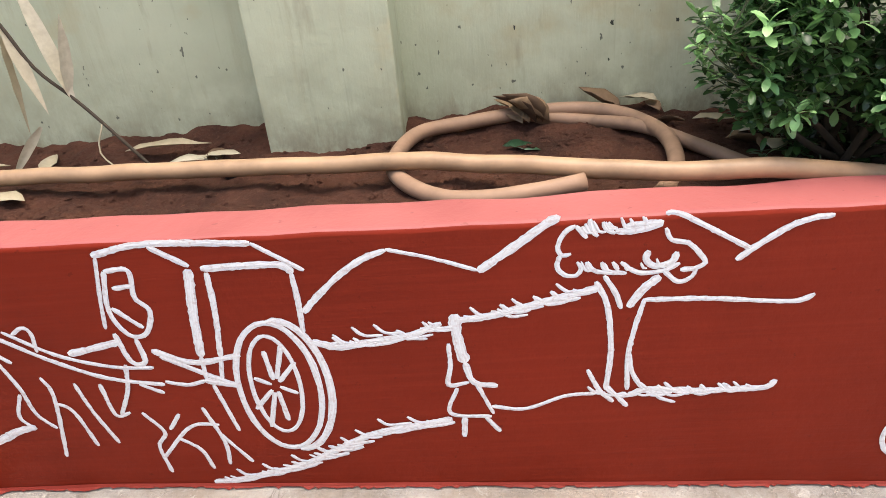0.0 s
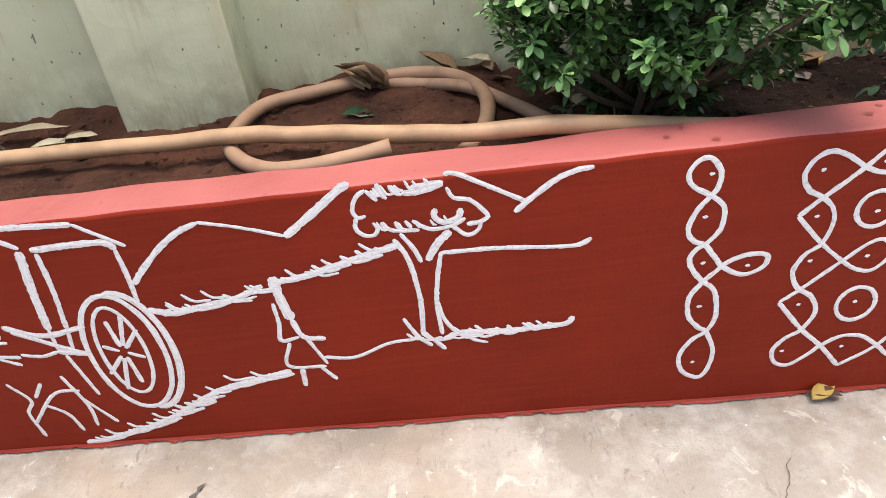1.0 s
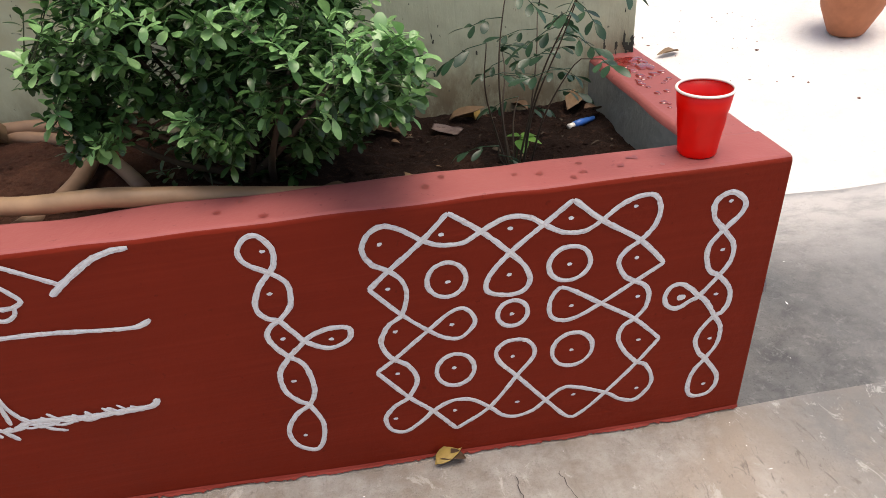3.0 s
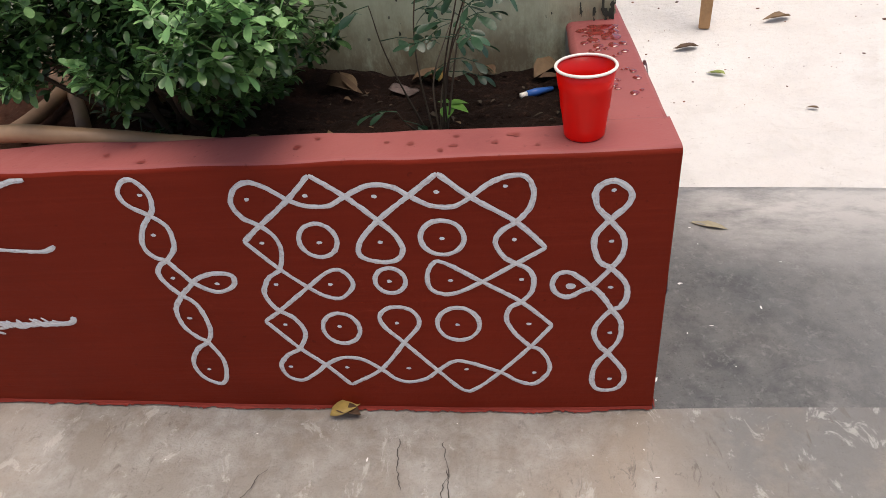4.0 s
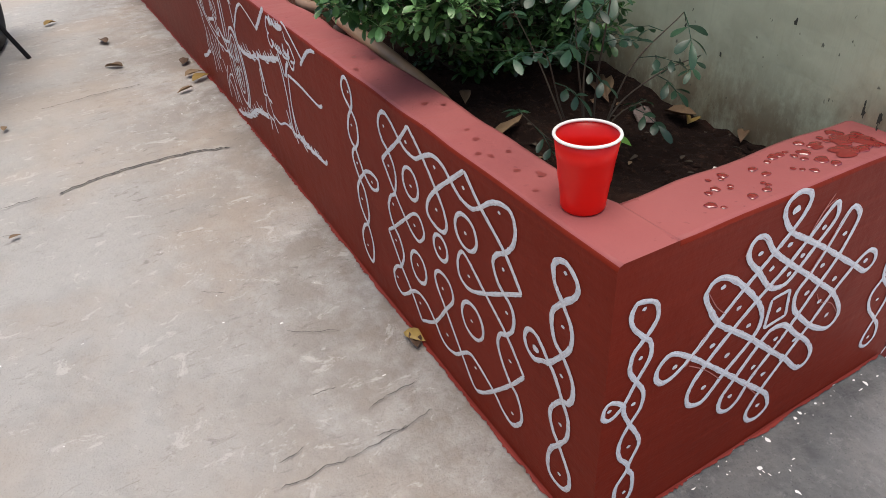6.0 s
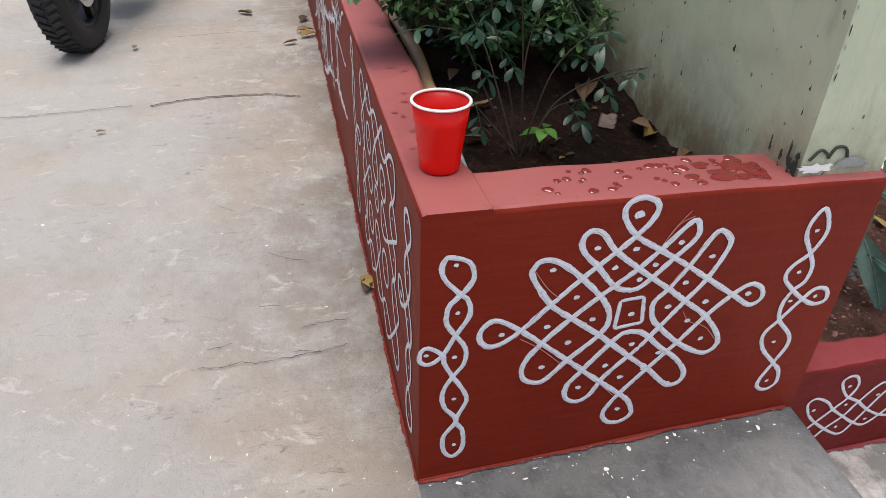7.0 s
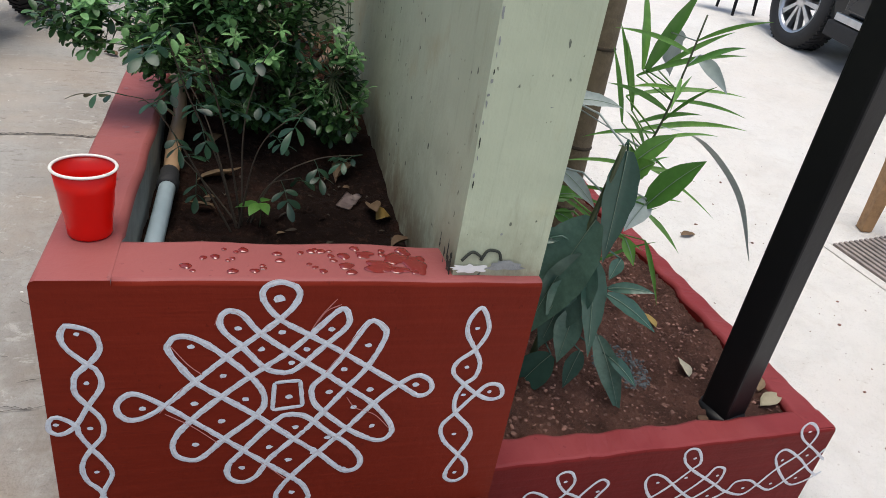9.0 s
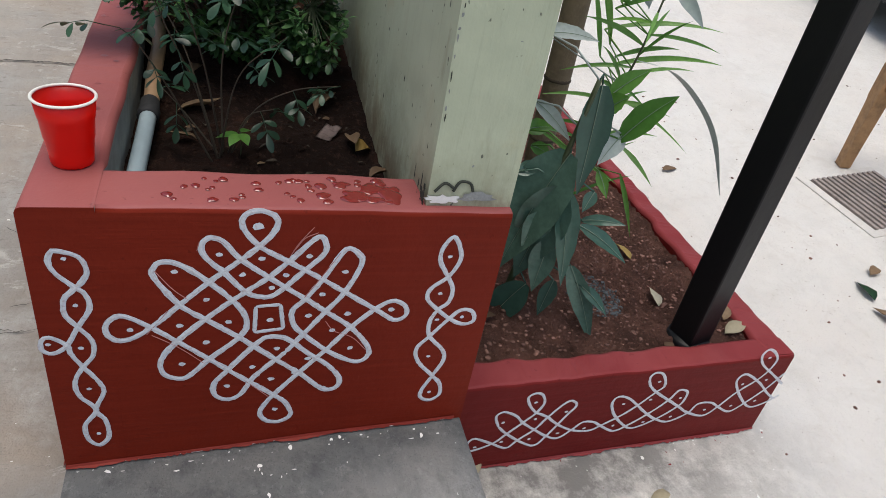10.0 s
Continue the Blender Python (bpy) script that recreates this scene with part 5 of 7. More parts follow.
def single_leaf(name, mat, at, turn, length, width, droop, fold, label, tilt=0, roll=0, category="leaf", group=""):
    bm = bmesh.new()
    leaf(bm, Matrix(), length, width, fold, droop, 6, 0.75)
    curl = bm.verts[:]
    for v in curl:
        v.co.z += 0.15 * width * noise.noise(v.co * 40 + Vector((turn, 0, 0)))
    base = min(v.co.z for v in curl)
    geo = bmesh.ops.extrude_face_region(bm, geom=bm.faces[:])
    for v in geo["geom"]:
        if isinstance(v, bmesh.types.BMVert):
            v.co.z += 0.0006
    ob = link(name, bm, mat, smooth=True)
    ob.matrix_world = pose(*at, tilt, roll, turn)
    return tagged(ob, label, category, group)


def litter():
    rng = random.Random(21)
    spots = [(-2.30, 0.50), (-2.22, 0.55), (-1.98, 0.54), (-1.12, 0.42), (-1.18, 0.50), (-1.07, 0.36), (-1.22, 0.56), (-0.21, 0.572), (-0.47, 0.245), (-0.145, 0.53), (-0.30, 0.60), (-0.50, 0.59), (-0.75, 0.22), (-0.62, 0.52), (-0.70, 0.56), (-1.0, 0.20), (-1.30, 0.58), (-0.60, 0.20)]
    for x, y in spots:
        L = rng.uniform(0.06, 0.12)
        single_leaf("dry_leaf", M_DRY, (x, y, soil_z(x, y) + 0.012), rng.uniform(0, 360), L, L * 0.38, rng.uniform(-0.2, 0.25), rng.uniform(0.3, 1.2), "curled dry brown leaf lying on the soil", rng.uniform(-8, 20), rng.uniform(-25, 25), "dry leaf", "dry leaves in the planter")
    # the crumpled clump inside the hose loop
    for k in range(5):
        single_leaf("dry_leaf", M_DRY, (-1.525 + 0.015 * k, 0.545, soil_z(-1.5, 0.545) + 0.014), 40 * k, 0.11, 0.05, 0.3, 1.0, "crumpled upright dry brown leaf", 20 + 14 * k, 20 * k - 30, "dry leaf", "dry leaves in the planter")
    single_leaf("fallen_leaf", M_ROSE, (-1.575, 0.455, soil_z(-1.575, 0.455) + 0.012), 250, 0.085, 0.05, 0.15, 0.3, "fallen dull green leaf on the soil", 4, 0)
    for x, y, r, L in ((-2.44, 0.53, 275, 0.20), (-2.33, 0.50, 265, 0.13), (-2.60, 0.46, 20, 0.15), (-2.70, 0.50, 120, 0.12), (-2.16, 0.50, 100, 0.10), (-2.55, 0.30, 75, 0.12), (-1.16, 0.52, 250, 0.10), (-1.10, 0.44, 290, 0.09), (-1.07, 0.30, 330, 0.07), (-1.22, 0.585, 60, 0.09)):
        single_leaf("straw_leaf", M_STRAW, (x, y, soil_z(x, y) + 0.02), r, L, 0.040, 0.1, 0.35, "pale dry strap-shaped leaf on the soil", 6, 0, "dry leaf", "pale dry leaves")

    for i in range(34):
        x, y = -0.16 - 0.55 * rng.random(), rng.uniform(0.14, 0.61)
        L = rng.uniform(0.010, 0.030)
        single_leaf("leaf_scrap", M_TWIG if rng.random() < 0.75 else M_DRY, (x, y, soil_z(x, y) + 0.006), rng.uniform(0, 360), L, L * rng.uniform(0.2, 0.5), 0.2, 0.6, "small torn brown leaf scrap on dark soil", rng.uniform(-10, 15), rng.uniform(-25, 25), "leaf scrap", "leaf scraps in the planter")


litter()


def dry_stalk():
    at = Vector((-2.305, 0.42, 0.575))
    e = thing("withered_plant", at)
    bm = bmesh.new()
    tube(bm, glide([(0, 0, -0.03), (-0.102, 0, 0.111), (-0.148, 0, 0.169), (-0.203, 0, 0.232), (-0.240, 0, 0.320), (-0.30, 0.01, 0.42)], 0.02), 0.0036, 6)
    part("stem", bm, M_TWIG, e, "thin dry brown stem", True)
    tb = bmesh.new()
    tube(tb, glide([(-0.10, 0.0, 0.11), (-0.115, -0.02, 0.05), (-0.06, -0.03, 0.0), (-0.01, -0.03, -0.01)], 0.02), 0.0018, 5)
    part("twig", tb, M_STRAW, e, "", True)
    for k, (foot, tip, w) in enumerate((((-0.145, 0, 0.165), (-0.195, 0.01, 0.42), 0.030), ((-0.150, 0, 0.170), (-0.115, 0.0, 0.33), 0.028), ((-0.24, 0, 0.31), (-0.195, -0.02, 0.14), 0.024), ((-0.25, 0, 0.30), (-0.25, -0.02, 0.10), 0.022), ((-0.235, 0.0, 0.11), (-0.325, -0.03, 0.0), 0.020), ((-0.29, 0, 0.41), (-0.26, 0, 0.30), 0.02))):
        lb = bmesh.new()
        blade(lb, foot, tip, w, 0.03, 0.4 * (k % 3 - 1), 9)
        part("leaf", lb, M_STRAW, e, "dry papery leaf", True)
    return tagged(e, "withered thin plant with papery dry leaves", "withered plant")


dry_stalk()


def seedling():
    x, y = -0.400, 0.335
    e = thing("seedling", (x, y, soil_z(x, y)))
    bm = bmesh.new()
    tube(bm, glide([(0, 0, -0.01), (0.004, 0.002, 0.03), (0.012, 0.0, 0.065)], 0.01), 0.0015, 5)
    part("stem", bm, M_STEM, e, "", True)
    for a, z, L in ((20, 0.060, 0.042), (140, 0.062, 0.034), (265, 0.055, 0.050), (330, 0.058, 0.046)):
        lb = bmesh.new()
        leaf(lb, aim((0.010, 0, z), (math.cos(radians(a)), math.sin(radians(a)), 0.1)), L, L * 0.6, 0.2, 0.3, 5, 0.85)
        part("leaf", lb, M_PALM, e, "", True)
    return tagged(e, "tiny bright green seedling in the dark soil", "seedling")


seedling()


# ---- the low planter: post, trunk and saplings ----
def black_post():
    e = thing("steel_post", (-0.232, 1.578, 0.0))
    bm = bmesh.new()
    box(bm, -0.043, 0.043, -0.043, 0.043, -0.25, 3.2, 0.007)
    part("shaft", bm, M_BLACK, e)
    fb = bmesh.new()
    lathe(fb, [(0.062, -0.05), (0.064, 0.010), (0.058, 0.020), (0.0, 0.024)], 20)
    part("foot", fb, M_BLACK, e, "rounded black foot sunk into the soil", True)
    e.rotation_euler = (0, 0, radians(14))
    return tagged(e, "square black enamelled steel post in the low planter", "post")


black_post()


def palm_trunk():
    e = thing("palm_tree", (-0.72, 1.20, low_soil_z(-0.72, 1.20)))
    bm = bmesh.new()
    pts, rad = [], []
    for i in range(60):
        z = -0.05 + i * 0.045
        pts.append((0.008 * math.sin(z * 3), 0.006 * math.cos(z * 2), z))
        rad.append(0.038 - 0.005 * z / 2.6 + 0.0015 * noise.noise(Vector((z * 9, 0, 0))))
    tube(bm, pts, rad, 18)
    part("trunk", bm, M_TRUNK, e, "grey-brown ringed trunk", True)
    for k in range(15):
        rb = bmesh.new()
        z = 0.11 + k * 0.15 + 0.02 * math.sin(k * 2.3)
        r0 = 0.038 - 0.005 * z / 2.6
        lathe(rb, [(r0 - 0.003, z - 0.008), (r0 + 0.0022, z - 0.003), (r0 + 0.0026, z + 0.002), (r0 - 0.003, z + 0.008)], 18, (0.008 * math.sin(z * 3), 0.006 * math.cos(z * 2), 0))
        part("ring_scar", rb, M_TWIG, e, "", True)
    return tagged(e, "slim palm trunk with dark ring scars behind the pillar", "tree")


palm_trunk()

MANGO_DARK = [
    ((-0.343, 1.122, 0.702), (-0.340, 1.142, 0.415), 0.081),
    ((-0.354, 1.099, 0.524), (-0.404, 1.008, 0.139), 0.154),
    ((-0.350, 1.121, 0.419), (-0.291, 1.147, 0.165), 0.067),
    ((-0.341, 1.098, 0.434), (-0.397, 1.064, 0.118), 0.133),
    ((-0.316, 1.164, 0.340), (-0.244, 1.282, 0.271), 0.041),
    ((-0.335, 1.176, 0.344), (-0.274, 1.267, 0.366), 0.029),
    ((-0.325, 1.181, 0.207), (-0.261, 1.278, -0.019), 0.061),
    ((-0.300, 1.218, 0.155), (-0.236, 1.277, 0.105), 0.033),
    ((-0.362, 1.086, 0.121), (-0.420, 1.016, -0.088), 0.092),
    ((-0.330, 1.147, 0.155), (-0.350, 1.142, 0.014), 0.048),
    ((-0.404, 0.996, 0.442), (-0.411, 1.066, 0.457), 0.039),
    ((-0.332, 1.184, 0.430), (-0.320, 1.160, 0.377), 0.034),
    ((-0.364, 1.089, 0.350), (-0.363, 1.041, 0.246), 0.072),
    ((-0.349, 1.111, 0.273), (-0.342, 1.097, 0.109), 0.071),
]
MANGO_FRESH = [
    ((-0.353, 1.220, 0.566), (-0.282, 1.287, 0.711), 0.065),
    ((-0.380, 1.171, 0.662), (-0.351, 1.241, 0.744), 0.046),
    ((-0.366, 1.168, 0.635), (-0.324, 1.189, 0.685), 0.049),
    ((-0.449, 1.014, 0.537), (-0.447, 1.085, 0.546), 0.044),
    ((-0.431, 1.030, 0.504), (-0.430, 1.092, 0.473), 0.036),
    ((-0.348, 1.187, 0.480), (-0.320, 1.216, 0.417), 0.029),
]
MANGO_GREY = [
    ((-0.452, 1.021, 0.612), (-0.394, 1.113, 0.534), 0.039),
    ((-0.456, 1.013, 0.776), (-0.426, 1.132, 0.774), 0.034),
    ((-0.357, 1.226, 0.578), (-0.335, 1.169, 0.504), 0.051),
]
PALM_NARROW = [
    ((-0.534, 1.239, 0.686), (-0.500, 1.554, 0.719), 0.015),
    ((-0.551, 1.209, 0.770), (-0.464, 1.487, 0.813), 0.015),
    ((-0.545, 1.218, 0.824), (-0.435, 1.420, 0.917), 0.014),
    ((-0.529, 1.261, 0.846), (-0.502, 1.420, 0.957), 0.014),
    ((-0.529, 1.218, 0.756), (-0.632, 1.187, 0.931), 0.015),
    ((-0.533, 1.225, 0.740), (-0.531, 1.158, 0.908), 0.015),
    ((-0.536, 1.209, 0.707), (-0.627, 1.182, 0.874), 0.014),
    ((-0.513, 1.282, 0.608), (-0.372, 1.442, 0.524), 0.01),
    ((-0.487, 1.318, 0.486), (-0.392, 1.391, 0.413), 0.015),
    ((-0.476, 1.342, 0.405), (-0.428, 1.410, 0.227), 0.015),
    ((-0.531, 1.248, 0.711), (-0.545, 1.440, 0.738), 0.014),
    ((-0.523, 1.230, 0.666), (-0.470, 1.371, 0.579), 0.01),
]
PALM_BROAD = [
    ((-0.530, 1.230, 0.843), (-0.489, 1.287, 1.041), 0.035),
    ((-0.544, 1.229, 0.840), (-0.647, 1.239, 1.016), 0.028),
    ((-0.526, 1.258, 0.937), (-0.593, 1.342, 0.819), 0.08),
    ((-0.488, 1.329, 0.896), (-0.420, 1.391, 0.828), 0.033),
    ((-0.611, 1.064, 0.738), (-0.502, 1.165, 0.754), 0.042),
]
DROOP = [(-0.505, 1.289, 0.713), (-0.464, 1.379, 0.702), (-0.429, 1.465, 0.639), (-0.395, 1.531, 0.553), (-0.361, 1.592, 0.408)]


def mango_sapling():
    rng = random.Random(8)
    e = thing("mango_sapling", (0, 0, 0))
    bm = bmesh.new()
    stem = glide([(-0.435, 1.062, -0.03), (-0.404, 1.076, 0.23), (-0.369, 1.091, 0.471), (-0.333, 1.105, 0.717)], 0.03)
    tube(bm, stem, [0.011 - 0.005 * i / (len(stem) - 1) for i in range(len(stem))], 8)
    part("stem", bm, M_STEM, e, "", True)
    for base, tip, width, look_of in [(*r, k) for k, rows in (("dark", MANGO_DARK), ("fresh", MANGO_FRESH), ("grey", MANGO_GREY)) for r in rows]:
        lb = bmesh.new()
        near = min(stem, key=lambda p: (p - Vector(base)).length)
        blade(lb, base, tip, width, 0.06, rng.uniform(-0.35, 0.35), 12)
        tube(lb, [near, (near + Vector(base)) / 2 + Vector((0, 0, 0.02)), Vector(base)], 0.0025, 5)
        leaf_ob = part("leaf", lb, {"dark": M_MANGO, "fresh": M_PALM, "grey": M_SILVER}[look_of], e, {"dark": "", "fresh": "fresh bright green leaf", "grey": "dusty grey-green leaf"}[look_of], True)
        vb = bmesh.new()
        b0, t0 = Vector(base), Vector(tip)
        tube(vb, [b0 + (t0 - b0) * s + Vector((0.0030, -0.0012, 0.06 * (t0 - b0).length * 4 * s * (1 - s) + 0.0015)) for s in [k / 10 for k in range(10)]], [0.0014 - 0.0001 * k for k in range(10)], 4)
        part("midrib", vb, M_RIB, leaf_ob, "pale midrib")
    return tagged(e, "mango sapling with long drooping dark blue-green leaves", "sapling")


mango_sapling()


def palm_seedling():
    rng = random.Random(9)
    e = thing("palm_seedling", (0, 0, 0))
    stem = glide([(-0.625, 1.208, -0.03), (-0.541, 1.226, 0.285), (-0.501, 1.231, 0.528), (-0.423, 1.235, 0.721), (-0.396, 1.238, 0.861), (-0.388, 1.247, 1.002)], 0.03)
    bm = bmesh.new()
    tube(bm, stem, [0.0055 - 0.0035 * i / (len(stem) - 1) for i in range(len(stem))], 7)
    part("stem", bm, M_STEM, e, "", True)
    extra = []
    for k in range(30):
        s = stem[len(stem) // 4 + k * (len(stem) * 3 // 4 - 1) // 30]
        a = k * 2.4
        extra.append((s, s + Vector((0.12 * math.cos(a), 0.19 * math.sin(a), rng.uniform(-0.05, 0.14))), rng.uniform(0.009, 0.014)))
    for base, tip, width in PALM_NARROW + PALM_BROAD + extra:
        lb = bmesh.new()
        near = min(stem, key=lambda p: (p - Vector(base)).length)
        blade(lb, base, tip, width, 0.06, rng.uniform(-0.6, 0.6), 8)
        tube(lb, [near, Vector(base)], 0.0018, 4)
        silver = width > 0.032 and tip[2] < 0.9
        part("leaflet", lb, M_SILVER if silver else M_PALM, e, "greyish curled leaflet" if silver else "", True)
    lb = bmesh.new()
    run = glide(DROOP, 0.02)
    for i in range(len(run) - 1):
        s0, s1 = i / (len(run) - 1), (i + 1) / (len(run) - 1)
        w0, w1 = (0.020 * math.sin(math.pi * (0.1 + 0.9 * s) ** 0.7) + 0.001 for s in (s0, s1))
        lb.faces.new([lb.verts.new(run[i] + Vector((w0, 0, 0.3 * w0))), lb.verts.new(run[i] - Vector((w0, 0, 0))), lb.verts.new(run[i + 1] - Vector((w1, 0, 0))), lb.verts.new(run[i + 1] + Vector((w1, 0, 0.3 * w1)))])
    bmesh.ops.remove_doubles(lb, verts=lb.verts[:], dist=0.0002)
    part("leaflet", lb, M_SILVER, e, "long drooping greyish leaflet", True)
    return tagged(e, "young palm with narrow bright green leaflets", "palm")


palm_seedling()

for k, (x, y, r, L, mat, name, lab) in enumerate(((-0.612, 1.590, 100, 0.09, M_YELLOW, "yellow_leaf", "fallen yellow leaf on damp soil"), (-0.385, 1.33, 60, 0.06, M_STRAW, "straw_leaf", "small pale dry leaf on damp soil"), (-0.36, 1.02, 200, 0.07, M_DRY, "dry_leaf", "brown dry leaf on damp soil"),
                                                   (-0.22, 1.69, 20, 0.11, M_STRAW, "straw_leaf", "pale dry leaf beside the black post"), (-0.27, 1.72, 60, 0.10, M_DRY, "dry_leaf", "dry leaf beside the black post"), (-0.36, 1.55, 80, 0.09, M_STRAW, "straw_leaf", "pale dry leaf beside the black post"), (-0.21, 1.49, 250, 0.07, M_DRY, "dry_leaf", "dry leaf beside the black post"))):
    single_leaf(name, mat, (x, y, low_soil_z(x, y) + 0.008), r, L, L * 0.4, 0.1, 0.5, lab, 8, 10, "dry leaf")


# ---- the yard ----
def drain_grate():
    x0, x1, y0, y1 = -0.25, 0.27, -0.27, 0.25
    z = yard_z(-1.235, 3.35) - 0.006
    e = thing("drain_grate", (-1.235, 3.35, z))
    e.rotation_euler = (radians(6.8), radians(2.6), radians(3))
    for b in ((x0, x1, y0, y0 + 0.045), (x0, x1, y1 - 0.045, y1), (x0, x0 + 0.045, y0 + 0.045, y1 - 0.045), (x1 - 0.045, x1, y0 + 0.045, y1 - 0.045)):
        fb = bmesh.new()
        box(fb, *b, 0.001, 0.012, 0.002)
        part("rim", fb, M_YARD, e, "pale cement rim")
    # a black sheet stands in for the shade of the hole below the bars
    pb = bmesh.new()
    box(pb, x0 + 0.04, x1 - 0.04, y0 + 0.04, y1 - 0.04, 0.001, 0.004)
    part("pit_shade", pb, M_PIT_SHADE, e, "black sheet standing in for the shade in the drain")
    n = 13
    for i in range(n):
        y = y0 + 0.066 + (y1 - y0 - 0.132) * i / (n - 1)
        bb = bmesh.new()
        box(bb, x0 + 0.045, x1 - 0.045, y - 0.0085, y + 0.0085, 0.004, 0.019, 0.002)
        part("bar", bb, M_GRATE, e)
    return tagged(e, "iron drain grate with a pale cement rim in the yard", "grate")


drain_grate()
for x, y, a, L in ((-1.235, 3.49, 200, 0.11), (-1.12, 3.38, 160, 0.09), (-1.18, 3.56, 90, 0.06)):
    single_leaf("paper_scrap", M_STRAW, (x, y, yard_z(x, y) + 0.017), a, L, L * 0.4, 0.05, 0.1, "pale torn scrap lying on the drain grate", 7, 0, "scrap", "scraps on the grate")


def charpoy():
    a, b = Vector((-1.53, 3.40)), Vector((0.75, 2.74))
    u = (b - a).normalized()
    w = Vector((-u.y, u.x))
    length, width = (b - a).length, 0.98
    zbase = lambda p: yard_z(p.x, p.y)
    e = thing("charpoy", (0, 0, 0))
    corners = [a, b, b + w * width, a + w * width]
    for c in corners:
        z0 = zbase(c)
        lb = bmesh.new()
        prof = [(0.026, 0.0), (0.034, 0.01), (0.036, 0.12), (0.041, 0.30), (0.043, 0.36), (0.046, 0.38), (0.046, 0.54), (0.040, 0.555), (0.0, 0.558)]
        lathe(lb, [(r * 1.15, h) for r, h in prof], 4, (c.x, c.y, z0), Matrix.Rotation(math.atan2(u.y, u.x) + math.pi / 4, 3, "Z"))
        part("leg", lb, M_WOOD, e, "squared worn wooden leg")
    top = -0.09 + 0.45
    for p, q in ((0, 1), (1, 2), (2, 3), (3, 0)):
        rb = bmesh.new()
        tube(rb, [(*corners[p], top), (*corners[q], top)], 0.021, 10)
        part("rail", rb, M_WOOD, e, "round wooden rail", True)
    web = bmesh.new()
    n = 24
    for i in range(1, n):
        s = i / n
        p, q = a + u * length * s, a + u * length * s + w * width
        tube(web, glide([(*p, top + 0.022), (*((p + q) / 2), top - 0.03), (*q, top + 0.022)], 0.2), 0.006, 4)
    for i in range(1, 16):
        s = i / 16
        p, q = a + w * width * s, a + w * width * s + u * length
        tube(web, glide([(*p, top + 0.024), (*((p + q) / 2), top - 0.022), (*q, top + 0.024)], 0.25), 0.006, 4)
    part("rope_webbing", web, M_ROPE, e, "slack woven cotton rope webbing")
    for i in range(9):
        kb = bmesh.new()
        p = a + w * (0.07 + 0.035 * i)
        lathe(kb, [(0.024 + 0.006 * math.cos(t), 0.008 * math.sin(t)) for t in [k * math.tau / 6 for k in range(7)]], 12, (p.x, p.y, top), Matrix.Rotation(math.pi / 2, 3, "X") @ Matrix.Rotation(0.2, 3, "X"))
        part("rope_wrap", kb, M_ROPE, e, "", True)
    return tagged(e, "wooden charpoy cot with rope webbing in the yard", "cot")


charpoy()


def wheel_parts(e, c, r, w, axis, spokes, rim_mat, tread=28):
    """A tyre with tread blocks and a spoked rim round the axis through c."""
    turn = Vector(axis).to_track_quat("Z", "Y").to_matrix()
    tb = bmesh.new()
    prof = [(r * 0.66, -w * 0.40), (r * 0.80, -w * 0.5), (r * 0.93, -w * 0.47), (r * 0.985, -w * 0.32), (r, 0), (r * 0.985, w * 0.32), (r * 0.93, w * 0.47), (r * 0.80, w * 0.5), (r * 0.66, w * 0.40), (r * 0.66, -w * 0.40)]
    lathe(tb, prof, 48, c, turn)
    tyre = part("tyre", tb, M_RUBBER, e, "black treaded rubber tyre", True)
    kb = bmesh.new()
    for i in range(tread * 2):
        a = i * math.tau / (tread * 2)
        for s in (-1, 1):
            m = Matrix.Translation(c) @ turn.to_4x4() @ Matrix.Rotation(a + s * 0.04, 4, "Z") @ Matrix.Translation((r * 0.985, 0, s * w * 0.2)) @ Matrix.Rotation(s * 0.45, 4, "X")
            one = bmesh.new()
            box(one, -0.006, 0.012, -math.pi * r / tread / 2 * 0.55, math.pi * r / tread / 2 * 0.55, -w * 0.17, w * 0.17)
            for v in one.verts:
                v.co = m @ v.co
            mesh = bpy.data.meshes.new("block")
            one.to_mesh(mesh)
            one.free()
            kb.from_mesh(mesh)
            bpy.data.meshes.remove(mesh)
    part("tread", kb, M_RUBBER, tyre)
    rb = bmesh.new()
    lathe(rb, [(r * 0.67, -w * 0.40), (r * 0.62, -w * 0.38), (r * 0.60, -w * 0.15), (r * 0.60, w * 0.2), (r * 0.62, w * 0.40), (r * 0.67, w * 0.42)], 48, c, turn)
    rim = part("rim", rb, rim_mat, e, "", True)
    for i in range(spokes):
        sb = bmesh.new()
        box(sb, r * 0.10, r * 0.63, -r * 0.045, r * 0.045, w * 0.12, w * 0.34, 0.004)
        for v in sb.verts:
            v.co.y *= 0.7 + 0.6 * v.co.x / (r * 0.63)
        bmesh.ops.transform(sb, matrix=Matrix.Translation(c) @ turn.to_4x4() @ Matrix.Rotation(i * math.tau / spokes, 4, "Z"), verts=sb.verts[:])
        part("spoke", sb, rim_mat, rim)
    hb = bmesh.new()
    lathe(hb, [(0.0, w * 0.42), (r * 0.10, w * 0.41), (r * 0.15, w * 0.34), (r * 0.16, -w * 0.3), (0, -w * 0.32)], 20, c, turn)
    part("hub", hb, rim_mat, rim, "", True)


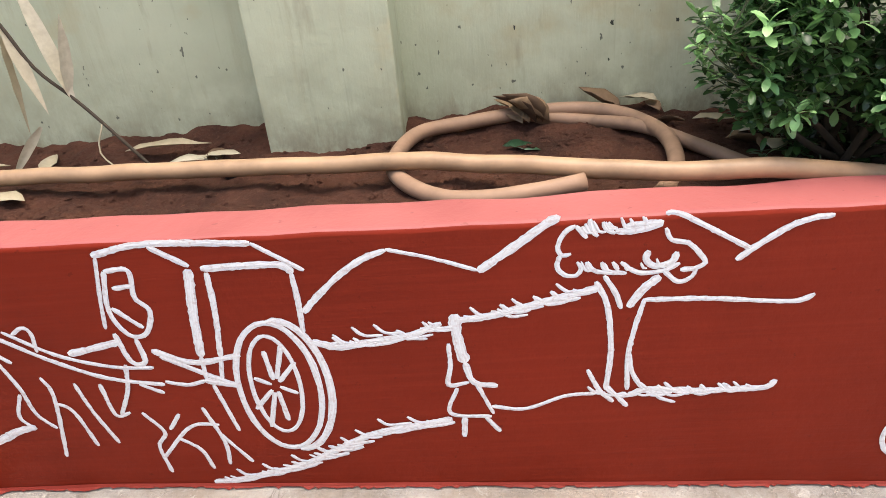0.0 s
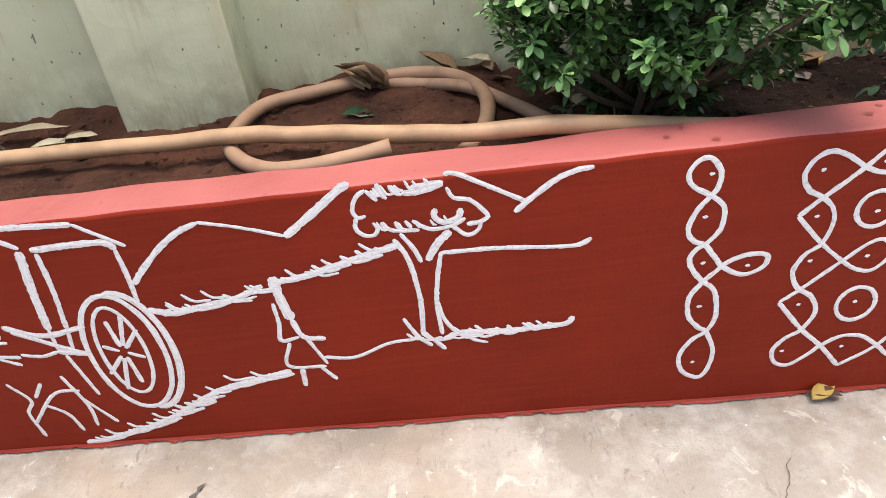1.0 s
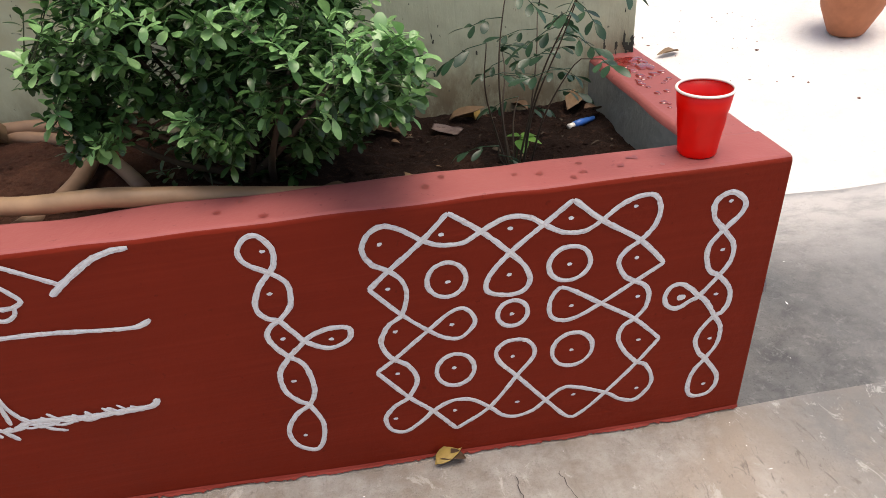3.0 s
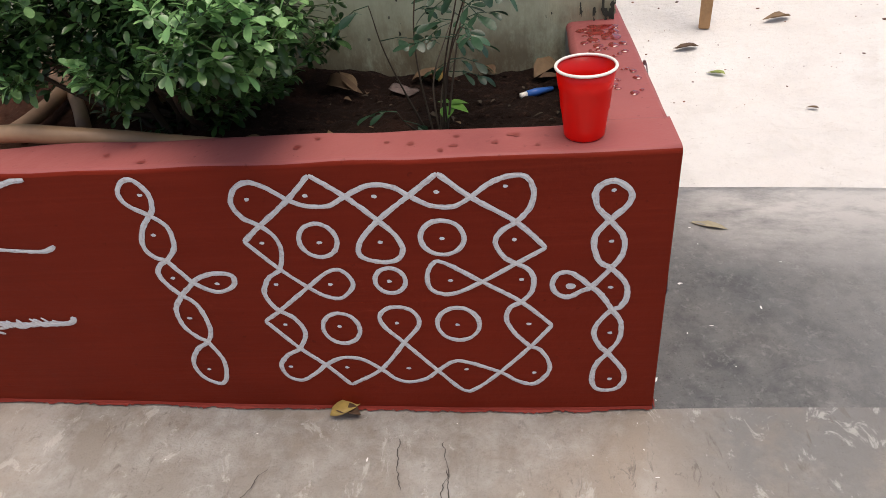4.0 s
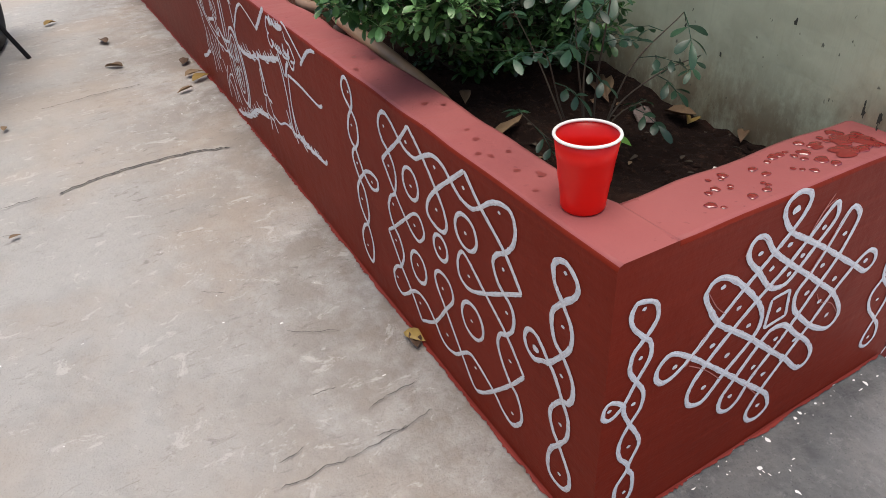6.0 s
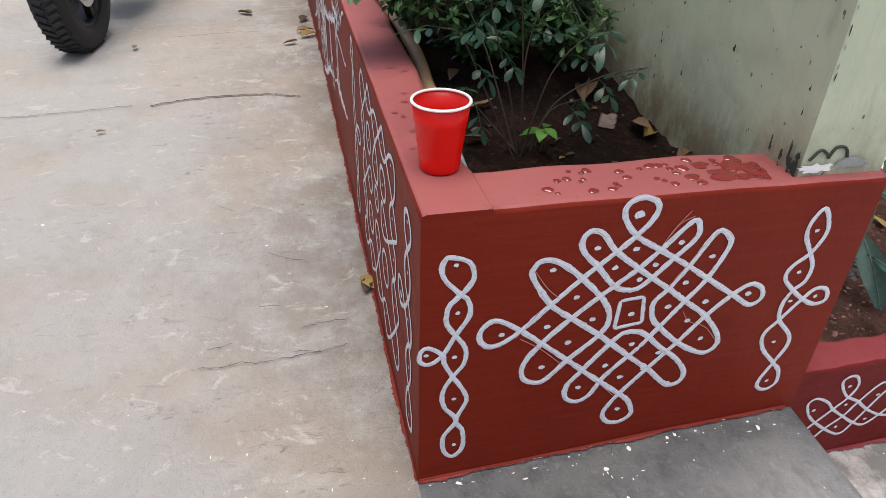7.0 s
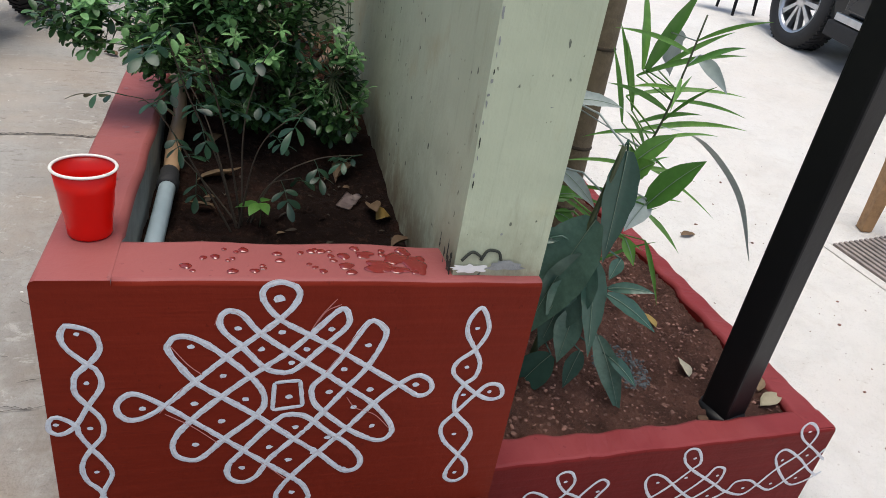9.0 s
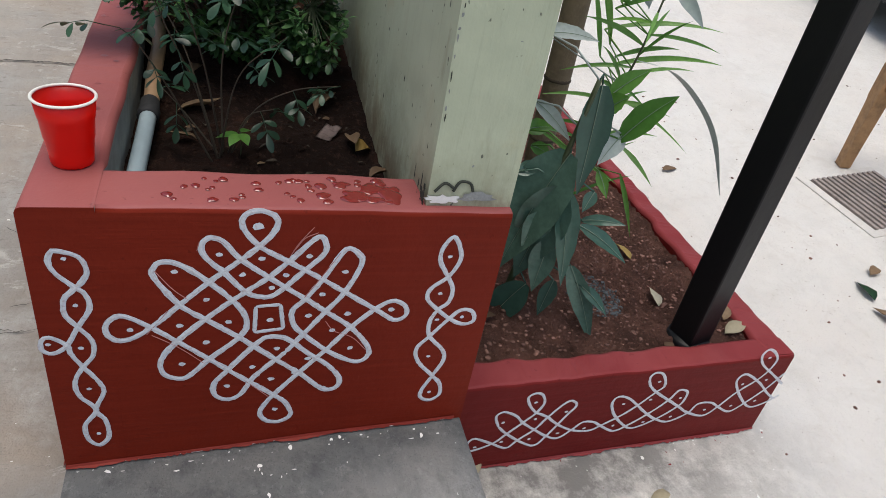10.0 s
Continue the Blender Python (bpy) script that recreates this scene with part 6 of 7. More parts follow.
def parked_car():
    e = new("car")
    R = 0.42
    # local frame: x along the car, front axle at 0, y away from the viewer
    e.matrix_world = pose(-4.55, 5.12, yard_z(-4.55, 5.12) - 0.03, 0, 5.0, -6)
    W = 1.82
    side = [(-0.92, 0.42), (-0.95, 0.62), (-0.88, 0.86), (-0.55, 1.00), (0.42, 1.10), (0.62, 1.14), (1.25, 1.66), (1.6, 1.72), (3.1, 1.70), (3.5, 1.58), (3.62, 1.05), (3.66, 0.62), (3.58, 0.40)]
    bottom = [(3.20, 0.36)] + [(2.75 + 0.46 * math.cos(t), R + 0.46 * math.sin(t)) for t in [radians(a) for a in range(0, 181, 15)]] + [(2.24, 0.30), (0.52, 0.30)] + [(0.46 * math.cos(t), R + 0.46 * math.sin(t)) for t in [radians(a) for a in range(0, 181, 15)]] + [(-0.50, 0.36)]
    outline = side + bottom
    bm = bmesh.new()
    def inset(z):
        return 0.0 if z < 1.0 else min(0.22, (z - 1.0) * 0.33)
    near = [bm.verts.new((x, 0.02 + inset(z) + (0.05 if z < 0.34 else 0), z)) for x, z in outline]
    far = [bm.verts.new((x, W - inset(z), z)) for x, z in outline]
    n = len(outline)
    for i in range(n):
        bm.faces.new((near[i], near[(i + 1) % n], far[(i + 1) % n], far[i]))
    bm.faces.new(near)
    bm.faces.new(far[::-1])
    bmesh.ops.recalc_face_normals(bm, faces=bm.faces[:])
    bmesh.ops.triangulate(bm, faces=[f for f in bm.faces if len(f.verts) > 4])
    part("body", bm, M_CARPAINT, e, "dark grey-black car body")
    for x0, x1 in ((0.62, 1.62), (1.64, 2.26)):
        db = bmesh.new()
        box(db, x0, x1, 0.0, 0.03, 0.50, 1.02, 0.012)
        door = part("door", db, M_CARPAINT, e)
        hb = bmesh.new()
        box(hb, x1 - 0.28, x1 - 0.10, -0.025, 0.005, 0.90, 0.93, 0.006)
        part("door_handle", hb, M_ALLOY, door, "chrome door handle")
    sb = bmesh.new()
    box(sb, 0.50, 2.24, -0.02, 0.06, 0.27, 0.40, 0.02)
    part("sill", sb, M_RUBBER, e, "black plastic sill")
    tb = bmesh.new()
    box(tb, 0.56, 2.22, -0.012, 0.03, 0.41, 0.47, 0.006)
    part("trim_strip", tb, M_ALLOY, e, "bright metal trim strip")
    gb = bmesh.new()
    vs = [gb.verts.new(p) for p in ((0.80, 0.08, 1.12), (2.9, 0.08, 1.12), (2.75, 0.20, 1.60), (1.35, 0.20, 1.60))]
    gb.faces.new(vs)
    part("side_window", gb, M_BLACK, e, "dark glossy side window")
    lb = bmesh.new()
    box(lb, -0.93, -0.70, 0.0, 0.30, 0.72, 0.86, 0.02)
    part("headlight", lb, M_ALLOY, e)
    mb = bmesh.new()
    box(mb, 0.70, 0.82, -0.18, -0.02, 1.08, 1.24, 0.03)
    part("wing_mirror", mb, M_CARPAINT, e)
    for x in (0.0, 2.75):
        for y, s in ((0.12, -1), (W - 0.12, 1)):
            wp = new("wheel")
            wp.parent = e
            wheel_parts(wp, Vector((x, y, R)), R, 0.24, (0, s, 0), 10, M_ALLOY)
    return tagged(e, "dark parked car with alloy wheels in the yard", "car")


M_CARPAINT = plain("dark_car_paint", (0.02, 0.021, 0.024), 0.18, grain=4, wear=0.1, relief=0.0001)
parked_car()


def motorbike():
    e = new("motorcycle")
    e.matrix_world = pose(-2.62, -1.065, west_z(-2.65) - 0.002, 0, 0, -8)
    R, w = 0.31, 0.145
    def sub(name):
        o = new(name)
        o.parent = e
        return o
    wheel_parts(sub("front_wheel"), Vector((0, 0, R)), R, w, (0, 1, 0), 5, M_BLACK, 26)
    wheel_parts(sub("rear_wheel"), Vector((-1.32, 0, R)), R, w * 1.15, (0, 1, 0), 5, M_BLACK, 26)
    for s in (-1, 1):
        fb = bmesh.new()
        tube(fb, [(0.0, s * 0.085, R), (-0.12, s * 0.085, 0.62), (-0.23, s * 0.085, 0.92)], [0.022, 0.019, 0.018], 10)
        part("fork_leg", fb, M_ALLOY, e, "", True)
    gb = bmesh.new()
    for i in range(13):
        a = radians(20 + i * 10)
        for s in (-0.06, 0.06):
            gb.verts.new((0.33 * math.cos(a), s, R + 0.33 * math.sin(a)))
    gb.verts.ensure_lookup_table()
    for i in range(12):
        gb.faces.new([gb.verts[k] for k in (2 * i, 2 * i + 1, 2 * i + 3, 2 * i + 2)])
    bmesh.ops.solidify(gb, geom=gb.faces[:], thickness=0.004)
    part("mudguard", gb, M_BLACK, e, "", True)
    db = bmesh.new()
    lathe(db, [(0.05, 0.060), (0.12, 0.060), (0.12, 0.065), (0.05, 0.065)], 32, (0, 0, R), Vector((0, 1, 0)).to_track_quat("Z", "Y").to_matrix())
    part("brake_disc", db, M_ALLOY, e)
    eb = bmesh.new()
    box(eb, -0.85, -0.40, -0.14, 0.14, 0.22, 0.58, 0.05)
    part("engine", eb, M_IRON, e)
    tb = bmesh.new()
    box(tb, -0.72, -0.28, -0.13, 0.13, 0.66, 0.88, 0.06)
    part("fuel_tank", tb, M_BLACK, e, "", True)
    sb = bmesh.new()
    box(sb, -1.42, -0.70, -0.12, 0.12, 0.70, 0.79, 0.035)
    part("seat", sb, M_RUBBER, e, "", True)
    hb = bmesh.new()
    tube(hb, glide([(-0.36, -0.36, 1.0), (-0.24, -0.12, 1.0), (-0.24, 0.12, 1.0), (-0.36, 0.36, 1.0)], 0.04), 0.012, 8)
    part("handlebar", hb, M_BLACK, e, "", True)
    lb = bmesh.new()
    lathe(lb, [(0.0, 0.10), (0.08, 0.08), (0.085, 0.0), (0.05, -0.07), (0, -0.08)], 24, (-0.12, 0, 0.86), Vector((1, 0, 0)).to_track_quat("Z", "Y").to_matrix())
    part("headlamp", lb, M_BLACK, e, "", True)
    pb = bmesh.new()
    tube(pb, glide([(-0.45, -0.10, 0.35), (-0.7, -0.15, 0.20), (-1.5, -0.17, 0.34)], 0.05), 0.03, 10)
    part("exhaust", pb, M_ALLOY, e, "", True)
    kb = bmesh.new()
    tube(kb, [(-1.05, 0.10, 0.25), (-1.00, 0.22, 0.0)], 0.012, 8)
    part("side_stand", kb, M_BLACK, e)
    return tagged(e, "parked black motorcycle with treaded tyres on cement", "motorcycle")


motorbike()


def clay_pot():
    e = thing("clay_pot", (2.11, 2.60, yard_z(2.11, 2.60)))
    bm = bmesh.new()
    lathe(bm, [(0, 0.0), (0.085, 0.0), (0.098, 0.015), (0.155, 0.14), (0.185, 0.26), (0.19, 0.29), (0.175, 0.29), (0.16, 0.24), (0.0, 0.22)], 32)
    part("pot_body", bm, M_CLAY, e, "", True)
    rm = bmesh.new()
    lathe(rm, [(0.186, 0.268), (0.206, 0.272), (0.208, 0.305), (0.186, 0.31), (0.172, 0.285)], 32)
    part("pot_rim", rm, M_CLAY, e, "", True)
    sb = bmesh.new()
    lathe(sb, [(0.172, 0.27), (0.10, 0.285), (0.0, 0.28)], 24)
    part("soil_fill", sb, M_SOIL, e, "", True)
    return tagged(e, "terracotta plant pot on the pale cement yard", "pot")


clay_pot()


def far_chair():
    x, y = -6.0, 5.5
    z = yard_z(x, y)
    e = thing("garden_chair", (x, y, z), 25)
    for lx, ly in ((-0.22, -0.22), (0.22, -0.22), (-0.2, 0.22), (0.2, 0.22)):
        lb = bmesh.new()
        tube(lb, [(lx * 1.15, ly * 1.15, -0.01), (lx, ly, 0.42)], [0.016, 0.022], 8)
        part("leg", lb, M_BLACK, e)
    sb = bmesh.new()
    box(sb, -0.25, 0.25, -0.25, 0.25, 0.41, 0.45, 0.015)
    part("seat", sb, M_BLACK, e)
    bb = bmesh.new()
    box(bb, -0.24, 0.24, 0.22, 0.26, 0.45, 0.86, 0.015)
    part("backrest", bb, M_BLACK, e)
    return tagged(e, "dark plastic chair standing far off in the yard", "chair")


far_chair()


# ---- small things, stains and wear ----
def drop_on(*obs):
    """A function that tells the height of these meshes' upper surface at a place."""
    vs, ps = [], []
    for ob in obs:
        n = len(vs)
        vs += [v.co.copy() for v in ob.data.vertices]
        ps += [[n + i for i in p.vertices] for p in ob.data.polygons]
    tree = BVHTree.FromPolygons(vs, ps)

    def height(x, y, default=0.0):
        hit = tree.ray_cast(Vector((x, y, 3.0)), Vector((0, 0, -1)))
        return hit[0].z if hit[0] is not None else default
    return height


TOPS = drop_on(wall_front, wall_end)
FLOORS = drop_on(floor, step_slab)


def flat_patch(name, mat, parent, centre, rx, ry, z, seed, label="", normal="z", k=14, rough=0.35):
    """A thin irregular patch of dirt, water or paint lying on a surface."""
    r = random.Random(seed)
    bm = bmesh.new()
    ring = []
    for i in range(k):
        a = i * math.tau / k
        s = 1 + rough * r.uniform(-1, 1)
        u, v = rx * s * math.cos(a), ry * s * math.sin(a)
        ring.append(bm.verts.new({"z": (centre[0] + u, centre[1] + v, z(centre[0] + u, centre[1] + v) + 0.0009 if callable(z) else z), "x": (z, centre[0] + u, centre[1] + v), "y": (centre[0] + u, z, centre[1] + v)}[normal]))
    f = bm.faces.new(ring)
    f.normal_update()
    want = {"z": Vector((0, 0, 1)), "x": Vector((1, 0, 0)), "y": Vector((0, -1, 0))}[normal]
    if f.normal.dot(want) < 0:
        f.normal_flip()
    return part(name, bm, mat, parent, label)


def drop(parent, centre, rx, ry, seed, label, k=20, rough=0.09):
    """A shallow domed pool of water on a wall top."""
    r = random.Random(seed)
    bm = bmesh.new()
    p1, p2, p3 = (r.uniform(0, math.tau) for _ in range(3))
    wob = [1 + rough * (math.sin(2 * math.tau * i / k + p1) + 0.8 * math.sin(3 * math.tau * i / k + p2) + 0.6 * math.sin(5 * math.tau * i / k + p3)) for i in range(k)]
    tall = min(0.0030, 0.32 * min(rx, ry))
    rings = []
    for s, h in ((1.0, 0.0003), (0.92, 0.35 * tall), (0.75, 0.72 * tall), (0.45, 0.95 * tall)):
        ring = []
        for i in range(k):
            a = i * math.tau / k
            x, y = centre[0] + rx * s * wob[i] * math.cos(a), centre[1] + ry * s * wob[i] * math.sin(a)
            ring.append(bm.verts.new((x, y, TOPS(x, y, 0.578) + 0.0006 + h)))
        rings.append(ring)
    for a, b in zip(rings, rings[1:]):
        for i in range(k):
            bm.faces.new((a[i], a[(i + 1) % k], b[(i + 1) % k], b[i]))
    bm.faces.new(rings[-1])
    return part("wet_spot", bm, M_WET, parent, label, True)


def wet_spots():
    r = random.Random(31)
    for i in range(40):
        y = r.choice((r.uniform(0.20, 0.42), r.uniform(0.42, 0.60)))
        x = r.uniform(-0.108, -0.024)
        s = r.uniform(0.003, 0.008) if y < 0.43 else r.uniform(0.004, 0.012)
        drop(wall_end, (x, y), s * 1.1, s * 1.2, i, "glossy wet spot")
    for i, (x, y, rx, ry) in enumerate(((-0.045, 0.52, 0.018, 0.030), (-0.075, 0.555, 0.020, 0.024), (-0.055, 0.585, 0.030, 0.020), (-0.085, 0.50, 0.012, 0.016), (-0.035, 0.555, 0.010, 0.018))):
        drop(wall_end, (x, y), rx, ry, 60 + i, "glossy wet patch", 40, 0.16)
    for i in range(14):
        x = r.uniform(-1.0, -0.22)
        flat_patch("wet_spot", M_DAMPRED, wall_front, (x, r.uniform(0.02, 0.09)), r.uniform(0.004, 0.009), r.uniform(0.004, 0.008), TOPS, 90 + i, "glossy wet spot", "z", 18, 0.15)


wet_spots()


def pillar_marks():
    flat_patch("bare_patch", M_CHIP, wall_compound, (0.676, 0.590), 0.034, 0.008, -0.0195, 3, "bare white plaster patch", "x", 26, 0.35)
    flat_patch("bare_patch", M_BARE, wall_compound, (0.738, 0.596), 0.036, 0.009, -0.019, 4, "grey bare plaster patch", "x", 26, 0.3)
    r = random.Random(12)
    for i in range(22):
        x = -0.026 - 0.075 * r.random() ** 1.6
        flat_patch("mould_streak", M_MOSS, wall_compound, (x, 0.588 + r.uniform(-0.02, 0.025)), r.uniform(0.0015, 0.0055), r.uniform(0.004, 0.018), 0.6385 - 0.00005 * i, 40 + i, "black mould streak", "y", 10, 0.5)
    for y0, z0, pts in ((0.66, 0.61, ((0.655, 0.605), (0.672, 0.622), (0.69, 0.612))), (0.69, 0.61, ((0.69, 0.606), (0.70, 0.625), (0.72, 0.622), (0.728, 0.606)))):
        bm = bmesh.new()
        tube(bm, glide([(-0.0205, y, z) for y, z in pts], 0.004), 0.0028, 5)
        part("mould_streak", bm, M_MOSS, wall_compound, "black mould streak")
    for i in range(6):
        flat_patch("paint_chip", M_BARE, wall_compound, (r.uniform(0.645, 0.79), r.uniform(0.64, 1.35)), r.uniform(0.0015, 0.0045), r.uniform(0.001, 0.003), -0.0205 + 0.0001 * i, 70 + i, "dark chip in the plaster", "x", 9, 0.5)
    for i in range(26):
        flat_patch("paint_chip", M_BARE if i % 4 else M_MOSS, wall_compound, (0.6465 + 0.004 * r.random(), r.uniform(0.60, 1.5)), r.uniform(0.0008, 0.0022), r.uniform(0.002, 0.008), -0.0208 + 0.00001 * i, 500 + i, "dark chip along the plaster corner", "x", 8, 0.5)
    for i in range(70):
        x = -0.03 - 1.6 * r.random()
        flat_patch("paint_chip", M_MOSS, wall_compound, (x, r.uniform(0.56, 1.25)), r.uniform(0.0012, 0.0035), r.uniform(0.002, 0.007), 0.6382, 170 + i, "dark chip in the plaster", "y", 8, 0.5)


pillar_marks()


def floor_lines():
    z = lambda x, y: west_z(x) + 0.0055 + 0.004 * noise.noise(Vector((x * 3, y * 3, 0)))
    runs = [((-1.88, -0.70), (-1.925, -0.55), (-1.94, -0.40), (-1.935, -0.22), (-1.895, -0.12)), ((-1.845, -1.25), (-1.888, -0.765)), ((-0.395, -0.436), (-0.402, -0.36), (-0.398, -0.285), (-0.41, -0.18), (-0.417, -0.084)), ((-0.50, -0.20), (-0.51, -0.14), (-0.512, -0.08)),
            ((-0.828, -0.274), (-0.79, -0.21), (-0.765, -0.16)), ((-2.71, -0.70), (-2.755, -0.48), (-2.77, -0.28)), ((-0.46, -0.42), (-0.475, -0.36)), ((-0.60, -0.30), (-0.59, -0.24)), ((-4.3, -1.2), (-4.35, -0.4), (-4.38, -0.05)),
            ((-0.42, -0.22), (-0.415, -0.15)), ((-1.70, -0.88), (-1.685, -0.84)), ((-1.10, -0.42), (-1.06, -0.36))]
    r = random.Random(2)
    for number, run in enumerate(runs):
        bm = bmesh.new()
        pts = glide(run, 0.006)
        rows = []
        for i, p in enumerate(pts):
            j = 0.010 * noise.noise(Vector((p.x * 25, p.y * 25, 2))) + 0.005 * noise.noise(Vector((p.x * 90, p.y * 90, 4)))
            w = (0.0040 if number == 0 else 0.0016 if number in (1, 5) else 0.0009) * (1 + 1.0 * noise.noise(Vector((i * 0.5, p.x, 7)))) * (0.3 if i in (0, len(pts) - 1) else 1)
            rows.append((bm.verts.new((p.x + j - w, p.y, z(p.x, p.y))), bm.verts.new((p.x + j + w, p.y, z(p.x, p.y)))))
        for a, b in zip(rows, rows[1:]):
            bm.faces.new((a[0], a[1], b[1], b[0]))
        part("crack", bm, M_CRACK, floor, "thin dark crack in the cement")
    for i in range(46):
        x, y = -2.6 * r.random() ** 1.3 + 0.0, -0.9 * r.random() ** 1.4 - 0.03
        flat_patch("paint_splash", M_CHIP, floor, (x, y), 0.0012 + 0.0045 * r.random() ** 3, 0.0012 + 0.004 * r.random() ** 3, FLOORS, 300 + i, "", "z", 7, 0.5)
    for i in range(24):
        x, y = 0.02 + 0.45 * r.random() ** 2.2, r.uniform(0.01, 0.78)
        zz = FLOORS
        flat_patch("paint_splash", M_CHIP, step_slab, (x, y), 0.0012 + 0.006 * r.random() ** 3, 0.0012 + 0.005 * r.random() ** 3, zz, 400 + i, "", "z", 7, 0.5)


floor_lines()


def skirt(name, parent, a, b, height, mat, out, seed, label, wide=1.0, lift=0.012):
    """The ragged edge of wall paint that ran onto the floor at the wall's foot."""
    bm = bmesh.new()
    a, b = Vector(a), Vector(b)
    n = round((b - a).length / 0.006)
    o = Vector(out)
    rows = []
    for i in range(n + 1):
        p = a + (b - a) * i / n
        w = wide * (0.005 + 0.010 * noise.noise(Vector((i * 0.06, seed, 0))) + 0.006 * noise.noise(Vector((i * 0.31, seed, 5))) + 0.005 * noise.noise(Vector((i * 0.93, seed, 3))))
        q = p + o * max(0.0012, w)
        rows.append((bm.verts.new((p.x, p.y, height(p.x, p.y) + lift)), bm.verts.new((p.x + o.x * 0.003, p.y + o.y * 0.003, height(p.x, p.y) + 0.007)), bm.verts.new((q.x, q.y, height(q.x, q.y) + 0.005))))
    for r, s in zip(rows, rows[1:]):
        for k in (0, 1):
            f = bm.faces.new((r[k], s[k], s[k + 1], r[k + 1]))
            f.normal_update()
            if f.normal.z < 0:
                f.normal_flip()
    part(name, bm, mat, parent, label)


floor_h = lambda x, y: west_z(x) + 0.004 * noise.noise(Vector((x * 3, y * 3, 0)))
slab_h = lambda x, y: -0.02 + 0.045 * max(0.0, y) / STEP_Y + 0.004 * noise.noise(Vector((x * 3, y * 3, 0)))
skirt("paint_skirt", wall_front, (-4.5, -0.0015, 0), (0, -0.0015, 0), floor_h, M_SPILL, (0, -1.0, 0), 1.0, "ragged red paint edge on the floor", 1.0)
skirt("paint_skirt", wall_end, (0.0015, 0.0, 0), (0.0015, 0.79, 0), slab_h, M_SPILL, (0.8, 0, 0), 5.0, "ragged red paint edge on the step")


skirt("paint_edge", wall_end, (0.0022, 0.10, 0), (0.0022, 0.79, 0), slab_h, M_CHIP, (0.30, 0, 0), 9.0, "thin ragged white paint line along the foot", 0.55, 0.009)


skirt("paint_skirt", low_front, (-0.073, 0.815, 0), (-0.105, 1.853, 0), yard_z, M_LOWTOP, (0.9, 0, 0), 3.0, "ragged red paint edge on the yard")
YARDS = drop_on(ground)
splash = random.Random(64)
for i in range(44):
    far = splash.random() ** 2
    y = splash.uniform(0.83, 1.9)
    flat_patch("paint_splash", M_CHIP if i % 3 else M_LOWTOP, ground, (-0.065 - 0.03 * (y - 0.8) + 0.30 * far, y), 0.0015 + 0.007 * splash.random() ** 3, 0.0015 + 0.006 * splash.random() ** 3, YARDS, 600 + i, "", "z", 7, 0.5)
for i in range(30):
    flat_patch("paint_splash", M_CHIP, step_slab, (0.012 + 0.07 * splash.random() ** 2, splash.uniform(0.0, 0.78)), 0.0012 + 0.004 * splash.random() ** 3, 0.0012 + 0.005 * splash.random() ** 3, FLOORS, 700 + i, "", "z", 7, 0.5)


def ground_leaves():
    r = random.Random(77)
    west = [(-0.665, -0.030, 300, 0.075, M_YELLOW), (-0.60, -0.026, 75, 0.07, M_DRY), (-2.63, -0.085, 30, 0.10, M_YELLOW), (-2.55, -0.10, 200, 0.08, M_DRY), (-3.07, -0.318, 140, 0.10, M_DRY), (-2.90, -0.07, 70, 0.10, M_DRY), (-3.55, -0.335, 100, 0.11, M_DRY), (-2.72, -0.10, 20, 0.10, M_DRY), (-2.53, -0.845, 80, 0.05, M_DRY), (-1.66, -0.86, 10, 0.035, M_DRY), (-4.2, -0.6, 40, 0.09, M_YELLOW)]
    for x, y, a, L, m in west:
        single_leaf("fallen_leaf", m, (x, y, west_z(x) + 0.012), a, L, L * 0.45, 0.1, 0.6, "small dry fallen leaf on the cement floor", 5, 8, "dry leaf", "leaves on the floor")
    yard = [(0.738, 2.230, 60, 0.09, M_GREENISH), (1.181, 2.742, 100, 0.15, M_DRY), (0.325, 2.580, 40, 0.08, M_DRY), (0.678, 2.528, 95, 0.13, M_DRY), (1.030, 1.855, 70, 0.05, M_DRY), (-0.575, 2.760, 80, 0.13, M_ROSE), (-0.417, 2.746, 100, 0.13, M_DRY), (-0.718, 2.864, 30, 0.11, M_DRY), (-1.62, 2.388, 10, 0.10, M_DRY), (-1.46, 2.10, 60, 0.10, M_STRAW), (0.075, 1.44, 200, 0.09, M_STRAW), (-0.04, 0.90, 60, 0.10, M_STRAW)]
    for x, y, a, L, m in yard:
        single_leaf("fallen_leaf", m, (x, y, yard_z(x, y) + 0.012), a, L, L * 0.4, 0.1, 0.6, "small fallen leaf on the pale yard", 4, 6, "dry leaf", "leaves in the yard")
    single_leaf("fallen_leaf", M_STRAW, (0.30, 0.60, 0.0), 70, 0.11, 0.03, 0.05, 0.4, "pale dry leaf on the grey step", 4, 6, "dry leaf")


ground_leaves()


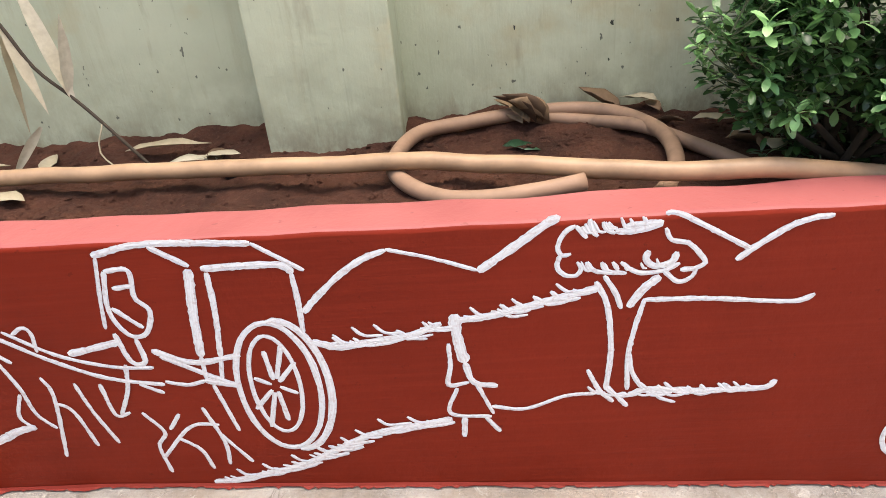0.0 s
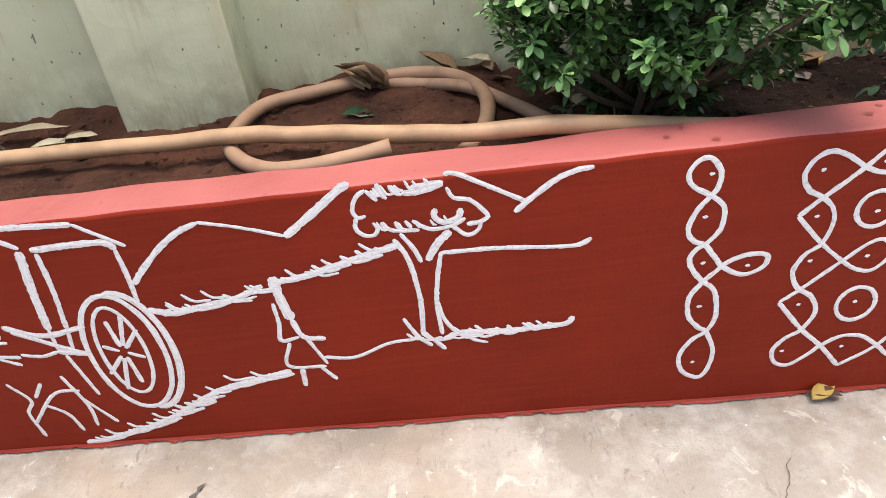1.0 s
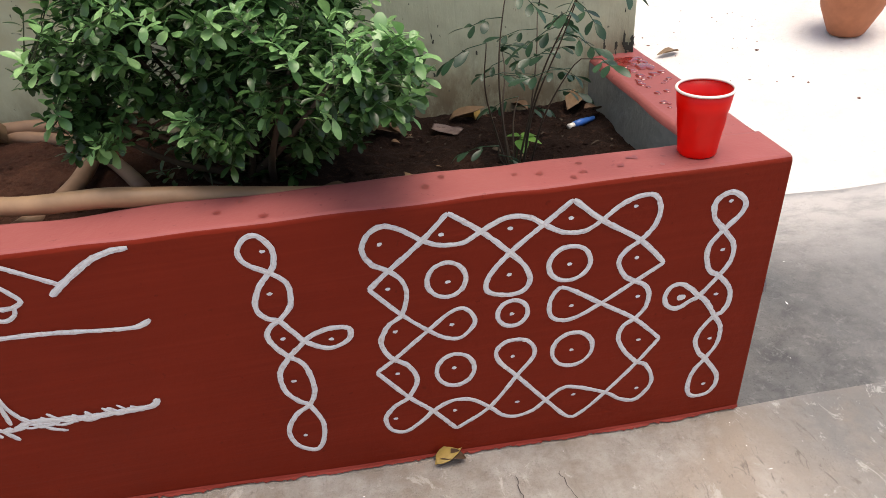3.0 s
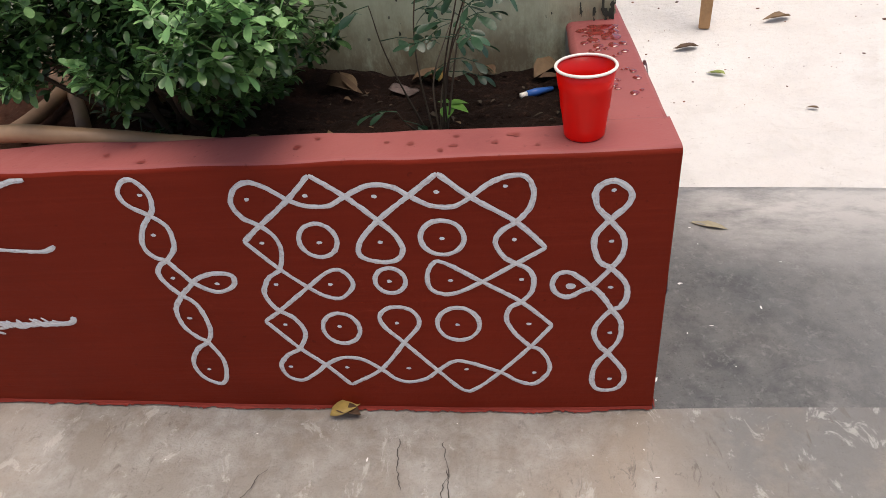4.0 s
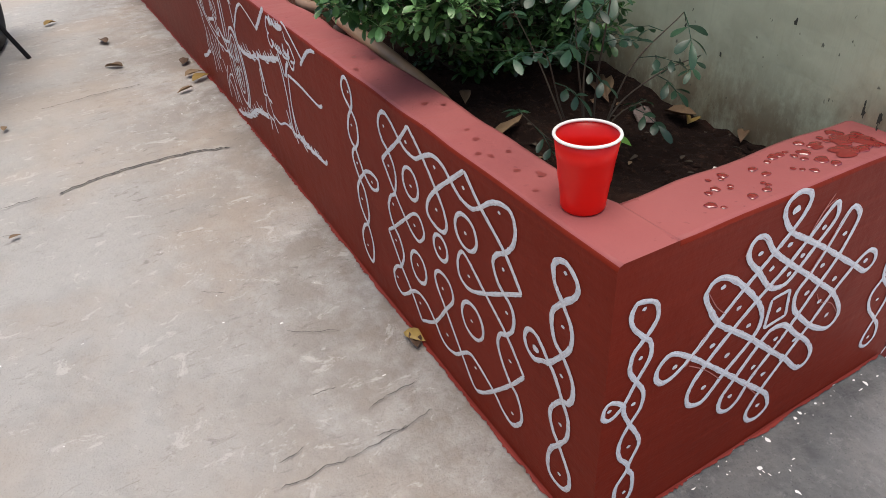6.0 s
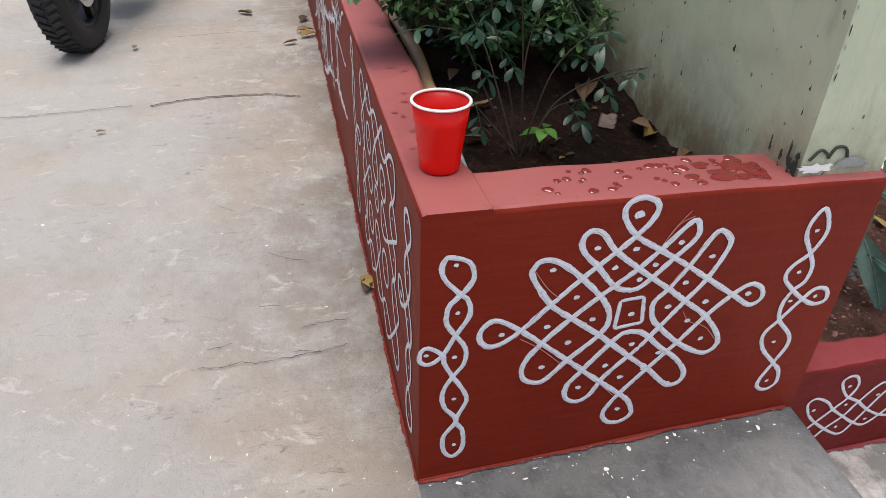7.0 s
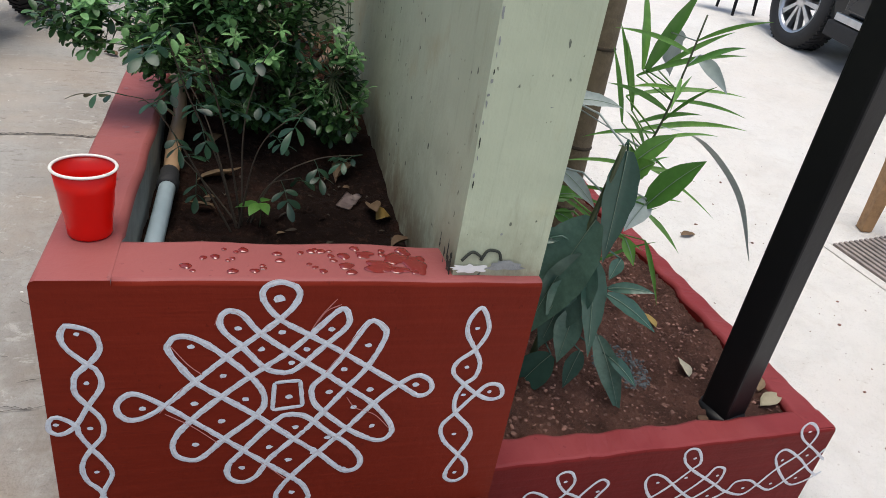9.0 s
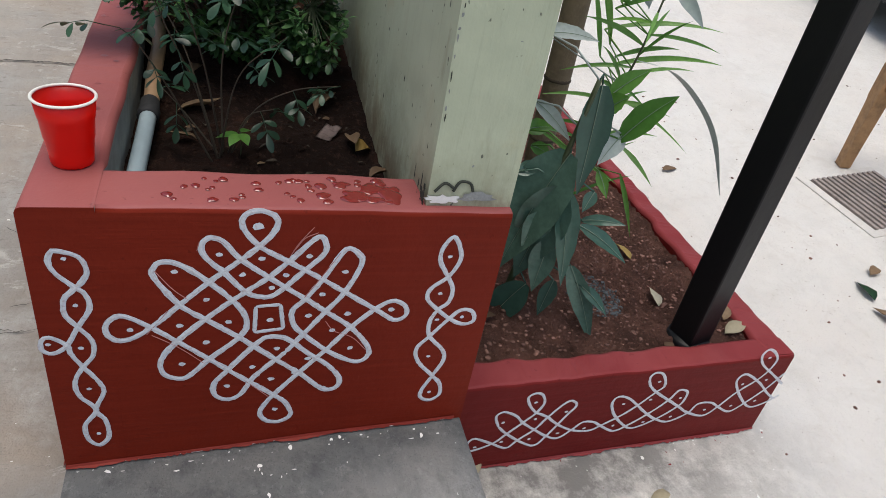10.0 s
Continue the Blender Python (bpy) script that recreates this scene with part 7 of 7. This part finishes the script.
def wrapper():
    bm = grid(spread(-0.036, 0.036, 0.005), spread(-0.020, 0.020, 0.005), lambda x, y: 0.006 * noise.noise(Vector((x * 60, y * 60, 1))) + 0.05 * abs(x) * (x > 0.02))
    bmesh.ops.solidify(bm, geom=bm.faces[:], thickness=0.0006)
    ob = link("plastic_wrapper", bm, M_FOIL, smooth=True)
    ob.matrix_world = pose(-0.515, 0.540, soil_z(-0.515, 0.540) + 0.014, 0, 8, -30)
    tagged(ob, "crinkled clear plastic wrapper lying on the soil", "wrapper")
    e = thing("ointment_tube", (-0.198, 0.480, soil_z(-0.198, 0.480) + 0.010), 25)
    b1 = bmesh.new()
    tube(b1, [(-0.034, 0, 0), (-0.012, 0, 0), (0.03, 0, -0.001)], [0.008, 0.009, 0.005], 12)
    part("tube_body", b1, M_BLUE, e, "blue crumpled tube", True)
    b2 = bmesh.new()
    tube(b2, [(-0.050, 0, 0), (-0.034, 0, 0)], [0.0065, 0.0065], 12)
    part("cap", b2, M_RIM, e, "white screw cap", True)
    tagged(e, "small blue and white crumpled tube on the soil", "tube")
    single_leaf("crumpled_leaf", M_YELLOW, (-0.435, 0.592, soil_z(-0.435, 0.592) + 0.01), 30, 0.045, 0.034, 0.5, 1.4, "crumpled ochre leaf at the foot of the wall", 20, 20, "dry leaf")
    sb = bmesh.new()
    bmesh.ops.create_icosphere(sb, subdivisions=2, radius=0.022)
    for v in sb.verts:
        v.co *= 1 + 0.25 * noise.noise(v.co * 60)
    st = link("black_pebble", sb, M_RUBBER, smooth=True)
    st.matrix_world = pose(-2.150, 0.40, soil_z(-2.15, 0.40) + 0.012)
    tagged(st, "small black pebble half sunk in the red soil", "pebble")


wrapper()


def clods(name, where, count, seed, label, big):
    """Loose crumbs: small uneven lumps, most of them tiny."""
    r = random.Random(seed)
    ball = bmesh.new()
    bmesh.ops.create_icosphere(ball, subdivisions=1, radius=1.0)
    shape = [v.co.copy() for v in ball.verts]
    faces = [[v.index for v in f.verts] for f in ball.faces]
    ball.free()
    vs, fs = [], []
    for i in range(count):
        x, y, z = where(r)
        s = 0.0012 + big * r.random() ** 5
        k = len(vs)
        squash = Vector((r.uniform(0.6, 1.4), r.uniform(0.6, 1.4), r.uniform(0.4, 0.8))) * s
        vs += [(c.x * squash.x * r.uniform(0.65, 1.3) + x, c.y * squash.y * r.uniform(0.65, 1.3) + y, c.z * squash.z * r.uniform(0.6, 1.3) + z) for c in shape]
        fs += [[k + j for j in f] for f in faces]
    me = bpy.data.meshes.new(name)
    me.from_pydata(vs, [], fs)
    me.materials.append({5: M_PLANTER_SOIL, 6: M_CLOD, 7: M_ASH}[seed])
    tagged(new(name, me), label, "soil clods", kind="stuff")


def upper(r):
    x, y = -0.13 - 2.6 * r.random(), r.uniform(0.12, 0.62)
    return x, y, soil_z(x, y)


def lower(r):
    x, y = -0.2 - 1.4 * r.random(), r.uniform(0.82, 1.76)
    return x, y, low_soil_z(x, y)


clods("soil_clod", upper, 4000, 5, "loose crumbs and clods of red soil", 0.009)
clods("soil_clod", lower, 9000, 6, "loose crumbs of damp red soil", 0.007)


def ash(r):
    a, d = r.random() * math.tau, 0.085 * r.random() ** 0.7
    x, y = -0.434 + d * math.cos(a) * 1.2, 1.37 + d * math.sin(a)
    return x, y, low_soil_z(x, y)


clods("ash_crumb", ash, 2000, 7, "grey ash crumbs scattered on the soil", 0.005)


def yard_bits(r):
    x, y = -2.4 + 4.2 * r.random(), 1.9 + 2.6 * r.random()
    return x, y, yard_z(x, y) + 0.001


clods("yard_grit", yard_bits, 900, 6, "scattered dark grit and leaf crumbs on the yard", 0.008)
